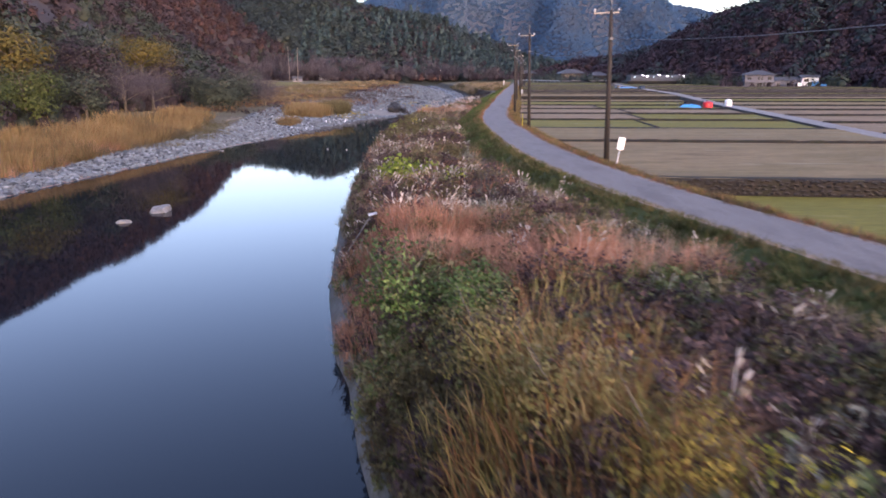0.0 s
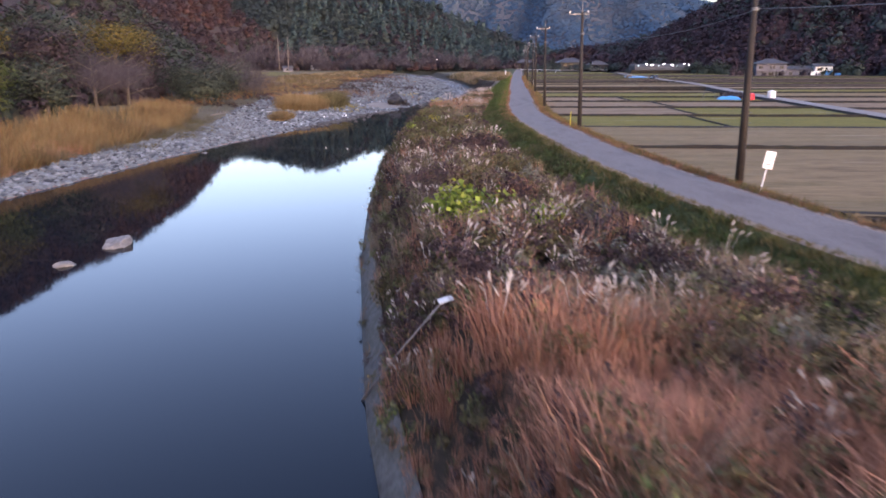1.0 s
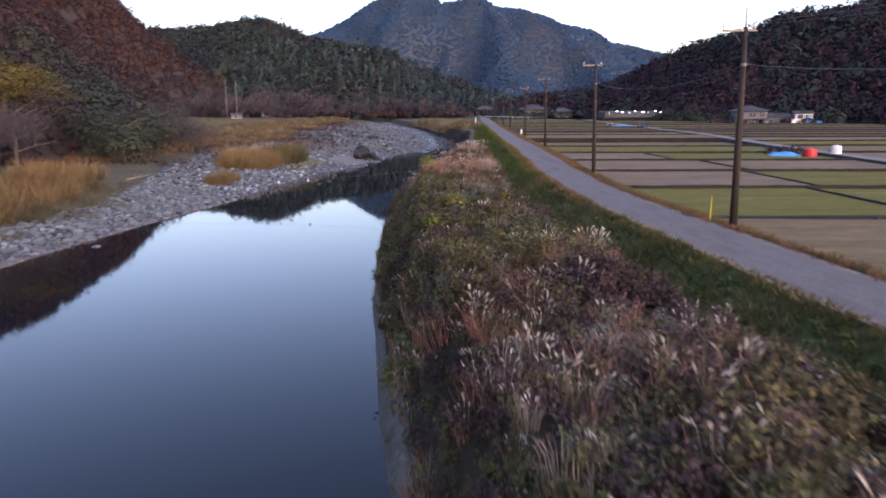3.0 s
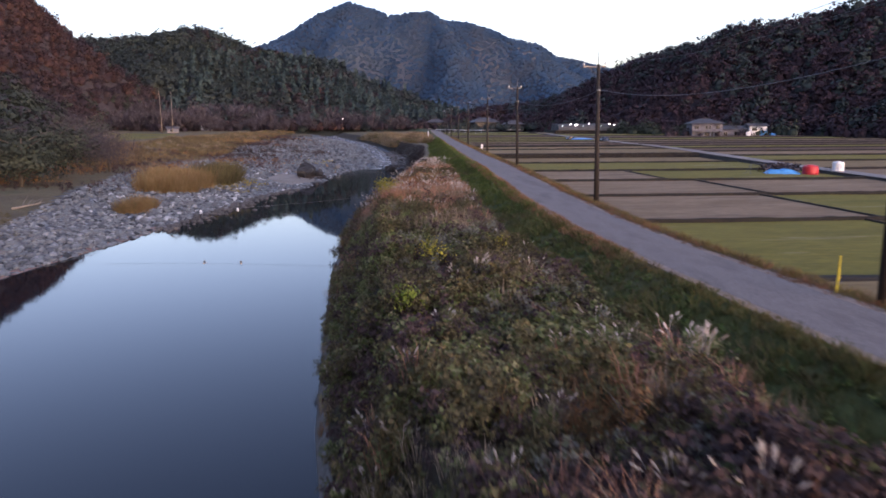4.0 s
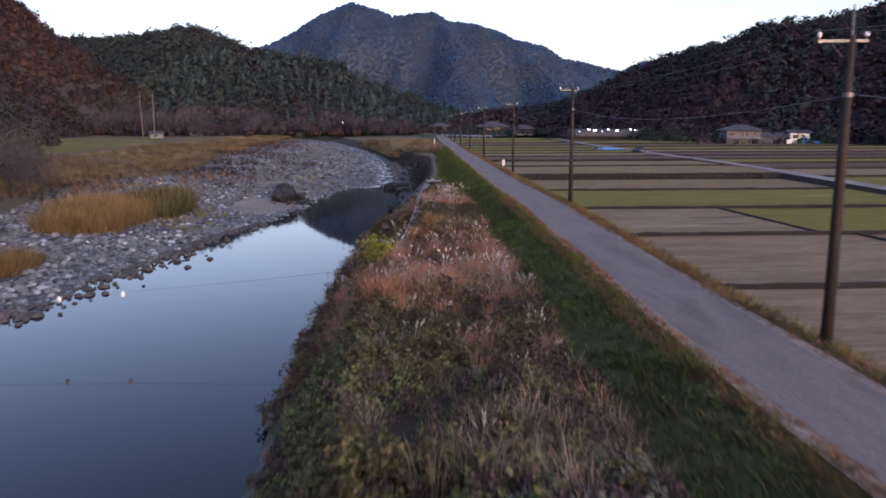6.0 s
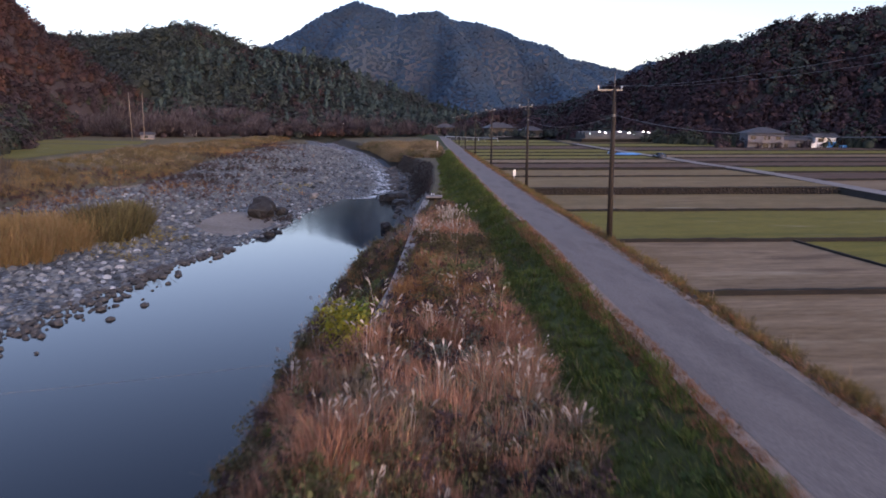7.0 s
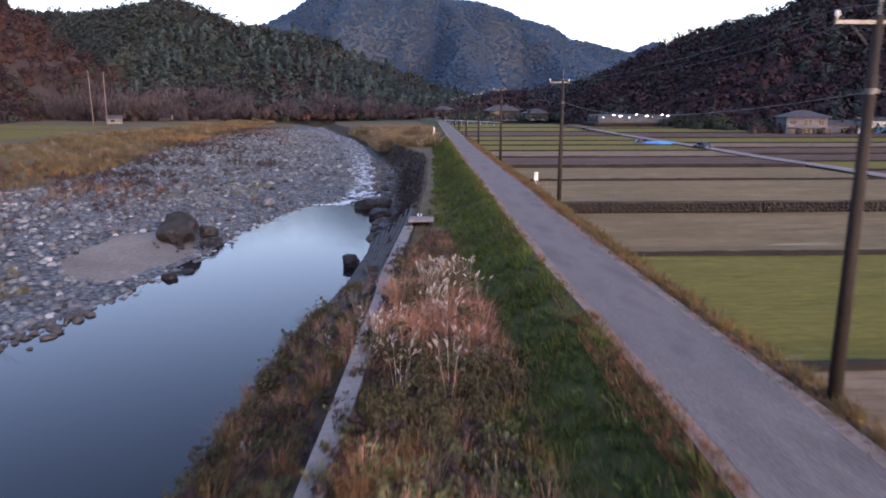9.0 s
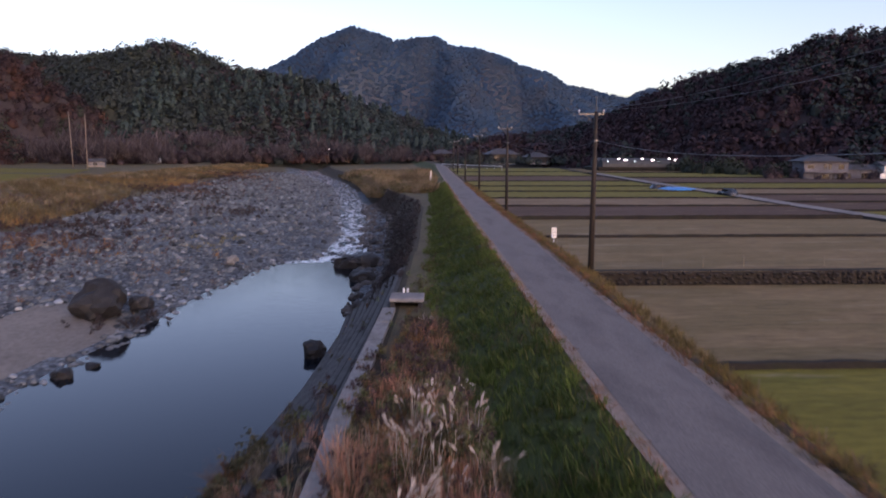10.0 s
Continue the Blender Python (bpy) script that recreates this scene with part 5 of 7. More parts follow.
def bank_points(n, y0, y1, u0, u1):
    """Random points between the wall's top (u = 0) and the foot of the slope (u = 1); u below 0 is the wall's face."""
    y = rs.uniform(y0, y1, n)
    u = rs.uniform(u0, u1, n)
    a, f, s = wall_x(y), smooth_y(foot_x, y), shore_r(y)
    x = np.where(u >= 0, a + (f - a) * u, a + (a - s) * u)
    return x, y, u


PATCHES = [  # x, y, radius, kind, strength
    (2.4, 17.6, 1.6, 0, 4), (5.0, 16.4, 1.6, 0, 4), (7.0, 15.4, 1.3, 0, 3), (1.6, 12.0, 1.4, 3, 4), (3.4, 11.2, 1.3, 3, 4), (4.2, 6.2, 1.3, 5, 3), (6.2, 3.0, 1.2, 5, 3), (3.0, 8.0, 1.0, 2, 4), (4.4, 9.0, 1.2, 2, 3),
    (7.6, 10.0, 2.2, 4, 2.5), (8.4, 6.0, 1.8, 4, 1.5), (9.0, 12.5, 1.5, 3, 3), (3.6, 3.4, 1.2, 4, 3), (-1.7, 58.6, 1.0, 5, 4), (-1.5, 118.5, 2.4, 5, 4), (-1.2, 124.0, 1.6, 5, 3), (1.2, 122.0, 1.6, 3, 3), (0.8, 129.5, 2.0, 2, 3), (1.2, 151.0, 1.6, 5, 3), (-1.0, 107.0, 3.0, 0, 2), (1.0, 143.0, 1.2, 5, 3), (0.6, 136.0, 1.6, 0, 3),
]


def choose(x, y):
    w = np.stack([np.interp(y, mix_y, mw) for mw in mix_w], 1) * np.array([1, 0.42, 1.1, 1, 1, 1])
    for k in range(6):
        w[:, k] *= np.exp(2.6 * wobble(x, y, 3.2, 90 + k))
    for px, py, r, k, g in PATCHES:
        w[:, k] += g * np.exp(-((x - px) ** 2 + (y - py) ** 2) / (r * r) * 1.2) * w.sum(1)
    w /= w.sum(1)[:, None]
    return (rs.uniform(0, 1, len(x))[:, None] > np.cumsum(w, 1)).sum(1)


GRASS = [blades(rs, 46, 1.0, 0.6, 0.017, 0.32, 0.7) for _ in range(6)]
REED = [blades(rs, 38, 1.0, 0.6, 0.015, 0.3, 0.7) for _ in range(5)]
FARGRASS = [spikes(rs, 27, 1.0, 0.75, 0.036, 0.45) for _ in range(6)]
WEED = []
for _ in range(7):
    p = lumpy(rs, 125, 0.5, 7, 1.0, 0.35)
    WEED.append(flakes(rs, p, 0.06, 0.3, tri=True))
WEED_FAR = [flakes(rs, lumpy(rs, 52, 0.5, 6, 1.0, 0.35), 0.095, 0.3, tri=True) for _ in range(6)]
BIGLEAF = []
for _ in range(5):
    p = lumpy(rs, 66, 0.5, 6, 0.8, 0.5)
    BIGLEAF.append(flakes(rs, p, 0.094, 0.7))


LOWLEAF = [flakes(rs, lumpy(rs, 40, 0.5, 6, 0.7, 0.5), 0.12, 0.7) for _ in range(6)]


def plume_set(n_stems):
    """Feathery flower heads on thin stems."""
    VV, FF, off = [], [], 0
    for _ in range(n_stems):
        a, ln = rs.uniform(0, 6.283), rs.uniform(0.1, 0.5)
        top = np.array([math.cos(a) * ln, math.sin(a) * ln, rs.uniform(0.85, 1.1)])
        base = np.array([math.cos(a), math.sin(a), 0]) * 0.1
        d = np.array([math.cos(a) * 0.55, math.sin(a) * 0.55, rs.uniform(0.35, 0.85)]) * 0.2
        w = np.array([-math.sin(a), math.cos(a), 0])
        s = w * 0.003
        V = [base - s, base + s, top + s, top - s]
        F = [[0, 1, 2, 3]]
        for j in range(13):
            b = w * rs.uniform(-1, 1) * 0.017 + np.array([math.cos(a), math.sin(a), 0]) * rs.uniform(-0.014, 0.018)
            sd = (w * rs.uniform(0.4, 1) + np.array([0, 0, rs.uniform(-1, 1)])) * 0.014
            tip = top + d * rs.uniform(0.8, 1.25) + b * 2.2
            m = top + d * 0.5 + b
            k = len(V)
            V += [top - sd * 0.2, m - sd, tip, m + sd]
            F.append([k, k + 1, k + 2, k + 3])
        VV.append(np.array(V))
        FF.append(np.array(F) + off)
        off += len(V)
    return np.concatenate(VV), np.concatenate(FF)


PLUMES = [plume_set(7) for _ in range(6)]

x, y, u = bank_points(9500, -6, 172, 0.0, 1.08)
x2, y2, u2 = bank_points(5600, -6, 168, -0.97, 0.05)
x3, y3, u3 = bank_points(1100, -6, 26, 0.0, 1.08)
x2, y2, u2 = np.concatenate([x2, x3]), np.concatenate([y2, y3]), np.concatenate([u2, u3])
x, y, u = np.concatenate([x, x2]), np.concatenate([y, y2]), np.concatenate([u, u2])
thin = np.where(u < 0, np.interp(y, [0, 90, 140, 148, 152, 172], [0.9, 0.95, 0.85, 0.35, 0.1, 0.05]), np.interp(y, [0, 146, 156, 172], [1, 1, 0.45, 0.15]))
ok = (rs.uniform(0, 1, len(x)) < thin) & ~((np.abs(y - 159) < 1.8) & (x > 1.0))
ok &= rs.uniform(0, 1, len(x)) < np.clip(0.8 + 0.7 * wobble(x, y, 1.3, 56), 0.3, 1)
ok &= ~((y < 100) & (u < np.interp(y, [8, 16, 24, 52, 64, 100], [-1.1, -0.92, -0.76, -0.76, -0.9, -1.1]) - 0.14 * wobble(x, y, 1.5, 57)))
ok &= ~((y > 106) & (x - wall_x(y) > -np.interp(y, [106, 125, 150], [0.75, 0.85, 1.0])) & (x - wall_x(y) < np.interp(y, [106, 125, 150], [0.2, 0.4, 0.9])) & (rs.uniform(0, 1, len(x)) < np.interp(y, [106, 114, 126, 147], [0.3, 0.6, 0.85, 0.95])))
x, y, u = x[ok], y[ok], u[ok]
z = bank_z(x, y) - 0.04 + np.where((u < 0) & (y > 143), 0.3, 0)
kind = choose(x, y)
tall = np.interp(y, [0, 20, 60, 95, 105, 122, 140, 150, 172], [1.2, 1.15, 1.15, 0.95, 1.05, 0.9, 1.0, 0.6, 0.35]) * (1 + 0.5 * wobble(x, y, 1.5, 55))
tall = np.where(u < 0, tall * np.interp(u, [-1, -0.6, 0], [0.6, 0.8, 0.9]), tall) * np.clip(1.25 - 0.5 * np.clip(u - 0.6, 0, 1) * 2, 0.5, 1)
banks = [("pink_grass", GRASS, F_PINK, "pinkish dry pampas grass", 1.0), ("straw_grass", REED + GRASS, F_STRAW, "straw-coloured dry reeds", 1.05), ("olive_weeds", WEED, F_OLIVE, "olive-brown tangled weeds", 0.95),
         ("green_weeds", BIGLEAF, F_GREEN, "green broad-leaved weeds and kudzu", 0.85), ("withered_weeds", WEED, F_DARKRED, "dark withered weeds", 0.95), ("russet_grass", GRASS, F_ORANGE, "russet dry grass", 0.8)]
for k, (name, tem, mat, label, f) in enumerate(banks):
    sel = kind == k
    s = tall[sel] * f * rs.uniform(0.75, 1.2, sel.sum())
    V, F = scatter(tem, np.stack([x[sel], y[sel], z[sel]], 1), s, rs, 0.12)
    stuff(name, V, F, mat, label + " covering the bank", "grass")
# flower heads where the pampas stands
w = np.interp(y, [0, 10, 20, 30, 40, 58, 66, 90, 100, 112, 124, 134, 144, 150, 160], [0.02, 0.06, 0.16, 0.2, 0.24, 0.22, 0.06, 0.04, 0.22, 0.16, 0.08, 0.14, 0.14, 0.05, 0.02])
w = w * (0.35 + 0.9 * (wobble(x, y, 4.0, 71) > 0.05))
sel = (rs.uniform(0, 1, len(x)) < w * 0.42) & np.isin(kind, [0, 1, 2, 4])
V, F = scatter(PLUMES, np.stack([x[sel], y[sel], z[sel]], 1), tall[sel] * rs.uniform(0.8, 1.12, sel.sum()), rs, 0.12)
stuff("pampas_plumes", V, F, F_PLUME, "silvery pampas flower heads above the grass", "grass")

# tall feathery grass and low brush where the bank begins
for name, tem, mat, n, cx, cy, sx, sy, s0, s1, label in (("tall_russet_grass", GRASS, F_ORANGE, 60, 5.2, 4.6, 1.3, 2.0, 1.3, 1.8, "tall russet grass on the bank"), ("tall_yellow_grass", GRASS, F_DRYGREEN, 50, 4.6, 5.2, 1.3, 2.4, 1.3, 1.8, "tall yellowish grass on the bank"),
                                                       ("low_olive_brush", WEED, F_OLIVE, 170, 3.2, 4.5, 1.0, 4.0, 0.7, 1.2, "olive brush over the river wall"), ("low_dark_brush", WEED, F_DARKRED, 110, 2.9, 4.0, 0.9, 4.0, 0.7, 1.2, "dark withered brush over the river wall")):
    yq = rs.normal(cy, sy, n)
    xq = rs.normal(cx, sx, n) if tem is GRASS else shore_r(yq) + rs.uniform(0.1, 1.1, n) * (wall_x(yq) - shore_r(yq))
    V, F = scatter(tem, np.stack([xq, yq, bank_z(xq, yq) - 0.05], 1), rs.uniform(s0, s1, n), rs, 0.15)
    stuff(name, V, F, mat, label, "grass")
# the thick stands of flower heads
xq = np.concatenate([rs.normal(1.9, 0.7, 16), rs.normal(-1.6, 1.8, 18), rs.normal(-6.6, 0.7, 16), rs.normal(0.4, 1.2, 7)])
yq = np.concatenate([rs.normal(139, 2.4, 16), rs.normal(107, 4.5, 18), rs.normal(119, 4.5, 16), rs.normal(130, 2.5, 7)])
V, F = scatter(PLUMES, np.stack([xq, yq, bank_z(xq, yq) + 0.05], 1), rs.uniform(1.2, 1.6, len(xq)), rs, 0.12)
stuff("pampas_stands", V, F, F_PLUME, "thick stands of white pampas flower heads", "grass")

# low undergrowth that closes the gaps
n = 5200
xq, yq, uq = bank_points(n, -6, 150, -0.75, 1.05)
okq = rs.uniform(0, 1, n) < np.where(uq < 0, 0.35, 1)
xq, yq = xq[okq], yq[okq]
kq = wobble(xq, yq, 2.2, 74) + rs.uniform(-0.5, 0.5, len(xq))
for name, lo, hi, mat, label in (("undergrowth_dark", -9, -0.1, F_DARKRED, "dark withered undergrowth between the weeds"), ("undergrowth_olive", -0.1, 0.4, F_OLIVE, "olive undergrowth between the weeds"), ("undergrowth_brush", 0.4, 9, F_BRUSH, "leafless dark undergrowth between the weeds")):
    sel = (kq >= lo) & (kq < hi)
    V, F = scatter(WEED_FAR, np.stack([xq[sel], yq[sel], bank_z(xq[sel], yq[sel]) - 0.1], 1), rs.uniform(0.45, 0.8, sel.sum()), rs, 0.1)
    stuff(name, V, F, mat, label, "grass")
# withered pale leaves lying over the weeds, also painted highlights of the leaves
n = 1300
xq, yq, uq = bank_points(n, 0, 110, 0.05, 1.0)
okq = wobble(xq, yq, 3.0, 72) + 0.5 * (uq - 0.5) + rs.uniform(-0.4, 0.4, n) > 0.25
xq, yq = xq[okq], yq[okq]
V, F = scatter(BIGLEAF, np.stack([xq, yq, bank_z(xq, yq) + 0.25], 1), rs.uniform(0.5, 0.95, len(xq)) * np.interp(yq, [0, 60, 110], [1, 0.9, 0.8]), rs, 0.15)
stuff("withered_leaves", V, F, F_PALE, "pale withered vine leaves over the weeds, partly painted leaf highlights", "grass")

# bushes hanging over the water's edge
n = 420
y = np.concatenate([rs.uniform(96, 149, 370), rs.uniform(2, 92, 50)])
x = shore_r(y) + np.abs(rs.normal(0.15, 0.5, n)) * np.interp(y, [0, 92, 100], [0.6, 0.6, 1.3])
z = bank_z(x, y) - 0.1
k = rs.uniform(0, 1, n)
for name, lo, hi, tem, mat, label in (("edge_bushes", 0.0, 0.5, WEED, F_OLIVE, "olive brush hanging over the water's edge"), ("edge_weeds", 0.5, 0.75, WEED, F_DARKRED, "dark withered brush at the water's edge"), ("edge_grass", 0.75, 1.0, GRASS, F_ORANGE, "russet grass hanging over the water's edge")):
    sel = (k >= lo) & (k < hi)
    V, F = scatter(tem, np.stack([x[sel], y[sel], z[sel]], 1), rs.uniform(0.6, 1.25, sel.sum()) * np.interp(y[sel], [0, 92, 100], [0.6, 0.7, 1.15]), rs, 0.2)
    stuff(name, V, F, mat, label, "grass")
# turf of the slope
n = 17500
y = rs.uniform(-4, 264, n)
f, r = smooth_y(foot_x, y), smooth_y(road_c, y) - HALF - 0.5
x = f - 0.9 + (r - f + 0.9) * rs.uniform(0, 1, n) ** 0.9
ok = (rs.uniform(0, 1, n) < np.where(y > 150, 0.8, 1)) & (x - f + 0.5 * wobble(x, y, 1.5, 67) > -0.55)
x, y = x[ok], y[ok]
TURF = [spikes(rs, 12, 1.0, 0.9, 0.12, 0.55) for _ in range(6)]
V, F = scatter(TURF, np.stack([x, y, bank_z(x, y) - 0.02], 1), rs.uniform(0.15, 0.34, len(x)) * (1 + 0.45 * wobble(x, y, 1.3, 66)), rs, 0.25)
near = np.repeat(V.reshape(-1, 12 * 4, 3)[:, :1, 1], 12, axis=0)[:, 0] + rs.uniform(-9, 9, len(F)) < 92
for name, sel, mat, label in (("slope_grass", ~near, F_TURF, "fresh green grass on the slope below the road"), ("slope_dull_grass", near, F_TURF_DULL, "dull dark green grass on the slope below the road")):
    G = F[sel]
    stuff(name, V[G.ravel()], np.arange(G.size).reshape(-1, 4), mat, label, "grass")
n = 3000
y = rs.uniform(-4, 262, n) * rs.uniform(0.25, 1, n)
f, r = smooth_y(foot_x, y), smooth_y(road_c, y) - HALF - 0.5
x = f - 0.3 + (r - f + 0.3) * rs.uniform(0, 1, n)
ok = wobble(x, y, 2.0, 68) + rs.uniform(-0.3, 0.3, n) > 0.05
x, y = x[ok], y[ok]
V, F = scatter(TURF, np.stack([x, y, bank_z(x, y) - 0.02], 1), rs.uniform(0.18, 0.42, len(x)), rs, 0.25)
stuff("slope_dry_grass", V, F, F_OLIVE, "olive dry tufts in the slope's grass", "grass")
# weeds among the turf
n = 3400
y = rs.uniform(0, 200, n)
f, r = smooth_y(foot_x, y), smooth_y(road_c, y) - HALF - 0.8
x = f - 0.4 + (r - f) * rs.uniform(0, 1, n) ** 1.2
ok = wobble(x, y, 1.8, 73) + rs.uniform(-0.5, 0.5, n) > -0.05
x, y, n = x[ok], y[ok], int(ok.sum())
V, F = scatter(LOWLEAF, np.stack([x, y, bank_z(x, y) - 0.05], 1), rs.uniform(0.22, 0.55, n), rs, 0.1)
stuff("slope_weeds", V, F, F_LEAFY, "low leafy weeds in the slope's grass", "grass")
# dry verges on both edges of the road
for name, side, o0, wdt, mat, label, cnt, y0, y1 in (("left_verge_russet", -1, 0.1, 1.1, F_RUSSET, "salmon-russet dry grass on the river side of the road", 3200, 72, 133), ("left_verge_grass", -1, 0.15, 0.8, F_VERGE, "dull dry grass on the river side of the road", 2000, -4, 84),
                                                     ("left_verge_far", -1, 0.1, 0.4, F_RUSSET, "thin russet grass on the river side of the road", 900, 126, 260), ("left_verge_straw", -1, 0.0, 0.7, F_DULL, "straw-coloured grass on the river side of the road", 900, -4, 260),
                                                     ("right_verge_grass", 1, 0.05, 0.8, F_RUSSET, "russet grass between road and fields", 2600, -4, 260), ("right_verge_weeds", 1, 0.35, 1.4, F_VERGE, "yellowing green grass between road and fields", 3800, -4, 260), ("right_verge_straw", 1, 0.0, 1.6, F_DULL, "dry straw between road and fields", 1800, -4, 260)):
    y = rs.uniform(y0, y1, cnt)
    o = HALF + o0 + rs.uniform(0, 1, cnt) ** 1.2 * wdt
    x = smooth_y(road_c, y) + side * (o + 0.15 * wobble(o * 0, y, 3.0, cnt))
    z = road_z(y) - 0.04 - np.where(side > 0, np.clip((o - HALF - 0.9) * 0.55, 0, 1), np.clip((o - HALF - 0.4) * 0.2, 0, 1))
    h = (0.08 + 0.18 * rs.uniform(0, 1, cnt)) * np.interp(o - HALF, [0, 0.3, 1.5], [0.45, 1.0, 1.7 if side > 0 else 1.1])
    V, F = scatter(TURF, np.stack([x, y, z], 1), h * (0.9 if side < 0 else 1.0), rs, 0.2)
    stuff(name, V, F, mat, label, "grass")


# ---- shrubs that stand out ----
def shrub(x, y, z, r, h, mat, label, n=420, leaf=0.11, seed=1, lumps=9):
    n, leaf = int(n * 2.4), leaf * 0.66
    q = np.random.RandomState(seed)
    s = thing("shrub", (x, y, z), label, "shrub", "shrubs on the bank")
    p = lumpy(q, n, 1.0, lumps, 0.75, 0.35)
    p[:, :2] *= r
    p[:, 2] = np.maximum((p[:, 2] - 0.25) * h / 1.35, 0.03 + 0.1 * q.uniform(0, 1, n))
    V, F = flakes(q, p, leaf, 0.5)
    soften(link_mesh("foliage", V, F, mat, s), np.repeat(p - np.array([0, 0, h * 0.25]), 4, axis=0) / r + rand_unit(q, len(V)) * 0.35 + np.array([0, 0, 0.4]))
    for k in range(5):
        a = 6.283 * k / 5 + q.uniform(-0.4, 0.4)
        e = Vector((math.cos(a) * r * 0.6, math.sin(a) * r * 0.6, h * q.uniform(0.6, 0.85)))
        part("stem", tube([(0, 0, -0.1), e * 0.5 + Vector((0, 0, 0.1)), e], [0.025, 0.018, 0.008], 5), M_BARK, s)
    return s


shrub(1.0, 11.3, -0.9, 1.7, 2.5, F_FRESH, "bushy green shrub among dry weeds on the bank", 620, 0.1, 2)
shrub(2.9, 10.6, -0.9, 1.4, 1.9, F_FRESH, "bushy green shrub among dry weeds on the bank", 480, 0.1, 14)
shrub(4.9, 4.8, -0.9, 1.8, 2.2, F_DRYGREEN, "yellowish feathery shrub on the bank", 900, 0.075, 15)
shrub(6.3, 2.8, -0.9, 1.6, 2.2, F_OCHRE, "ochre feathery shrub on the bank", 1000, 0.065, 16)
shrub(3.5, 7.2, -0.9, 1.6, 2.1, F_DRYGREEN, "olive feathery shrub on the bank", 760, 0.075, 17)
shrub(7.4, 1.4, -0.8, 1.2, 1.9, F_YELLOW, "yellow-leaved weed on the bank", 130, 0.08, 18)
shrub(-0.9, 31.8, -0.9, 1.9, 2.4, F_LIME, "lime green leafy shrub among pampas grass", 300, 0.21, 3)
shrub(1.9, 30.0, -1.0, 0.9, 2.0, F_LIME, "small lime green shrub among dry grass", 120, 0.19, 4)
shrub(3.7, 29.3, -0.9, 1.2, 1.9, F_TWIG, "greyish bare mounded bush below the road", 520, 0.06, 5)
shrub(-6.0, 67.8, -1.0, 0.8, 1.35, F_LIME, "lime green shrub at the edge of the bank", 260, 0.1, 6)
shrub(-4.4, 76.4, -1.0, 1.3, 1.5, F_YELLOW, "low plant with yellowing leaves among weeds", 150, 0.09, 7)
shrub(-0.8, 77.3, -1.0, 0.9, 1.3, F_YELLOW, "low plant with yellowing leaves among weeds", 90, 0.09, 8)
shrub(-5.1, 112.3, -2.6, 2.1, 3.1, F_YELLOW, "bright yellow leafy shrub hanging over the river wall", 1000, 0.15, 10)
shrub(-4.6, 115.4, -2.2, 1.3, 1.7, F_LIME, "yellow-green leafy shrub beside the yellow one", 300, 0.13, 11)
shrub(2.0, 62.4, -0.9, 0.8, 0.9, F_GREEN, "low green fern-like weed on the slope", 200, 0.09, 12)
shrub(-1.7, 58.6, -1.0, 0.8, 1.1, F_ORANGE, "rusty orange withered plant among dark weeds", 260, 0.07, 13)

# ---- far bank: reeds, bushes and trees ----
def patch(name, cx, cy, rx, ry, n, tem, mat, lo, hi, label):
    a, q = rs.uniform(0, 6.283, n), np.sqrt(rs.uniform(0, 1, n))
    x, y = cx + np.cos(a) * q * rx * 1.25, cy + np.sin(a) * q * ry * 1.15
    ok = wobble(x, y, max(1.2, rx * 0.45), n) + 0.8 * wobble(x, y, 1.6, n + 1) + rs.uniform(-0.5, 0.5, n) > (q - 0.7) * 1.6
    x, y, n = x[ok], y[ok], int(ok.sum())
    V, F = scatter(tem, np.stack([x, y, ground_left(x, y) - 0.05], 1), rs.uniform(lo, hi, n), rs, 0.15)
    stuff(name, V, F, mat, label, "reeds")


patch("golden_reeds", -46.5, 76, 4.5, 38, 1900, FARGRASS, F_REED, 1.2, 2.3, "golden autumn reeds along the far bank")
patch("pale_reeds", -44, 60, 2.6, 30, 700, FARGRASS, F_PINK, 0.6, 1.3, "pale reeds near the far waterline")
patch("meadow_grass", -42, 96, 5, 16, 900, FARGRASS, F_OLIVE, 0.35, 0.8, "olive grass on the far bank")
patch("reed_island", -35, 149, 4.2, 9, 1000, FARGRASS, F_REED, 1.0, 2.6, "clump of golden reeds on the gravel bar")
patch("reed_tuft", -33.3, 125, 1.5, 3, 170, FARGRASS, F_REED, 0.8, 1.6, "small clump of golden reeds on the gravel bar")
patch("green_reeds", -31.3, 158, 2.6, 6, 420, WEED_FAR, F_OLIVE, 1.0, 2.2, "olive bushes on the gravel bar")
patch("bar_grass", -27, 152, 4, 7, 300, FARGRASS, F_OCHRE, 0.25, 0.6, "yellowish grass on the gravel bar")
patch("golden_mix", -46, 78, 5, 38, 900, FARGRASS, F_DULL, 0.8, 1.4, "straw-coloured reeds among the golden ones")
patch("golden_green", -47, 80, 5, 38, 600, FARGRASS, F_OLIVE, 0.7, 1.3, "olive grass among the golden reeds")
patch("boulder_weeds", -17.5, 170.5, 3.2, 3.0, 90, WEED_FAR, F_BRUSH, 0.4, 0.9, "dark brush round the big boulder")
patch("bar_weeds", -38, 190, 14, 32, 700, WEED_FAR, F_DARKRED, 0.3, 0.9, "withered brown weeds on the gravel bar")
patch("bar_dark_scrub", -22, 236, 6, 7, 90, WEED_FAR, F_BRUSH, 0.5, 1.3, "dark scrub on the gravel bar")
patch("bar_russet_tufts", -22, 190, 9, 14, 160, FARGRASS, F_ORANGE, 0.25, 0.6, "russet grass tufts among the river stones")
patch("bar_green_tufts", -19, 205, 4, 6, 90, FARGRASS, F_DRYGREEN, 0.25, 0.55, "yellow-green grass tufts among the river stones")
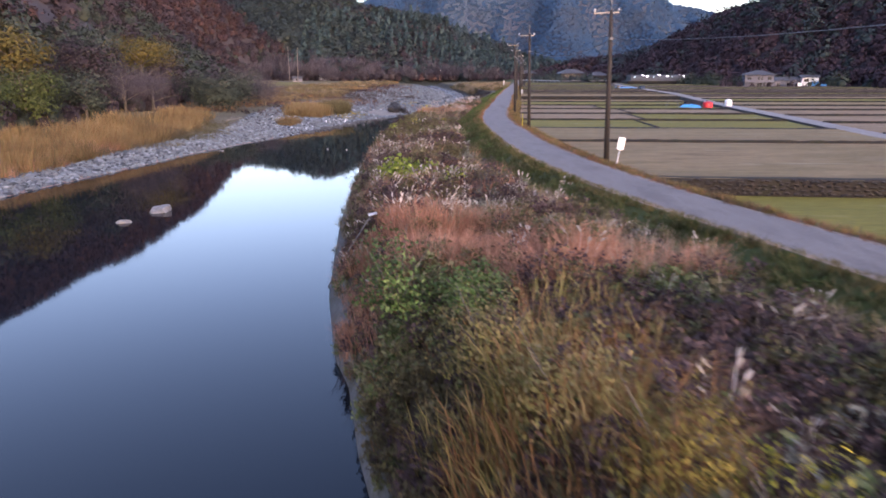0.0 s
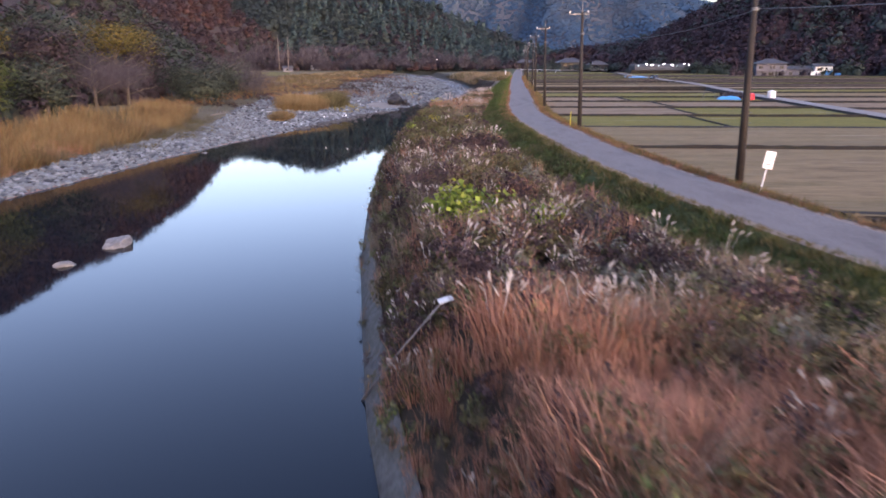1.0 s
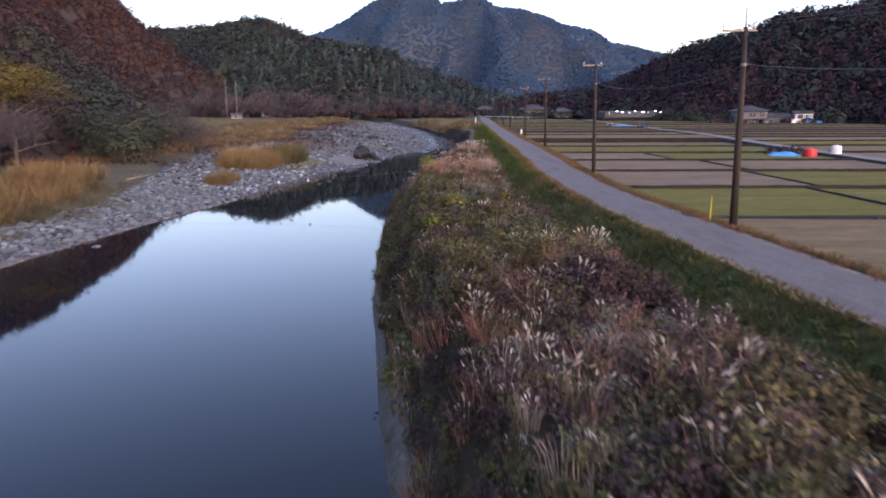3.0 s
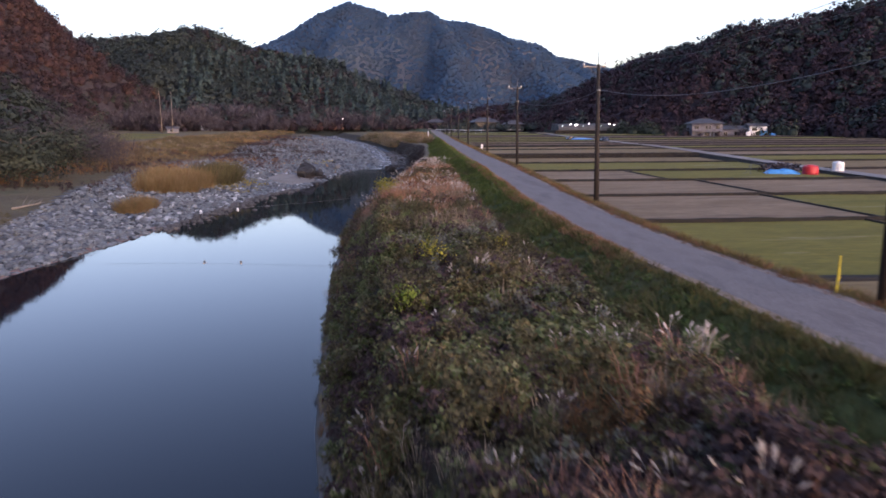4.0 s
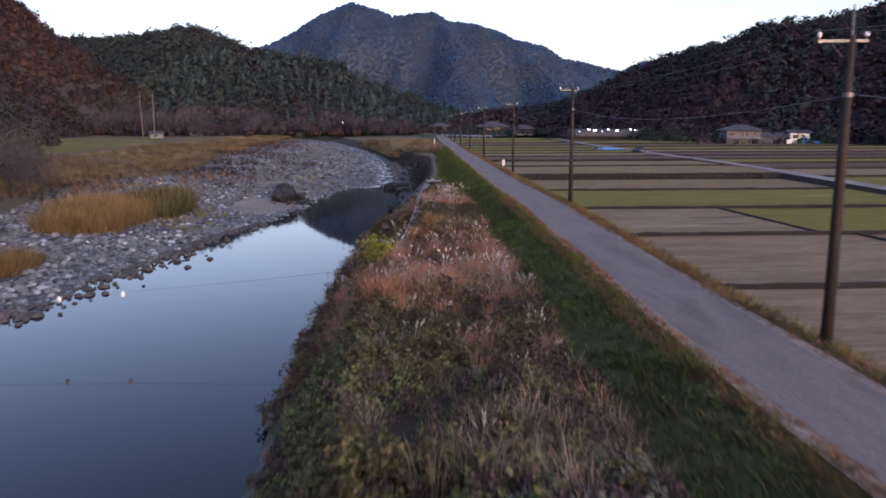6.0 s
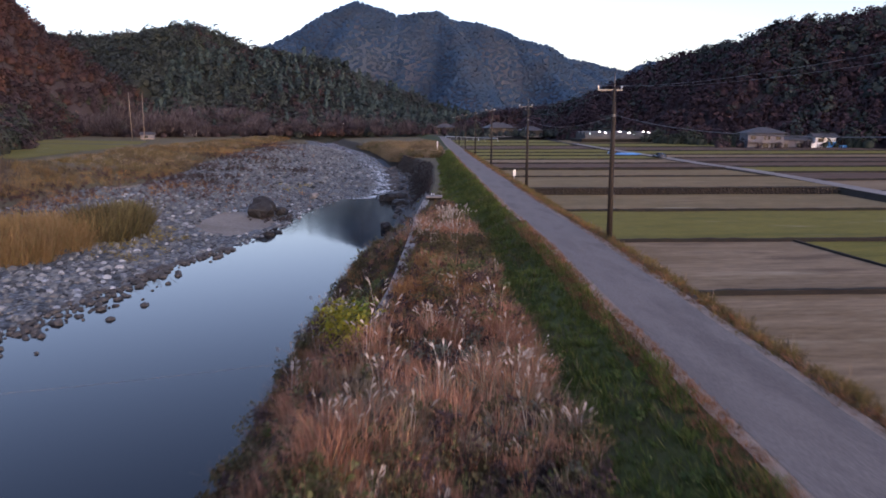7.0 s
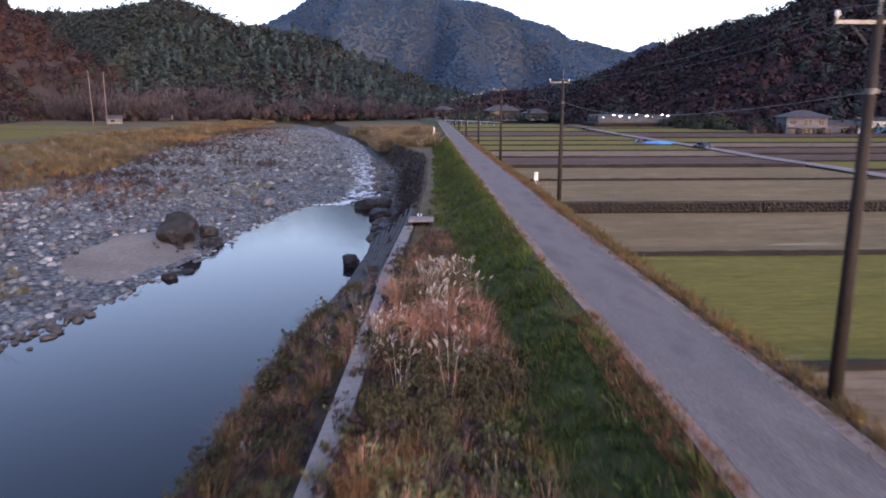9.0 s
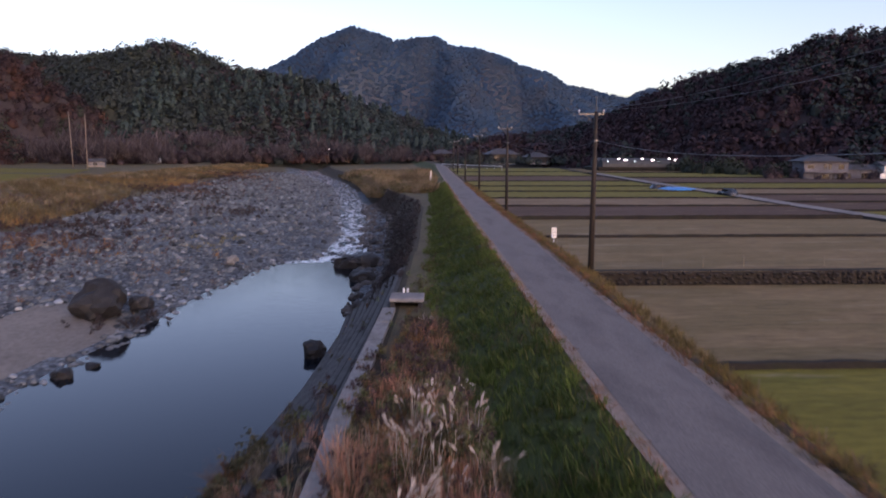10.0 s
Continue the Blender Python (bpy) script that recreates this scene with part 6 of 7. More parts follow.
patch("island_olive", -31, 155, 2.8, 6, 520, FARGRASS, F_OLIVE, 1.4, 3.0, "tall olive reeds on the gravel bar")
# brush on the steep bank above the culvert
n = 1300
y = rs.uniform(166, 262, n)
u = rs.uniform(0.38, 1.0, n)
x = shore_r(y) + (wall_x(y) - shore_r(y)) * u
# brush this dark also stands for the shaded wall behind thin vines
V, F = scatter(WEED_FAR, np.stack([x, y, bank_z(x, y) - 0.08], 1), rs.uniform(0.3, 0.65, n), rs, 0.25)
stuff("wall_brush", V, F, F_BRUSH, "dark dry brush on the steep bank, the wall's shade in its colour", "grass")
# right bank above the rapids
n = 3200
y = rs.uniform(252, 365, n)
lo = np.where(y > 262, shore_r(y) + 1.0, wall_x(y))
x = lo + (smooth_y(foot_x, y) + 1.0 - lo) * rs.uniform(0, 1.0, n)
ok = ~((np.abs(y - 266 - 0.4 * (x - 8)) < 2.6) & (x > 3))
x, y = x[ok], y[ok]
k = wobble(x, y, 5.0, 61) * 0.8 + rs.uniform(-0.6, 0.6, len(x))
hgt = rs.uniform(0.7, 1.5, len(x)) * (1.15 + 0.75 * wobble(x, y, 4.0, 62))
for name, a, b, tem, mat, label in (("upper_bank_reeds", -9, -0.5, FARGRASS, F_DULL, "tall golden reeds on the bank above the rapids"), ("upper_bank_grass", -0.5, -0.15, FARGRASS, F_GOLD, "russet grass on the bank above the rapids"),
                                    ("upper_bank_straw", -0.15, 0.3, FARGRASS, F_STRAW, "pale straw on the bank above the rapids"), ("upper_bank_weeds", 0.3, 9, WEED_FAR, F_OLIVE, "olive weeds on the bank above the rapids")):
    sel = (k >= a) & (k < b)
    V, F = scatter(tem, np.stack([x[sel], y[sel], np.maximum(bank_z(x[sel], y[sel]), -2.5) - 0.1], 1), np.clip(hgt[sel], 0.5, 2.4), rs, 0.15)
    stuff(name, V, F, mat, label, "reeds")
# reeds and grass on the slope of the far embankment, low scrub at its foot
n = 8500
y = rs.uniform(172, 560, n)
k = rs.uniform(0, 1, n)
d = (39 + 23 * k + 3.0 * wobble(k * 0, y, 12, 63)) * crest_d(y) / 60
x = shore_l(y) - d
tone = wobble(x, y, 9.0, 64) + 0.5 * (k - 0.5) + rs.uniform(-0.45, 0.45, n)
hgt = (0.55 + 0.7 * rs.uniform(0, 1, n)) * (1 + 0.5 * wobble(x, y, 5.0, 65))
for name, a, b, mat, label in (("slope_reeds", -9, -0.35, F_REED, "orange reeds on the far embankment"), ("slope_straw", -0.35, -0.1, F_DULL, "straw-coloured grass on the far embankment"), ("slope_olive_grass", -0.1, 0.3, F_OLIVE, "olive grass on the far embankment"),
                               ("slope_pale_reeds", 0.3, 0.62, F_STRAW, "pale reeds on the far embankment"), ("slope_ochre_grass", 0.62, 9, F_VERGE, "yellowing grass on the far embankment")):
    sel = (tone >= a) & (tone < b)
    V, F = scatter(FARGRASS, np.stack([x[sel], y[sel], left_z(d[sel], y[sel]) - 0.1], 1), np.clip(hgt[sel], 0.3, 1.8), rs, 0.15)
    stuff(name, V, F, mat, label, "reeds")
n = 5200
y = rs.uniform(128, 400, n)
d = np.clip(rs.normal(36, 8.5, n), 14, 52) * crest_d(y) / 60
x = shore_l(y) - d
ok = wobble(x, y, 6.0, 66) + rs.uniform(-0.5, 0.5, n) > -0.1
x, y, d = x[ok], y[ok], d[ok]
tone = wobble(x, y, 8.0, 67) + rs.uniform(-0.4, 0.4, len(x))
for name, a, b, tem, mat, label in (("scrub_dark", -9, -0.15, WEED_FAR, F_BRUSH, "dark leafless scrub at the embankment's foot"), ("scrub_brown", -0.15, 0.35, WEED_FAR, F_DARKRED, "withered brown scrub on the gravel bar"), ("scrub_russet", 0.35, 9, FARGRASS, F_ORANGE, "russet grass tufts on the gravel bar")):
    sel = (tone >= a) & (tone < b)
    V, F = scatter(tem, np.stack([x[sel], y[sel], ground_left(x[sel], y[sel]) - 0.08], 1), rs.uniform(0.35, 1.15, sel.sum()), rs, 0.2)
    stuff(name, V, F, mat, label, "scrub")


def tree(x, y, z, h, r, mat, label, n=1600, leaf=0.28, seed=1, trunk=0.22, bark=None, bare=False, low=0.3):
    q = np.random.RandomState(seed)
    t = thing("tree", (x, y, z), label, "tree", "trees across the river")
    lean = Vector((q.uniform(-0.6, 0.6), q.uniform(-0.6, 0.6), 0))
    part("trunk", tube([(0, 0, -0.3), lean * 0.3 + Vector((0, 0, h * 0.3)), lean + Vector((0, 0, h * 0.75))], [trunk * 1.25, trunk, trunk * 0.35], 9), bark or M_BARK, t, smooth=True)
    tips = []
    for k in range(9):
        a = 2.4 * k + q.uniform(-0.3, 0.3)
        s = Vector((0, 0, h * (0.22 + 0.055 * k))) + lean * (0.3 + 0.05 * k)
        e = s + Vector((math.cos(a) * r * q.uniform(0.55, 0.85), math.sin(a) * r * q.uniform(0.55, 0.85), h * q.uniform(0.1, 0.28)))
        part("limb", tube([s, s.lerp(e, 0.5) + Vector((0, 0, 0.2)), e], [trunk * 0.45, trunk * 0.28, trunk * 0.08], 6), bark or M_BARK, t)
        tips.append(e)
    p = lumpy(q, n, 1.0, 16, 0.8, 0.3 if bare else 0.5)
    p[:, :2] *= r
    p[:, 2] = h * low + p[:, 2] * h * (1 - low) / 1.75
    if bare:
        k = len(p)
        d = rand_unit(q, k)
        d[:, 2] = np.abs(d[:, 2]) + 0.5
        sd = rand_unit(q, k) * 0.02
        L = q.uniform(0.4, 1.1, k)[:, None]
        V = np.stack([p - sd, p + sd, p + d * L + sd * 0.3, p + d * L - sd * 0.3], 1).reshape(-1, 3)
        F = np.arange(k)[:, None] * 4 + np.array([0, 1, 2, 3])
    else:
        V, F, N = crown(q, n, 1.0, 26, 0.8, leaf / r, 0.5, False)
        V = V * np.array([r, r, h * (1 - low) / 1.75]) + np.array([0, 0, h * low])
        soften(link_mesh("crown", V, F, mat, t), N)
        return t
    link_mesh("crown", V, F, mat, t)
    return t


def edge_bushes(name, n, mat, label, seed):
    q = np.random.RandomState(seed)
    y = q.uniform(20, 215, n)
    x = wood_x(y) - 1 - q.uniform(0, 9, n)
    N = []
    V, F = scatter(BROAD_FINE, np.stack([x, y, ground_left(x, y) - 0.3], 1), q.uniform(1.2, 2.7, n), q, 0.05, normals=N)
    soften(stuff(name, V, F, mat, label, "bushes"), np.concatenate(N))


edge_bushes("wood_edge_evergreens", 90, F_OAK, "dark evergreen undergrowth at the edge of the wood", 201)
edge_bushes("wood_edge_bushes", 90, F_BROWN, "brown undergrowth at the edge of the wood", 202)


def left_tree(x, y, h, r, mat, label, **kw):
    return tree(x, y, float(ground_left(np.array([x]), np.array([y]))[0]) - 0.1, h, r, mat, label, **kw)


left_tree(-64.5, 131, 16.5, 9.2, F_GOLDLEAF, "spreading tree with ochre yellow autumn leaves", n=4200, seed=3, leaf=0.27, trunk=0.34, low=0.45)
left_tree(-58, 121, 9.0, 6.2, F_TWIG, "bare grey bushy tree at the wood's edge", n=4200, seed=4, bare=True, low=0.06)
left_tree(-56.5, 108, 9.0, 5.8, F_TWIG, "bare grey bushy tree at the wood's edge", n=4200, seed=5, bare=True, low=0.08)
left_tree(-61, 118, 8.5, 6.0, F_BROWN, "brown bushy tree at the wood's edge", n=2600, seed=21, leaf=0.22, low=0.0)
left_tree(-60, 148, 9.5, 6.2, F_OAK, "dense dark evergreen tree at the wood's edge", n=4600, seed=6, leaf=0.24, low=0.02)
left_tree(-59, 174, 9.5, 6.4, F_TWIG, "bare reddish-grey bush beside the green field", n=4600, seed=18, bare=True, low=0.0)
left_tree(-50.5, 166, 8.5, 5.6, F_TWIG, "bare reddish-grey bush at the edge of the gravel bar", n=4200, seed=22, bare=True, low=0.0)
left_tree(-53.5, 153, 9.5, 6.2, F_OAK, "dense dark evergreen bush near the gravel bar", n=4200, seed=23, leaf=0.24, low=0.0)
left_tree(-52.5, 140, 8.5, 5.8, F_OAK, "dense dark evergreen bush near the gravel bar", n=3800, seed=24, leaf=0.24, low=0.0)
left_tree(-62, 163, 9.0, 6.0, F_BROWN, "brown bushy tree at the wood's edge", n=3000, seed=7, leaf=0.22, low=0.02)
left_tree(-56, 95, 8.5, 5.8, F_OAK, "dark evergreen bushy tree at the wood's edge", n=3400, seed=8, leaf=0.22, low=0.0)
left_tree(-57, 83, 9.0, 6.0, F_BAMBOO, "dense green bamboo thicket across the river", n=4200, seed=9, leaf=0.2, low=0.0)
left_tree(-57, 71, 9.5, 6.2, F_BAMBOO, "dense green bamboo thicket across the river", n=4200, seed=10, leaf=0.2, low=0.0)
left_tree(-61, 104, 13.5, 6.2, F_BROWN, "tree with dull brown autumn leaves", n=3200, seed=11, leaf=0.24, low=0.25)
left_tree(-65, 112, 15.5, 6.5, F_OAK, "tall dark evergreen tree behind the bushes", n=3200, seed=12, low=0.2)
left_tree(-63, 90, 14.0, 6.5, F_GOLDLEAF, "tall tree with olive yellow leaves", n=3000, seed=13, low=0.3)
left_tree(-68, 144, 13.5, 6.2, F_BROWN, "brown half-bare tree behind the bushes", n=3000, seed=14, leaf=0.22, low=0.2)
left_tree(-72, 156, 13, 6.2, F_GOLDLEAF, "tree with dull yellow leaves on the wooded bank", n=2600, seed=15, low=0.3)
left_tree(-58, 58, 10, 6.5, F_OAK, "dark evergreen tree across the river", n=2600, seed=16, low=0.0)
left_tree(-58, 46, 11, 6.5, F_BROWN, "brown autumn tree across the river", n=2400, seed=17, low=0.0)
left_tree(-62, 186, 9.5, 6.4, F_OAK, "dark evergreen bush beside the green field", n=2600, seed=19, low=0.0)
left_tree(-66, 198, 9.5, 6.2, F_BROWN, "brown bush beside the green field", n=2400, seed=20, leaf=0.22, low=0.0)


# ---- dry stone walls between the field terraces ----
def stone_wall(x0, x1, y, lo, hi):
    w = thing("stone_wall", (0, 0, 0), "low dark dry stone wall holding up a field terrace", "stone wall", "terrace walls", "structure")
    a, b = y + SKEW * (x0 - 12), y + SKEW * (x1 - 12)
    n = int((x1 - x0) / 1.5)
    vs, q = [], []
    for i in range(n + 1):
        x, yy = x0 + (x1 - x0) * i / n, a + (b - a) * i / n
        for o, z in ((-0.02, lo - 0.5), (0.12, hi - 0.02), (0.75, hi + 0.05), (1.1, hi - 0.4)):
            vs.append((x, yy + o, z + random.uniform(-0.02, 0.02)))
    q = [(i * 4 + j, i * 4 + 4 + j, i * 4 + 5 + j, i * 4 + 1 + j) for i in range(n) for j in range(3)]
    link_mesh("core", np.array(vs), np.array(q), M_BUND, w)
    k = 0
    rows_n = max(2, int((hi - lo + 0.15) / 0.24))
    far = []
    for r in range(rows_n):
        z = lo + (hi - lo) * (r + 0.5) / rows_n
        z0 = z
        x = x0 + random.uniform(0, 0.3)
        while x < x1:
            s = random.uniform(0.16, 0.5)
            z = z0 + random.uniform(-0.07, 0.07)
            p = (x, a + (b - a) * (x - x0) / (x1 - x0) + 0.03 + 0.1 * (r + 0.5) / rows_n, z)
            sc = (s * 0.62, 0.16, (hi - lo) / rows_n * random.uniform(0.5, 0.8))
            if x - x0 < 16 and k < 260:
                ob = new("stone", shared[k % 6])
                ob.parent = w
                ob.location, ob.scale, ob.rotation_euler = p, sc, (0, random.uniform(-0.2, 0.2), 0)
                k += 1
            else:
                far.append((p, sc))
            x += s * 1.12
    if far:
        V, F = SMALL[0]
        VV = np.concatenate([V * np.array([s[0], s[1], s[2] / 0.6]) + np.array(p) for p, s in far])
        FF = np.concatenate([F + i * len(V) for i in range(len(far))])
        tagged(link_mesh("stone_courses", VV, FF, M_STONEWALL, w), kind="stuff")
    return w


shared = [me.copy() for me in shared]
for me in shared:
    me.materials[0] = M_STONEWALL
for x0, x1, y, lo, hi in STEP_WALLS:
    stone_wall(x0, x1, y, lo, hi)


# ---- signs, stakes and posts ----
def sign(x, y, z, lean, h, w, bh, label, turn=0.0):
    s = thing("sign", (x, y, z), label, "sign", turn=turn)
    s.rotation_euler = (0, radians(lean), radians(turn))
    part("post", tube([(0, 0, -0.2), (0, 0, h)], [0.03, 0.03], 8), M_WHITE, s)
    part("board", boxed((-w / 2, -0.045, h - bh), (w / 2, -0.02, h), 0.008), M_WHITE, s, "white painted board")
    for k in range(3):
        part("lettering", boxed((-w * 0.3, -0.05, h - bh * (0.25 + 0.25 * k) - 0.02), (w * 0.3, -0.0455, h - bh * (0.25 + 0.25 * k) + 0.02)), M_STEEL, s)
    return s


sign(11.75, 35.6, -0.25, 9, 1.85, 0.42, 0.75, "leaning white sign board beside a utility pole")
sign(14.7, 175.4, -0.2, 0, 1.35, 0.4, 0.8, "small white sign on a post beside the road")


def stake(x, y, z, h, r, mat, label, group="stakes along the fields"):
    s = thing("stake", (x, y, z), label, "stake", group)
    s.rotation_euler = (random.uniform(-0.05, 0.05), random.uniform(-0.05, 0.05), 0)
    part("rod", tube([(0, 0, -0.2), (0, 0, h * 0.5), (0, 0, h)], [r, r, r * 0.8], 6), mat, s)
    return s


stake(7.85, 65.2, -0.1, 1.35, 0.035, M_YELLOW, "yellow marker stake at the edge of the field", "marker stakes")
stake(13.9, 283, 0.1, 2.1, 0.19, M_WHITE, "white concrete marker post at the path's end", "marker stakes")
for yy in np.arange(96, 178, 3.4):
    xx = float(edge_r(yy)) + 0.35 + random.uniform(-0.1, 0.2)
    stake(xx, float(yy) + random.uniform(-0.6, 0.6), field_z(yy) - 0.05, random.uniform(0.75, 1.05), 0.016, M_TIMBER, "thin weathered stake at the edge of the field")
for sx in np.arange(13.5, 32, 2.6):
    stake(sx, 164.6 + SKEW * (sx - 12), -0.1, 0.7, 0.014, M_TIMBER, "thin weathered stake at the edge of the field")

# white gauge pipe down the wall
pipe = thing("gauge_pipe", (0, 0, 0), "white pipe with an end plate lying down the river wall", "pipe")
part("tube", tube([(-1.55, 22.9, -0.75), (-2.8, 23.9, -2.6), (-4.15, 25.1, -4.85)], [0.03, 0.03, 0.03], 10), M_LANE, pipe, smooth=True)
part("end_plate", boxed((-0.2, -0.11, -0.025), (0.2, 0.11, 0.025), 0.01, pose(-1.45, 22.85, -0.66, 10, -10, 20)), M_WHITE, pipe, "white rectangular plate")

# ---- clutter at the farm lane ----
def drum(x, y, z, r, h, mat, label):
    d = thing("tank", (x, y, z), label, "tank")
    part("body", tube([(0, 0, -0.03), (0, 0, 0.05), (0, 0, h * 0.5), (0, 0, h - 0.12), (0, 0, h)], [r * 0.95, r, r * 1.03, r, r * 0.85], 20), mat, d, smooth=False)
    part("lid", tube([(0, 0, h), (0, 0, h + 0.06), (0, 0, h + 0.09)], [r * 0.5, r * 0.5, r * 0.42], 16), mat, d)
    for k in (0.33, 0.66):
        part("rib", tube([(0, 0, h * k - 0.03), (0, 0, h * k + 0.03)], [r * 1.06, r * 1.06], 20), mat, d)
    return d


drum(44.6, 120.3, -0.95, 0.85, 1.15, M_RED, "round red plastic water tank at the field's edge")
drum(48.3, 120.6, -0.95, 0.62, 1.5, M_WHITE, "upright white plastic tank beside the red one")
tarp = thing("tarpaulin", (42.0, 121.8, -0.95), "crumpled blue tarpaulin over a low heap", "tarpaulin", turn=-20)


def heap(rx, ry, h, mat, parent, seed, n=18):
    """A draped, creased mound."""
    vs, q = [], []
    for i in range(n + 1):
        for j in range(n + 1):
            u, v = -1 + 2 * i / n, -1 + 2 * j / n
            k = max(abs(u), abs(v))
            zz = h * (1 - k ** 4) * (0.8 + 0.35 * noise.noise(Vector((u * 2.5, v * 2.5, seed)))) + 0.05 * noise.noise(Vector((u * 9, v * 9, seed)))
            vs.append((u * rx, v * ry, max(zz, -0.04) if k < 1 else -0.06))
    q = [(i * (n + 1) + j, (i + 1) * (n + 1) + j, (i + 1) * (n + 1) + j + 1, i * (n + 1) + j + 1) for i in range(n) for j in range(n)]
    return link_mesh("cover", np.array(vs), np.array(q), mat, parent)


heap(2.0, 1.0, 0.75, M_BLUE, tarp, 3)
tarp2 = thing("tarpaulin", (56.6, 244.5, -0.1), "bright blue tarpaulin spread beside the farm lane", "tarpaulin", turn=15)
heap(2.6, 3.0, 0.5, M_BLUE, tarp2, 5)
rack = thing("drying_rack", (38.7, 121.6, -0.85), "low metal pipe frame standing on the field", "frame")
for px, py in ((-0.9, -0.4), (-0.9, 0.4), (0.9, -0.4), (0.9, 0.4)):
    part("leg", tube([(px * 1.25, py * 1.5, -0.05), (px * 0.85, 0, 1.25)], [0.025, 0.025], 6), M_STEEL, rack)
part("rail", tube([(-0.8, 0, 1.24), (0.8, 0, 1.24)], [0.025, 0.025], 6), M_STEEL, rack)
brush = thing("brushwood_heap", (44.5, 125.5, -0.95), "heap of dry brown brushwood beside the tanks", "brushwood")
q = np.random.RandomState(9)
p = lumpy(q, 700, 1.0, 8, 0.6)
p[:, 0] *= 4.5
p[:, 1] *= 2.2
V, F = flakes(q, p * np.array([1, 1, 0.8]), 0.22)
tagged(link_mesh("twigs", V, F, F_TWIG, brush), kind="stuff")


def car(x, y, z, turn, mat, label):
    c = thing("car", (x, y, z), label, "car", turn=turn)
    bm = bmesh.new()
    prof = [(-1.7, 0.35), (-1.72, 0.75), (-1.5, 0.95), (-1.1, 1.45), (0.35, 1.48), (0.95, 0.98), (1.65, 0.85), (1.72, 0.4)]
    ring = [[bm.verts.new((px * (1 if abs(s) < 1 else 1), s * (0.72 if pz < 0.98 else 0.6), pz)) for px, pz in prof] for s in (-1, 1)]
    for i in range(len(prof)):
        j = (i + 1) % len(prof)
        bm.faces.new([ring[0][i], ring[0][j], ring[1][j], ring[1][i]])
    bm.faces.new(ring[0][::-1])
    bm.faces.new(ring[1])
    bmesh.ops.recalc_face_normals(bm, faces=bm.faces[:])
    bmesh.ops.bevel(bm, geom=bm.edges[:], offset=0.05, segments=2, affect="EDGES")
    part("body", bm, mat, c, smooth=True)
    for s in (-1, 1):
        part("side_window", boxed((-0.95, s * 0.675 - 0.012, 1.0), (0.45, s * 0.675 + 0.012, 1.36), 0.01), M_GLASS, c)
        for wx in (-1.1, 1.1):
            part("wheel", tube([(wx, s * 0.6, 0.3), (wx, s * 0.76, 0.3)], [0.3, 0.3], 16), M_RUBBER, c)
    part("windscreen", boxed((-0.02, -0.55, -0.3), (0.02, 0.55, 0.3), 0.005, pose(0.68, 0, 1.24, 0, -50, 0)), M_GLASS, c)
    return c


car(54.2, 247.5, -0.75, 10, M_CAR, "small dark car parked beside the farm lane")
car(57.6, 228.5, -0.45, 100, M_CAR, "small dark van parked on the farm lane")


# ---- houses ----
def window(parent, x0, x1, y, z0, z1, lit=False):
    w = part("window", boxed((x0 - 0.06, y - 0.05, z0 - 0.06), (x1 + 0.06, y + 0.02, z1 + 0.06), 0.01), M_STEEL, parent)
    part("pane", boxed((x0, y - 0.075, z0), (x1, y - 0.052, z1), 0.004), M_LITWIN if lit else M_GLASS, w)
    part("mullion", boxed(((x0 + x1) / 2 - 0.03, y - 0.085, z0), ((x0 + x1) / 2 + 0.03, y - 0.0765, z1)), M_STEEL, w)
    part("sill", boxed((x0 - 0.1, y - 0.14, z0 - 0.12), (x1 + 0.1, y - 0.055, z0 - 0.065)), M_STEEL, w)
    return w


def hip_roof(parent, x0, x1, y0, y1, z, h, over, mat, gable=False):
    bm = bmesh.new()
    a, b, c, d = x0 - over, x1 + over, y0 - over, y1 + over
    ins = 0.0 if gable else (d - c) / 2
    lo = [bm.verts.new(v) for v in ((a, c, z), (b, c, z), (b, d, z), (a, d, z))]
    up = [bm.verts.new(v) for v in ((a, c, z + 0.14), (b, c, z + 0.14), (b, d, z + 0.14), (a, d, z + 0.14))]
    r = [bm.verts.new(v) for v in ((a + ins, (c + d) / 2, z + h), (b - ins, (c + d) / 2, z + h))]
    bm.faces.new(lo[::-1])
    for i in range(4):
        bm.faces.new([lo[i], lo[(i + 1) % 4], up[(i + 1) % 4], up[i]])
    bm.faces.new([up[0], up[1], r[1], r[0]])
    bm.faces.new([up[1], up[2], r[1]])
    bm.faces.new([up[2], up[3], r[0], r[1]])
    bm.faces.new([up[3], up[0], r[0]])
    roof = part("roof", bm, mat, parent)
    rl = (b - a) - 2 * ins
    part("ridge_tiles", tube([(a + ins, (c + d) / 2, z + h), (b - ins + 0.01, (c + d) / 2, z + h)], [0.12, 0.12], 8), mat, roof)
    return roof


def house(x, y, z, turn, w, d, h, mat, roofmat, label, wins, storey2=None, gable=False, roof_h=1.6, over=0.7):
    b = thing("house", (x, y, z), label, "house", "houses by the hill", turn=turn)
    part("wall", boxed((-w / 2, -d / 2, -0.4), (w / 2, d / 2, h), 0.02), mat, b)
    part("plinth", boxed((-w / 2 - 0.04, -d / 2 - 0.04, -0.4), (w / 2 + 0.04, d / 2 + 0.04, 0.35)), M_CONCRETE, b)
    hip_roof(b, -w / 2, w / 2, -d / 2, d / 2, h, roof_h, over, roofmat, gable)
    for x0, x1, z0, z1, *lit in wins:
        window(b, x0, x1, -d / 2, z0, z1, bool(lit))
    return b


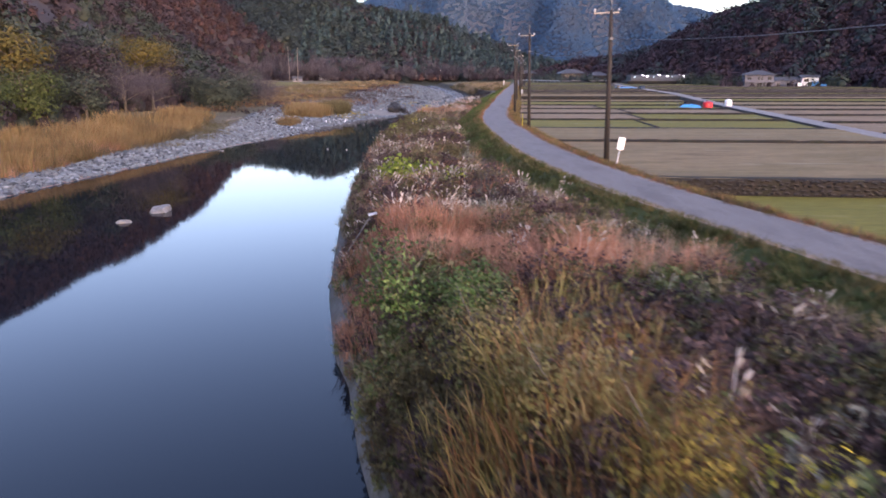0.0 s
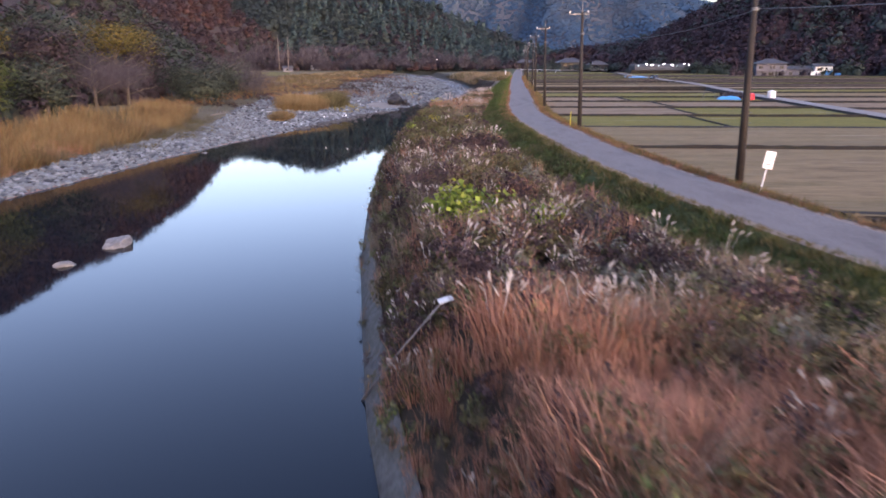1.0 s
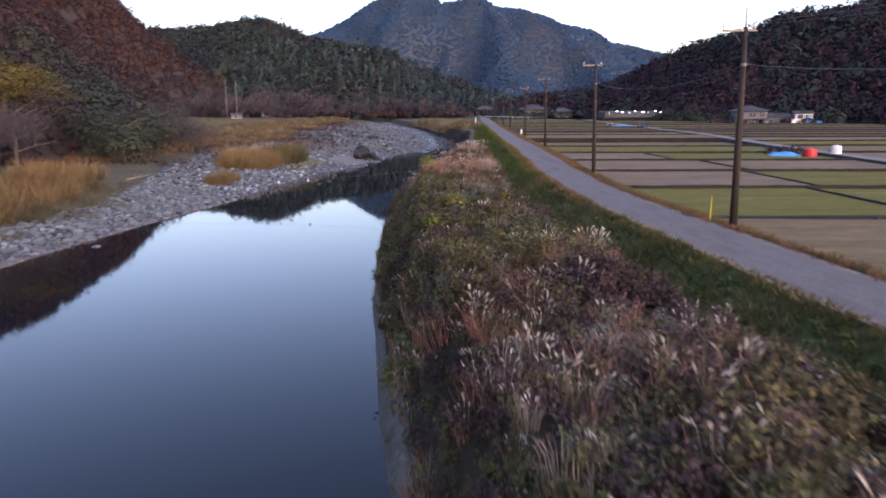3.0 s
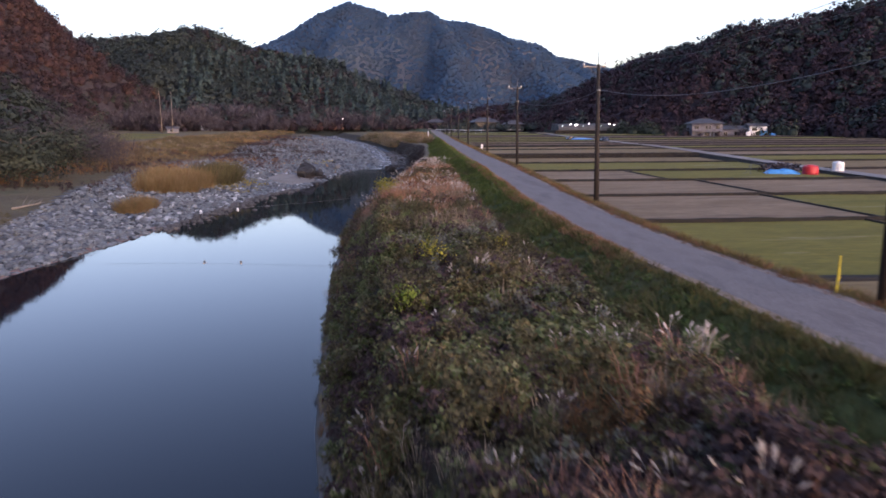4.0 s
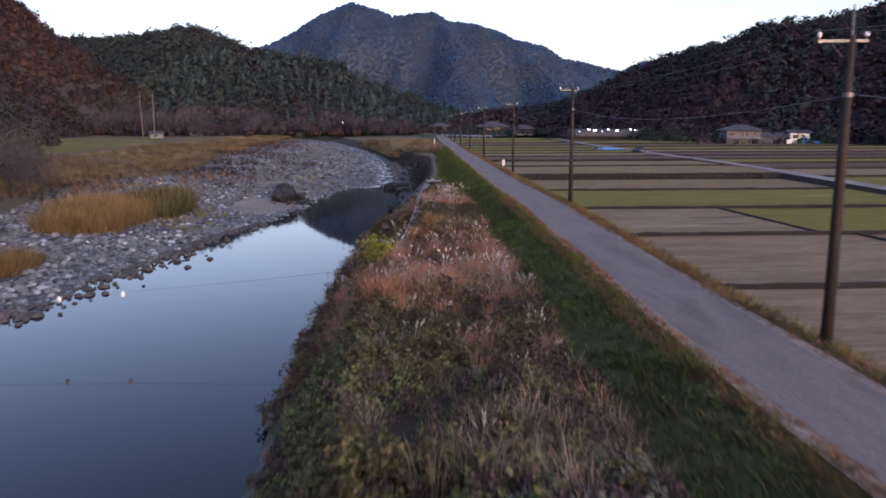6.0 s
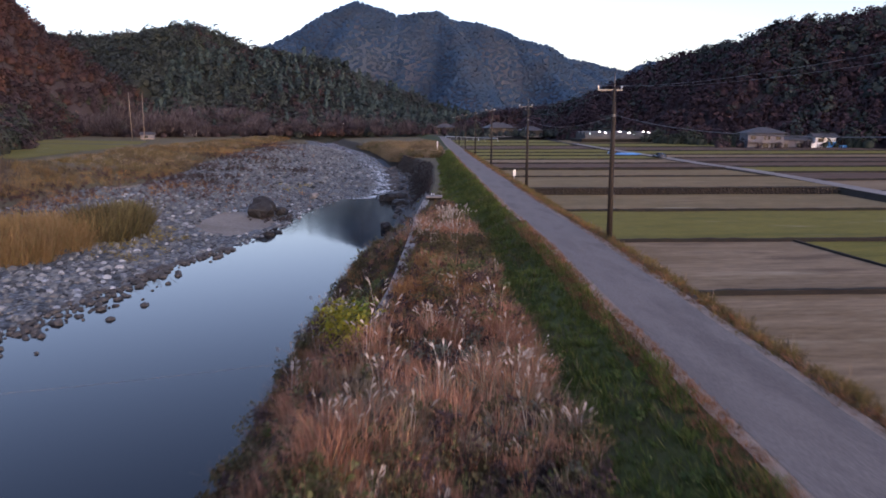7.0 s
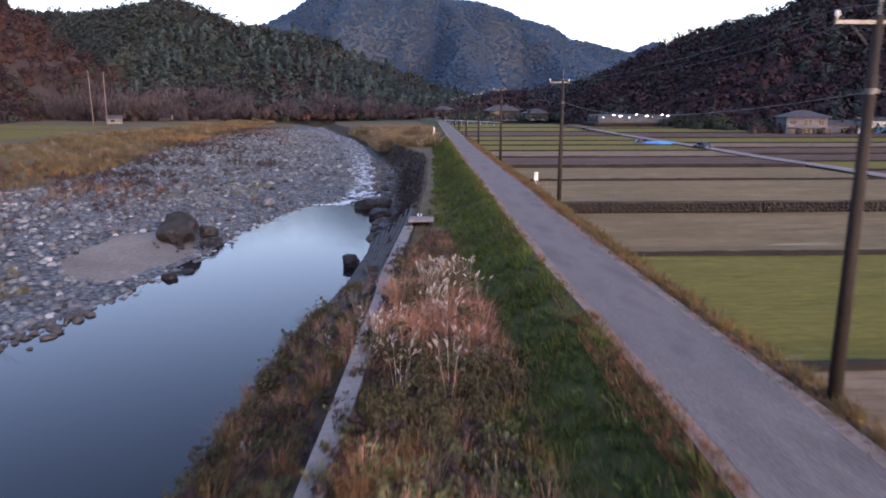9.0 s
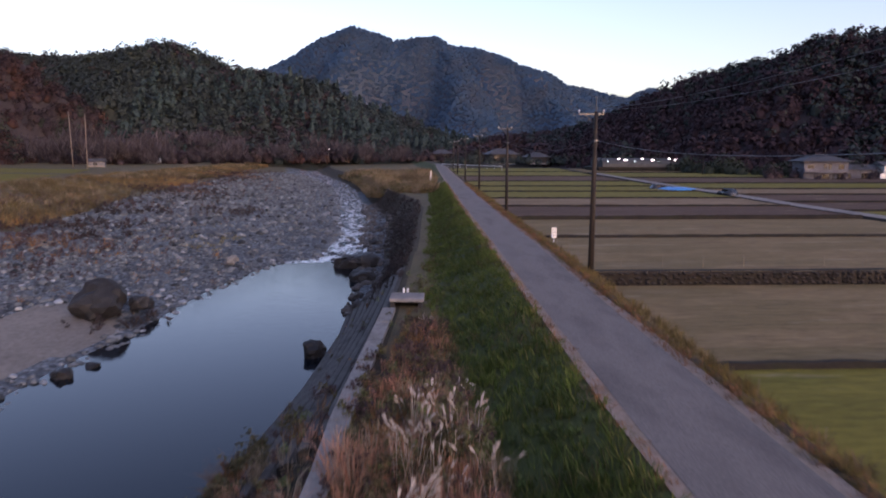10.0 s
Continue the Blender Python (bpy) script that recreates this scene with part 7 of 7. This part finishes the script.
h1 = house(124.5, 303, -1.4, -12, 11.5, 8.5, 5.4, M_PLASTER, M_TILE, "two-storey cream plastered farmhouse with a grey hipped roof",
           [(-0.6, 0.1, 3.4, 4.7), (0.6, 1.3, 3.4, 4.7), (3.2, 4.6, 3.4, 4.6), (-0.8, 1.0, 0.7, 2.0), (3.0, 4.6, 0.6, 2.1), (-4.8, -3.2, 3.3, 4.5), (1.7, 2.3, 0.2, 2.1)], roof_h=2.0, over=0.9)
part("balcony", boxed((-5.9, -5.3, 2.6), (-2.6, -4.26, 3.5), 0.03), M_PLASTER, h1)
part("porch_roof", boxed((-5.9, -5.4, 2.3), (5.8, -4.26, 2.42), 0.03), M_TILE, h1)
part("antenna_mast", tube([(1.2, 0, 6.5), (1.2, 0, 9.6)], [0.04, 0.03], 6), M_STEEL, h1)
house(137, 306, -1.4, -12, 9.5, 7, 3.0, M_PLASTER, M_TILE, "low farm outbuilding with a dark tiled roof", [(-3.4, -2.2, 0.8, 2.0), (0.6, 2.4, 0.3, 2.2)], gable=True, roof_h=1.5)
h3 = house(146, 303, -1.4, -12, 6.5, 6, 4.3, M_WHITE, M_TILE, "white garage with blue sheeting in front", [(-2.4, -0.6, 2.6, 3.7)], gable=True, roof_h=1.1)
part("sheeting", boxed((0.6, -3.25, 0.0), (3.4, -3.06, 2.6), 0.02), M_BLUE, h3, "hanging blue plastic sheet")
part("sheeting", boxed((4.2, -4.5, -0.2), (7.5, -2.5, 1.6), 0.15), M_BLUE, h3, "blue plastic sheet over stacked goods")
part("notice_board", boxed((-5.2, -5.2, 0.3), (-3.4, -5.05, 2.2), 0.02), M_WHITE, h3, "white board")
house(66, 472, 0.0, 8, 15, 9, 4.6, M_PLASTER_DARK, M_TILE, "two-storey farmhouse with dark tiled roof among trees", [(-5, -3, 2.8, 4.0), (0, 2.0, 2.8, 4.0), (3.5, 4.2, 0.8, 1.6, 1)], roof_h=3.0, over=1.2)
house(84, 470, 0.0, 8, 11, 8, 3.2, M_PLASTER_DARK, M_TILE, "low tiled farm building beside the farmhouse", [(-4, -2.5, 0.8, 2.2), (0, 1.5, 0.8, 2.2)], roof_h=2.6, over=1.0)
house(40, 520, 0.5, 5, 12, 8, 4.0, M_PLASTER_DARK, M_TILE, "grey farmhouse far up the road", [(-4, -2.5, 1.8, 3.2), (1, 2.5, 1.8, 3.2)], roof_h=2.5, over=1.0)
# raised to fit the camera's view; the earth block below is added to carry it
gh = thing("greenhouse", (99, 368, 0.9), "long low greenhouse with bright lights inside", "greenhouse", turn=-4)
for k in range(3):
    bm = tube([(-15, k * 6.2, 0), (15, k * 6.2, 0)], [3.0, 3.0], 16)
    bmesh.ops.scale(bm, vec=(1, 1, 1.0), verts=bm.verts[:])
    part("tunnel", bm, M_TUNNEL, gh, "grey plastic-covered tunnel")
part("terrace", boxed((-17, -4.5, -3.2), (17, 17, 0.02), 0.3), M_BUND, gh, "added dark earth block under the raised greenhouse")
for k in range(9):
    lx, lz = -13.5 + k * 3.1 + 0.7 * (k % 2), 1.9 + 0.45 * ((k * 5) % 3)
    part("lamp", boxed((lx, -3.25, lz), (lx + 0.5 + 0.35 * (k % 3), -3.05, lz + 0.28), 0.03), M_LAMP if k % 3 else M_LITWIN, gh, "bright lamp panel")
shed = house(-96.5, 376, float(behind_z(-96.5, 376)) + 0.2, 14, 5.2, 3.6, 1.6, M_PLASTER, M_TILE, "small pale shed with a dark roof on the embankment", [(-1.0, 0.2, 0.5, 1.2)], gable=True, roof_h=1.1, over=0.35)
house(-93, 428, float(behind_z(-93, 428)) + 0.4, 10, 6, 4.5, 2.6, M_WHITE, M_TILE, "small pale hut below the cedar hill", [(-1.2, 0.2, 0.8, 1.8)], gable=True, roof_h=1.2, over=0.4)


def tall_post(x, y, z, h, lean, label, mat=None, r=0.13):
    p = thing("bare_pole", (x, y, z), label, "pole", "bare poles far off")
    p.rotation_euler = (0, lean, 0)
    part("shaft", tube([(0, 0, -0.5), (0, 0, h * 0.5), (0, 0, h)], [r * 1.2, r, r * 0.75], 8), mat or M_BARK_PALE, p, smooth=True)
    part("crosspiece", tube([(-0.5, 0, h - 0.6), (0.5, 0, h - 0.6)], [0.04, 0.04], 6), M_STEEL, p)
    return p


tall_post(-89.5, 350, float(behind_z(-89.5, 350)), 17.5, 0.02, "tall pale bare trunk-like pole on the embankment", r=0.16)
tall_post(-93.8, 350, float(behind_z(-93.8, 350)), 18.0, -0.01, "tall pale bare trunk-like pole on the embankment", r=0.16)
tall_post(145.5, 292, -1.5, 9.0, 0.03, "pale utility pole near the farmhouse", M_POLE)
tall_post(104, 330, -1.0, 8.5, 0.0, "pale utility pole at the foot of the hill", M_POLE)
tall_post(107, 360, -1.0, 9.0, 0.0, "pale utility pole beside the greenhouse", M_POLE)
for k in range(7):
    tall_post(-70 + 14 * k, 455 + 4 * k, 0.0, 7.0 + (k % 3), 0.0, "pale utility pole along the far road", M_POLE, 0.1)

lamp = thing("street_lamp", (-22, 470, 0.5), "lit street lamp on the far road", "street lamp")
part("post", tube([(0, 0, -0.5), (0, 0, 6.6)], [0.09, 0.06], 8), M_STEEL, lamp)
part("arm", tube([(0, 0, 6.55), (0.5, -0.7, 6.75)], [0.045, 0.04], 6), M_STEEL, lamp)
part("lamp_head", boxed((0.35, -1.0, 6.64), (0.65, -0.6, 6.8), 0.03), M_LAMP, lamp, "glowing lamp head")

tower = thing("water_tower", (-101, 584, 54.0), "pale round water tower on the wooded crest", "water tower")
part("tank", tube([(0, 0, -2), (0, 0, 9.2), (0, 0, 9.5)], [1.9, 1.9, 1.6], 20), M_PLASTER, tower)
part("ladder", boxed((1.85, -0.25, 0), (1.98, 0.25, 9.0), 0.02), M_STEEL, tower)

# bleached driftwood on the gravel bar
def driftwood(x, y, L, turn, seed):
    q = np.random.RandomState(seed)
    z = float(ground_left(np.array([x]), np.array([y]))[0])
    d = thing("driftwood", (x, y, z + 0.15), "bleached driftwood branch lying on the river stones", "driftwood", "driftwood on the gravel bar", turn=turn)
    part("stem", tube([(-L / 2, 0, 0), (-L * 0.1, 0.12 * L, 0.12), (L * 0.2, 0.08 * L, 0.25), (L / 2, -0.05 * L, 0.45)], [0.13, 0.1, 0.07, 0.03], 8), M_BARK_PALE, d, smooth=True)
    for k in range(4):
        a = -L * 0.15 + k * L * 0.15
        part("branch", tube([(a, 0.1 * L, 0.12), (a + 0.3, 0.1 * L + q.uniform(-0.6, 0.6), 0.5), (a + 0.7, 0.1 * L + q.uniform(-1, 1), q.uniform(0.6, 1.3))], [0.05, 0.035, 0.012], 6), M_BARK_PALE, d)
    return d


driftwood(-42, 192, 5.0, 20, 1)
driftwood(-33, 196, 3.6, 70, 2)
driftwood(-47, 176, 4.2, -15, 3)
driftwood(-41.5, 118, 3.0, 40, 4)

# white guard rail where the road leaves the bank
rail = thing("guard_rail", (0, 0, 0), "long white guard rail beside the road", "guard rail")
pts = [(29.5 + 1.9 * k, 412 - 5.0 * k, 0.55) for k in range(10)]
for px, py, pz in pts:
    part("post", tube([(px, py, pz - 0.7), (px, py, pz + 0.75)], [0.07, 0.07], 8), M_WHITE, rail)
part("beam", tube([(px, py - 0.1, pz + 0.55) for px, py, pz in pts], [0.16] * 10, 6), M_WHITE, rail)


# ---- bushes at the foot of the hills and along the far embankment ----
def belt(name, pts, n, r0, r1, tem, mat, label, wide=4.0):
    q = np.random.RandomState(len(label) + n)
    t = q.uniform(0, len(pts) - 1, n)
    i = np.minimum(t.astype(int), len(pts) - 2)
    P = np.array(pts, float)
    p = P[i] + (P[i + 1] - P[i]) * (t - i)[:, None]
    p[:, :2] += q.normal(0, wide, (n, 2))
    s = q.uniform(r0, r1, n)
    N = [] if len(tem[0]) == 3 else None
    V, F = scatter(tem, p, s, q, 0.05, normals=N)
    ob = stuff(name, V, F, mat, label, "bushes")
    if N:
        soften(ob, np.concatenate(N))


BARE = []
for _ in range(4):
    q = np.random.RandomState(120 + _)
    p = lumpy(q, 260, 1.0, 9, 0.9, 0.2)
    d = rand_unit(q, 260)
    d[:, 2] = np.abs(d[:, 2]) + 0.7
    sd = rand_unit(q, 260) * 0.035
    L = q.uniform(0.2, 0.5, 260)[:, None]
    BARE.append((np.stack([p - sd, p + sd, p + d * L + sd * 0.4, p + d * L - sd * 0.4], 1).reshape(-1, 3), np.arange(260)[:, None] * 4 + np.array([0, 1, 2, 3])))
def behind_row(pts):
    return [(px, py, float(behind_z(px, py)) - 0.2) for px, py in pts]


belt("bare_trees", behind_row([(-178, 430), (-140, 412), (-112, 396), (-92, 420), (-74, 448), (-52, 470), (-20, 492), (15, 505)]), 130, 1.6, 6.2, BARE, F_TWIG, "row of bare grey cherry trees below the cedar hill", 11)
belt("far_bare_trees", behind_row([(-185, 455), (-140, 450), (-105, 450), (-80, 478), (-30, 510)]), 70, 3.0, 8.5, BARE, F_TWIG, "taller bare grey trees at the foot of the hill", 9)
belt("foot_bushes", [(-118, 395, 0), (-95, 430, 0), (-50, 470, 0), (10, 500, 0), (50, 520, 0)], 110, 2.2, 4.5, BROAD, F_BROWN, "brown bushes below the cedar hill", 5)
belt("red_bushes", [(-40, 462, 0), (-20, 470, 0)], 7, 2.0, 3.2, BROAD, F_RUST, "dark red maples below the cedar hill", 2)
belt("hill_foot_bushes", [(175, 285, -1.5), (128, 318, -1.5), (112, 350, -1.2), (104, 420, -1), (96, 470, -0.5), (60, 500, 0), (30, 540, 0)], 150, 1.6, 3.8, BROAD, F_OAK, "dark bushes at the foot of the hill", 4)
belt("garden_trees", [(112, 305, -1.4), (117, 300, -1.4), (130, 298, -1.4), (150, 300, -1.4)], 16, 1.1, 2.6, BROAD_FINE, F_BROWN, "brown garden bushes round the farmhouse", 2.5)
belt("village_hedge", [(36, 462, 0), (60, 456, 0), (80, 455, 0), (102, 452, -0.3)], 46, 1.2, 3.0, BROAD, F_DEEP, "dark hedge and shrubs round the far houses", 2.5)
belt("village_trees", [(40, 560, 0), (70, 520, 0), (100, 500, 0), (120, 480, 0)], 70, 3.0, 6.5, BROAD, F_BROWN_SHADE, "brown trees among the far houses", 8)
belt("village_red_trees", [(60, 600, 2), (95, 560, 2)], 16, 4.0, 7.0, BROAD, F_RUST, "rust-red trees behind the far houses", 8)
strip("embankment_field", np.arange(226, 350, 4.0), lambda y: 0 * y - 152, lambda y: shore_l(y) - crest_d(y) - np.interp(y, [226, 300, 349], [9, 9, 22]), lambda X, Y: behind_z(X, Y) + 0.12, M_FIELD_GREEN, "mown green field on the far embankment", "field", 6)
strip("embankment_path", np.arange(300, 520, 5.0), lambda y: shore_l(y) - crest_d(y) - 5.0, lambda y: shore_l(y) - crest_d(y) - 2.4, lambda X, Y: behind_z(X, Y) + 0.1, M_DUST, "pale path along the far embankment's top", "path", 2)

# dusty shoulders of the road
for name, side in (("road_shoulder_west", -1), ("road_shoulder_east", 1)):
    inner = lambda y, s=side: smooth_y(road_c, y) + s * (HALF - 0.12 + 0.1 * wobble(y * 0, y, 2.5, 5 + s))
    outer = lambda y, s=side: smooth_y(road_c, y) + s * (HALF + 0.42 + (np.interp(y, [60, 85, 120, 132], [0.0, 0.08, 0.08, 0.0]) if s < 0 else 0) + 0.12 * wobble(y * 0, y, 3.5, 8 + s))
    strip(name, np.arange(-8, 400, 2.0), inner if side > 0 else outer, outer if side > 0 else inner, lambda X, Y: road_z(Y) + 0.012, M_DUST, "pale dusty shoulder along the asphalt road", "road", 2)
# pale path from the road down to the river
PX, PY = np.meshgrid(np.linspace(3.0, 16.5, 18), np.linspace(-1.7, 1.7, 6))
PW = 266 + 0.4 * (PX - 8) + PY
PZ = bank_z(PX, PW) + 0.1
PZ = np.where(np.abs(PY) > 1.6, PZ - 0.3, PZ)
q = np.array([[i * 18 + j, i * 18 + j + 1, (i + 1) * 18 + j + 1, (i + 1) * 18 + j] for i in range(5) for j in range(17)])
tagged(link_mesh("path", np.stack([PX, PW, PZ], -1).reshape(-1, 3), q, M_DUST, smooth=True), "pale dirt path leaving the road above the rapids", "path", kind="structure")
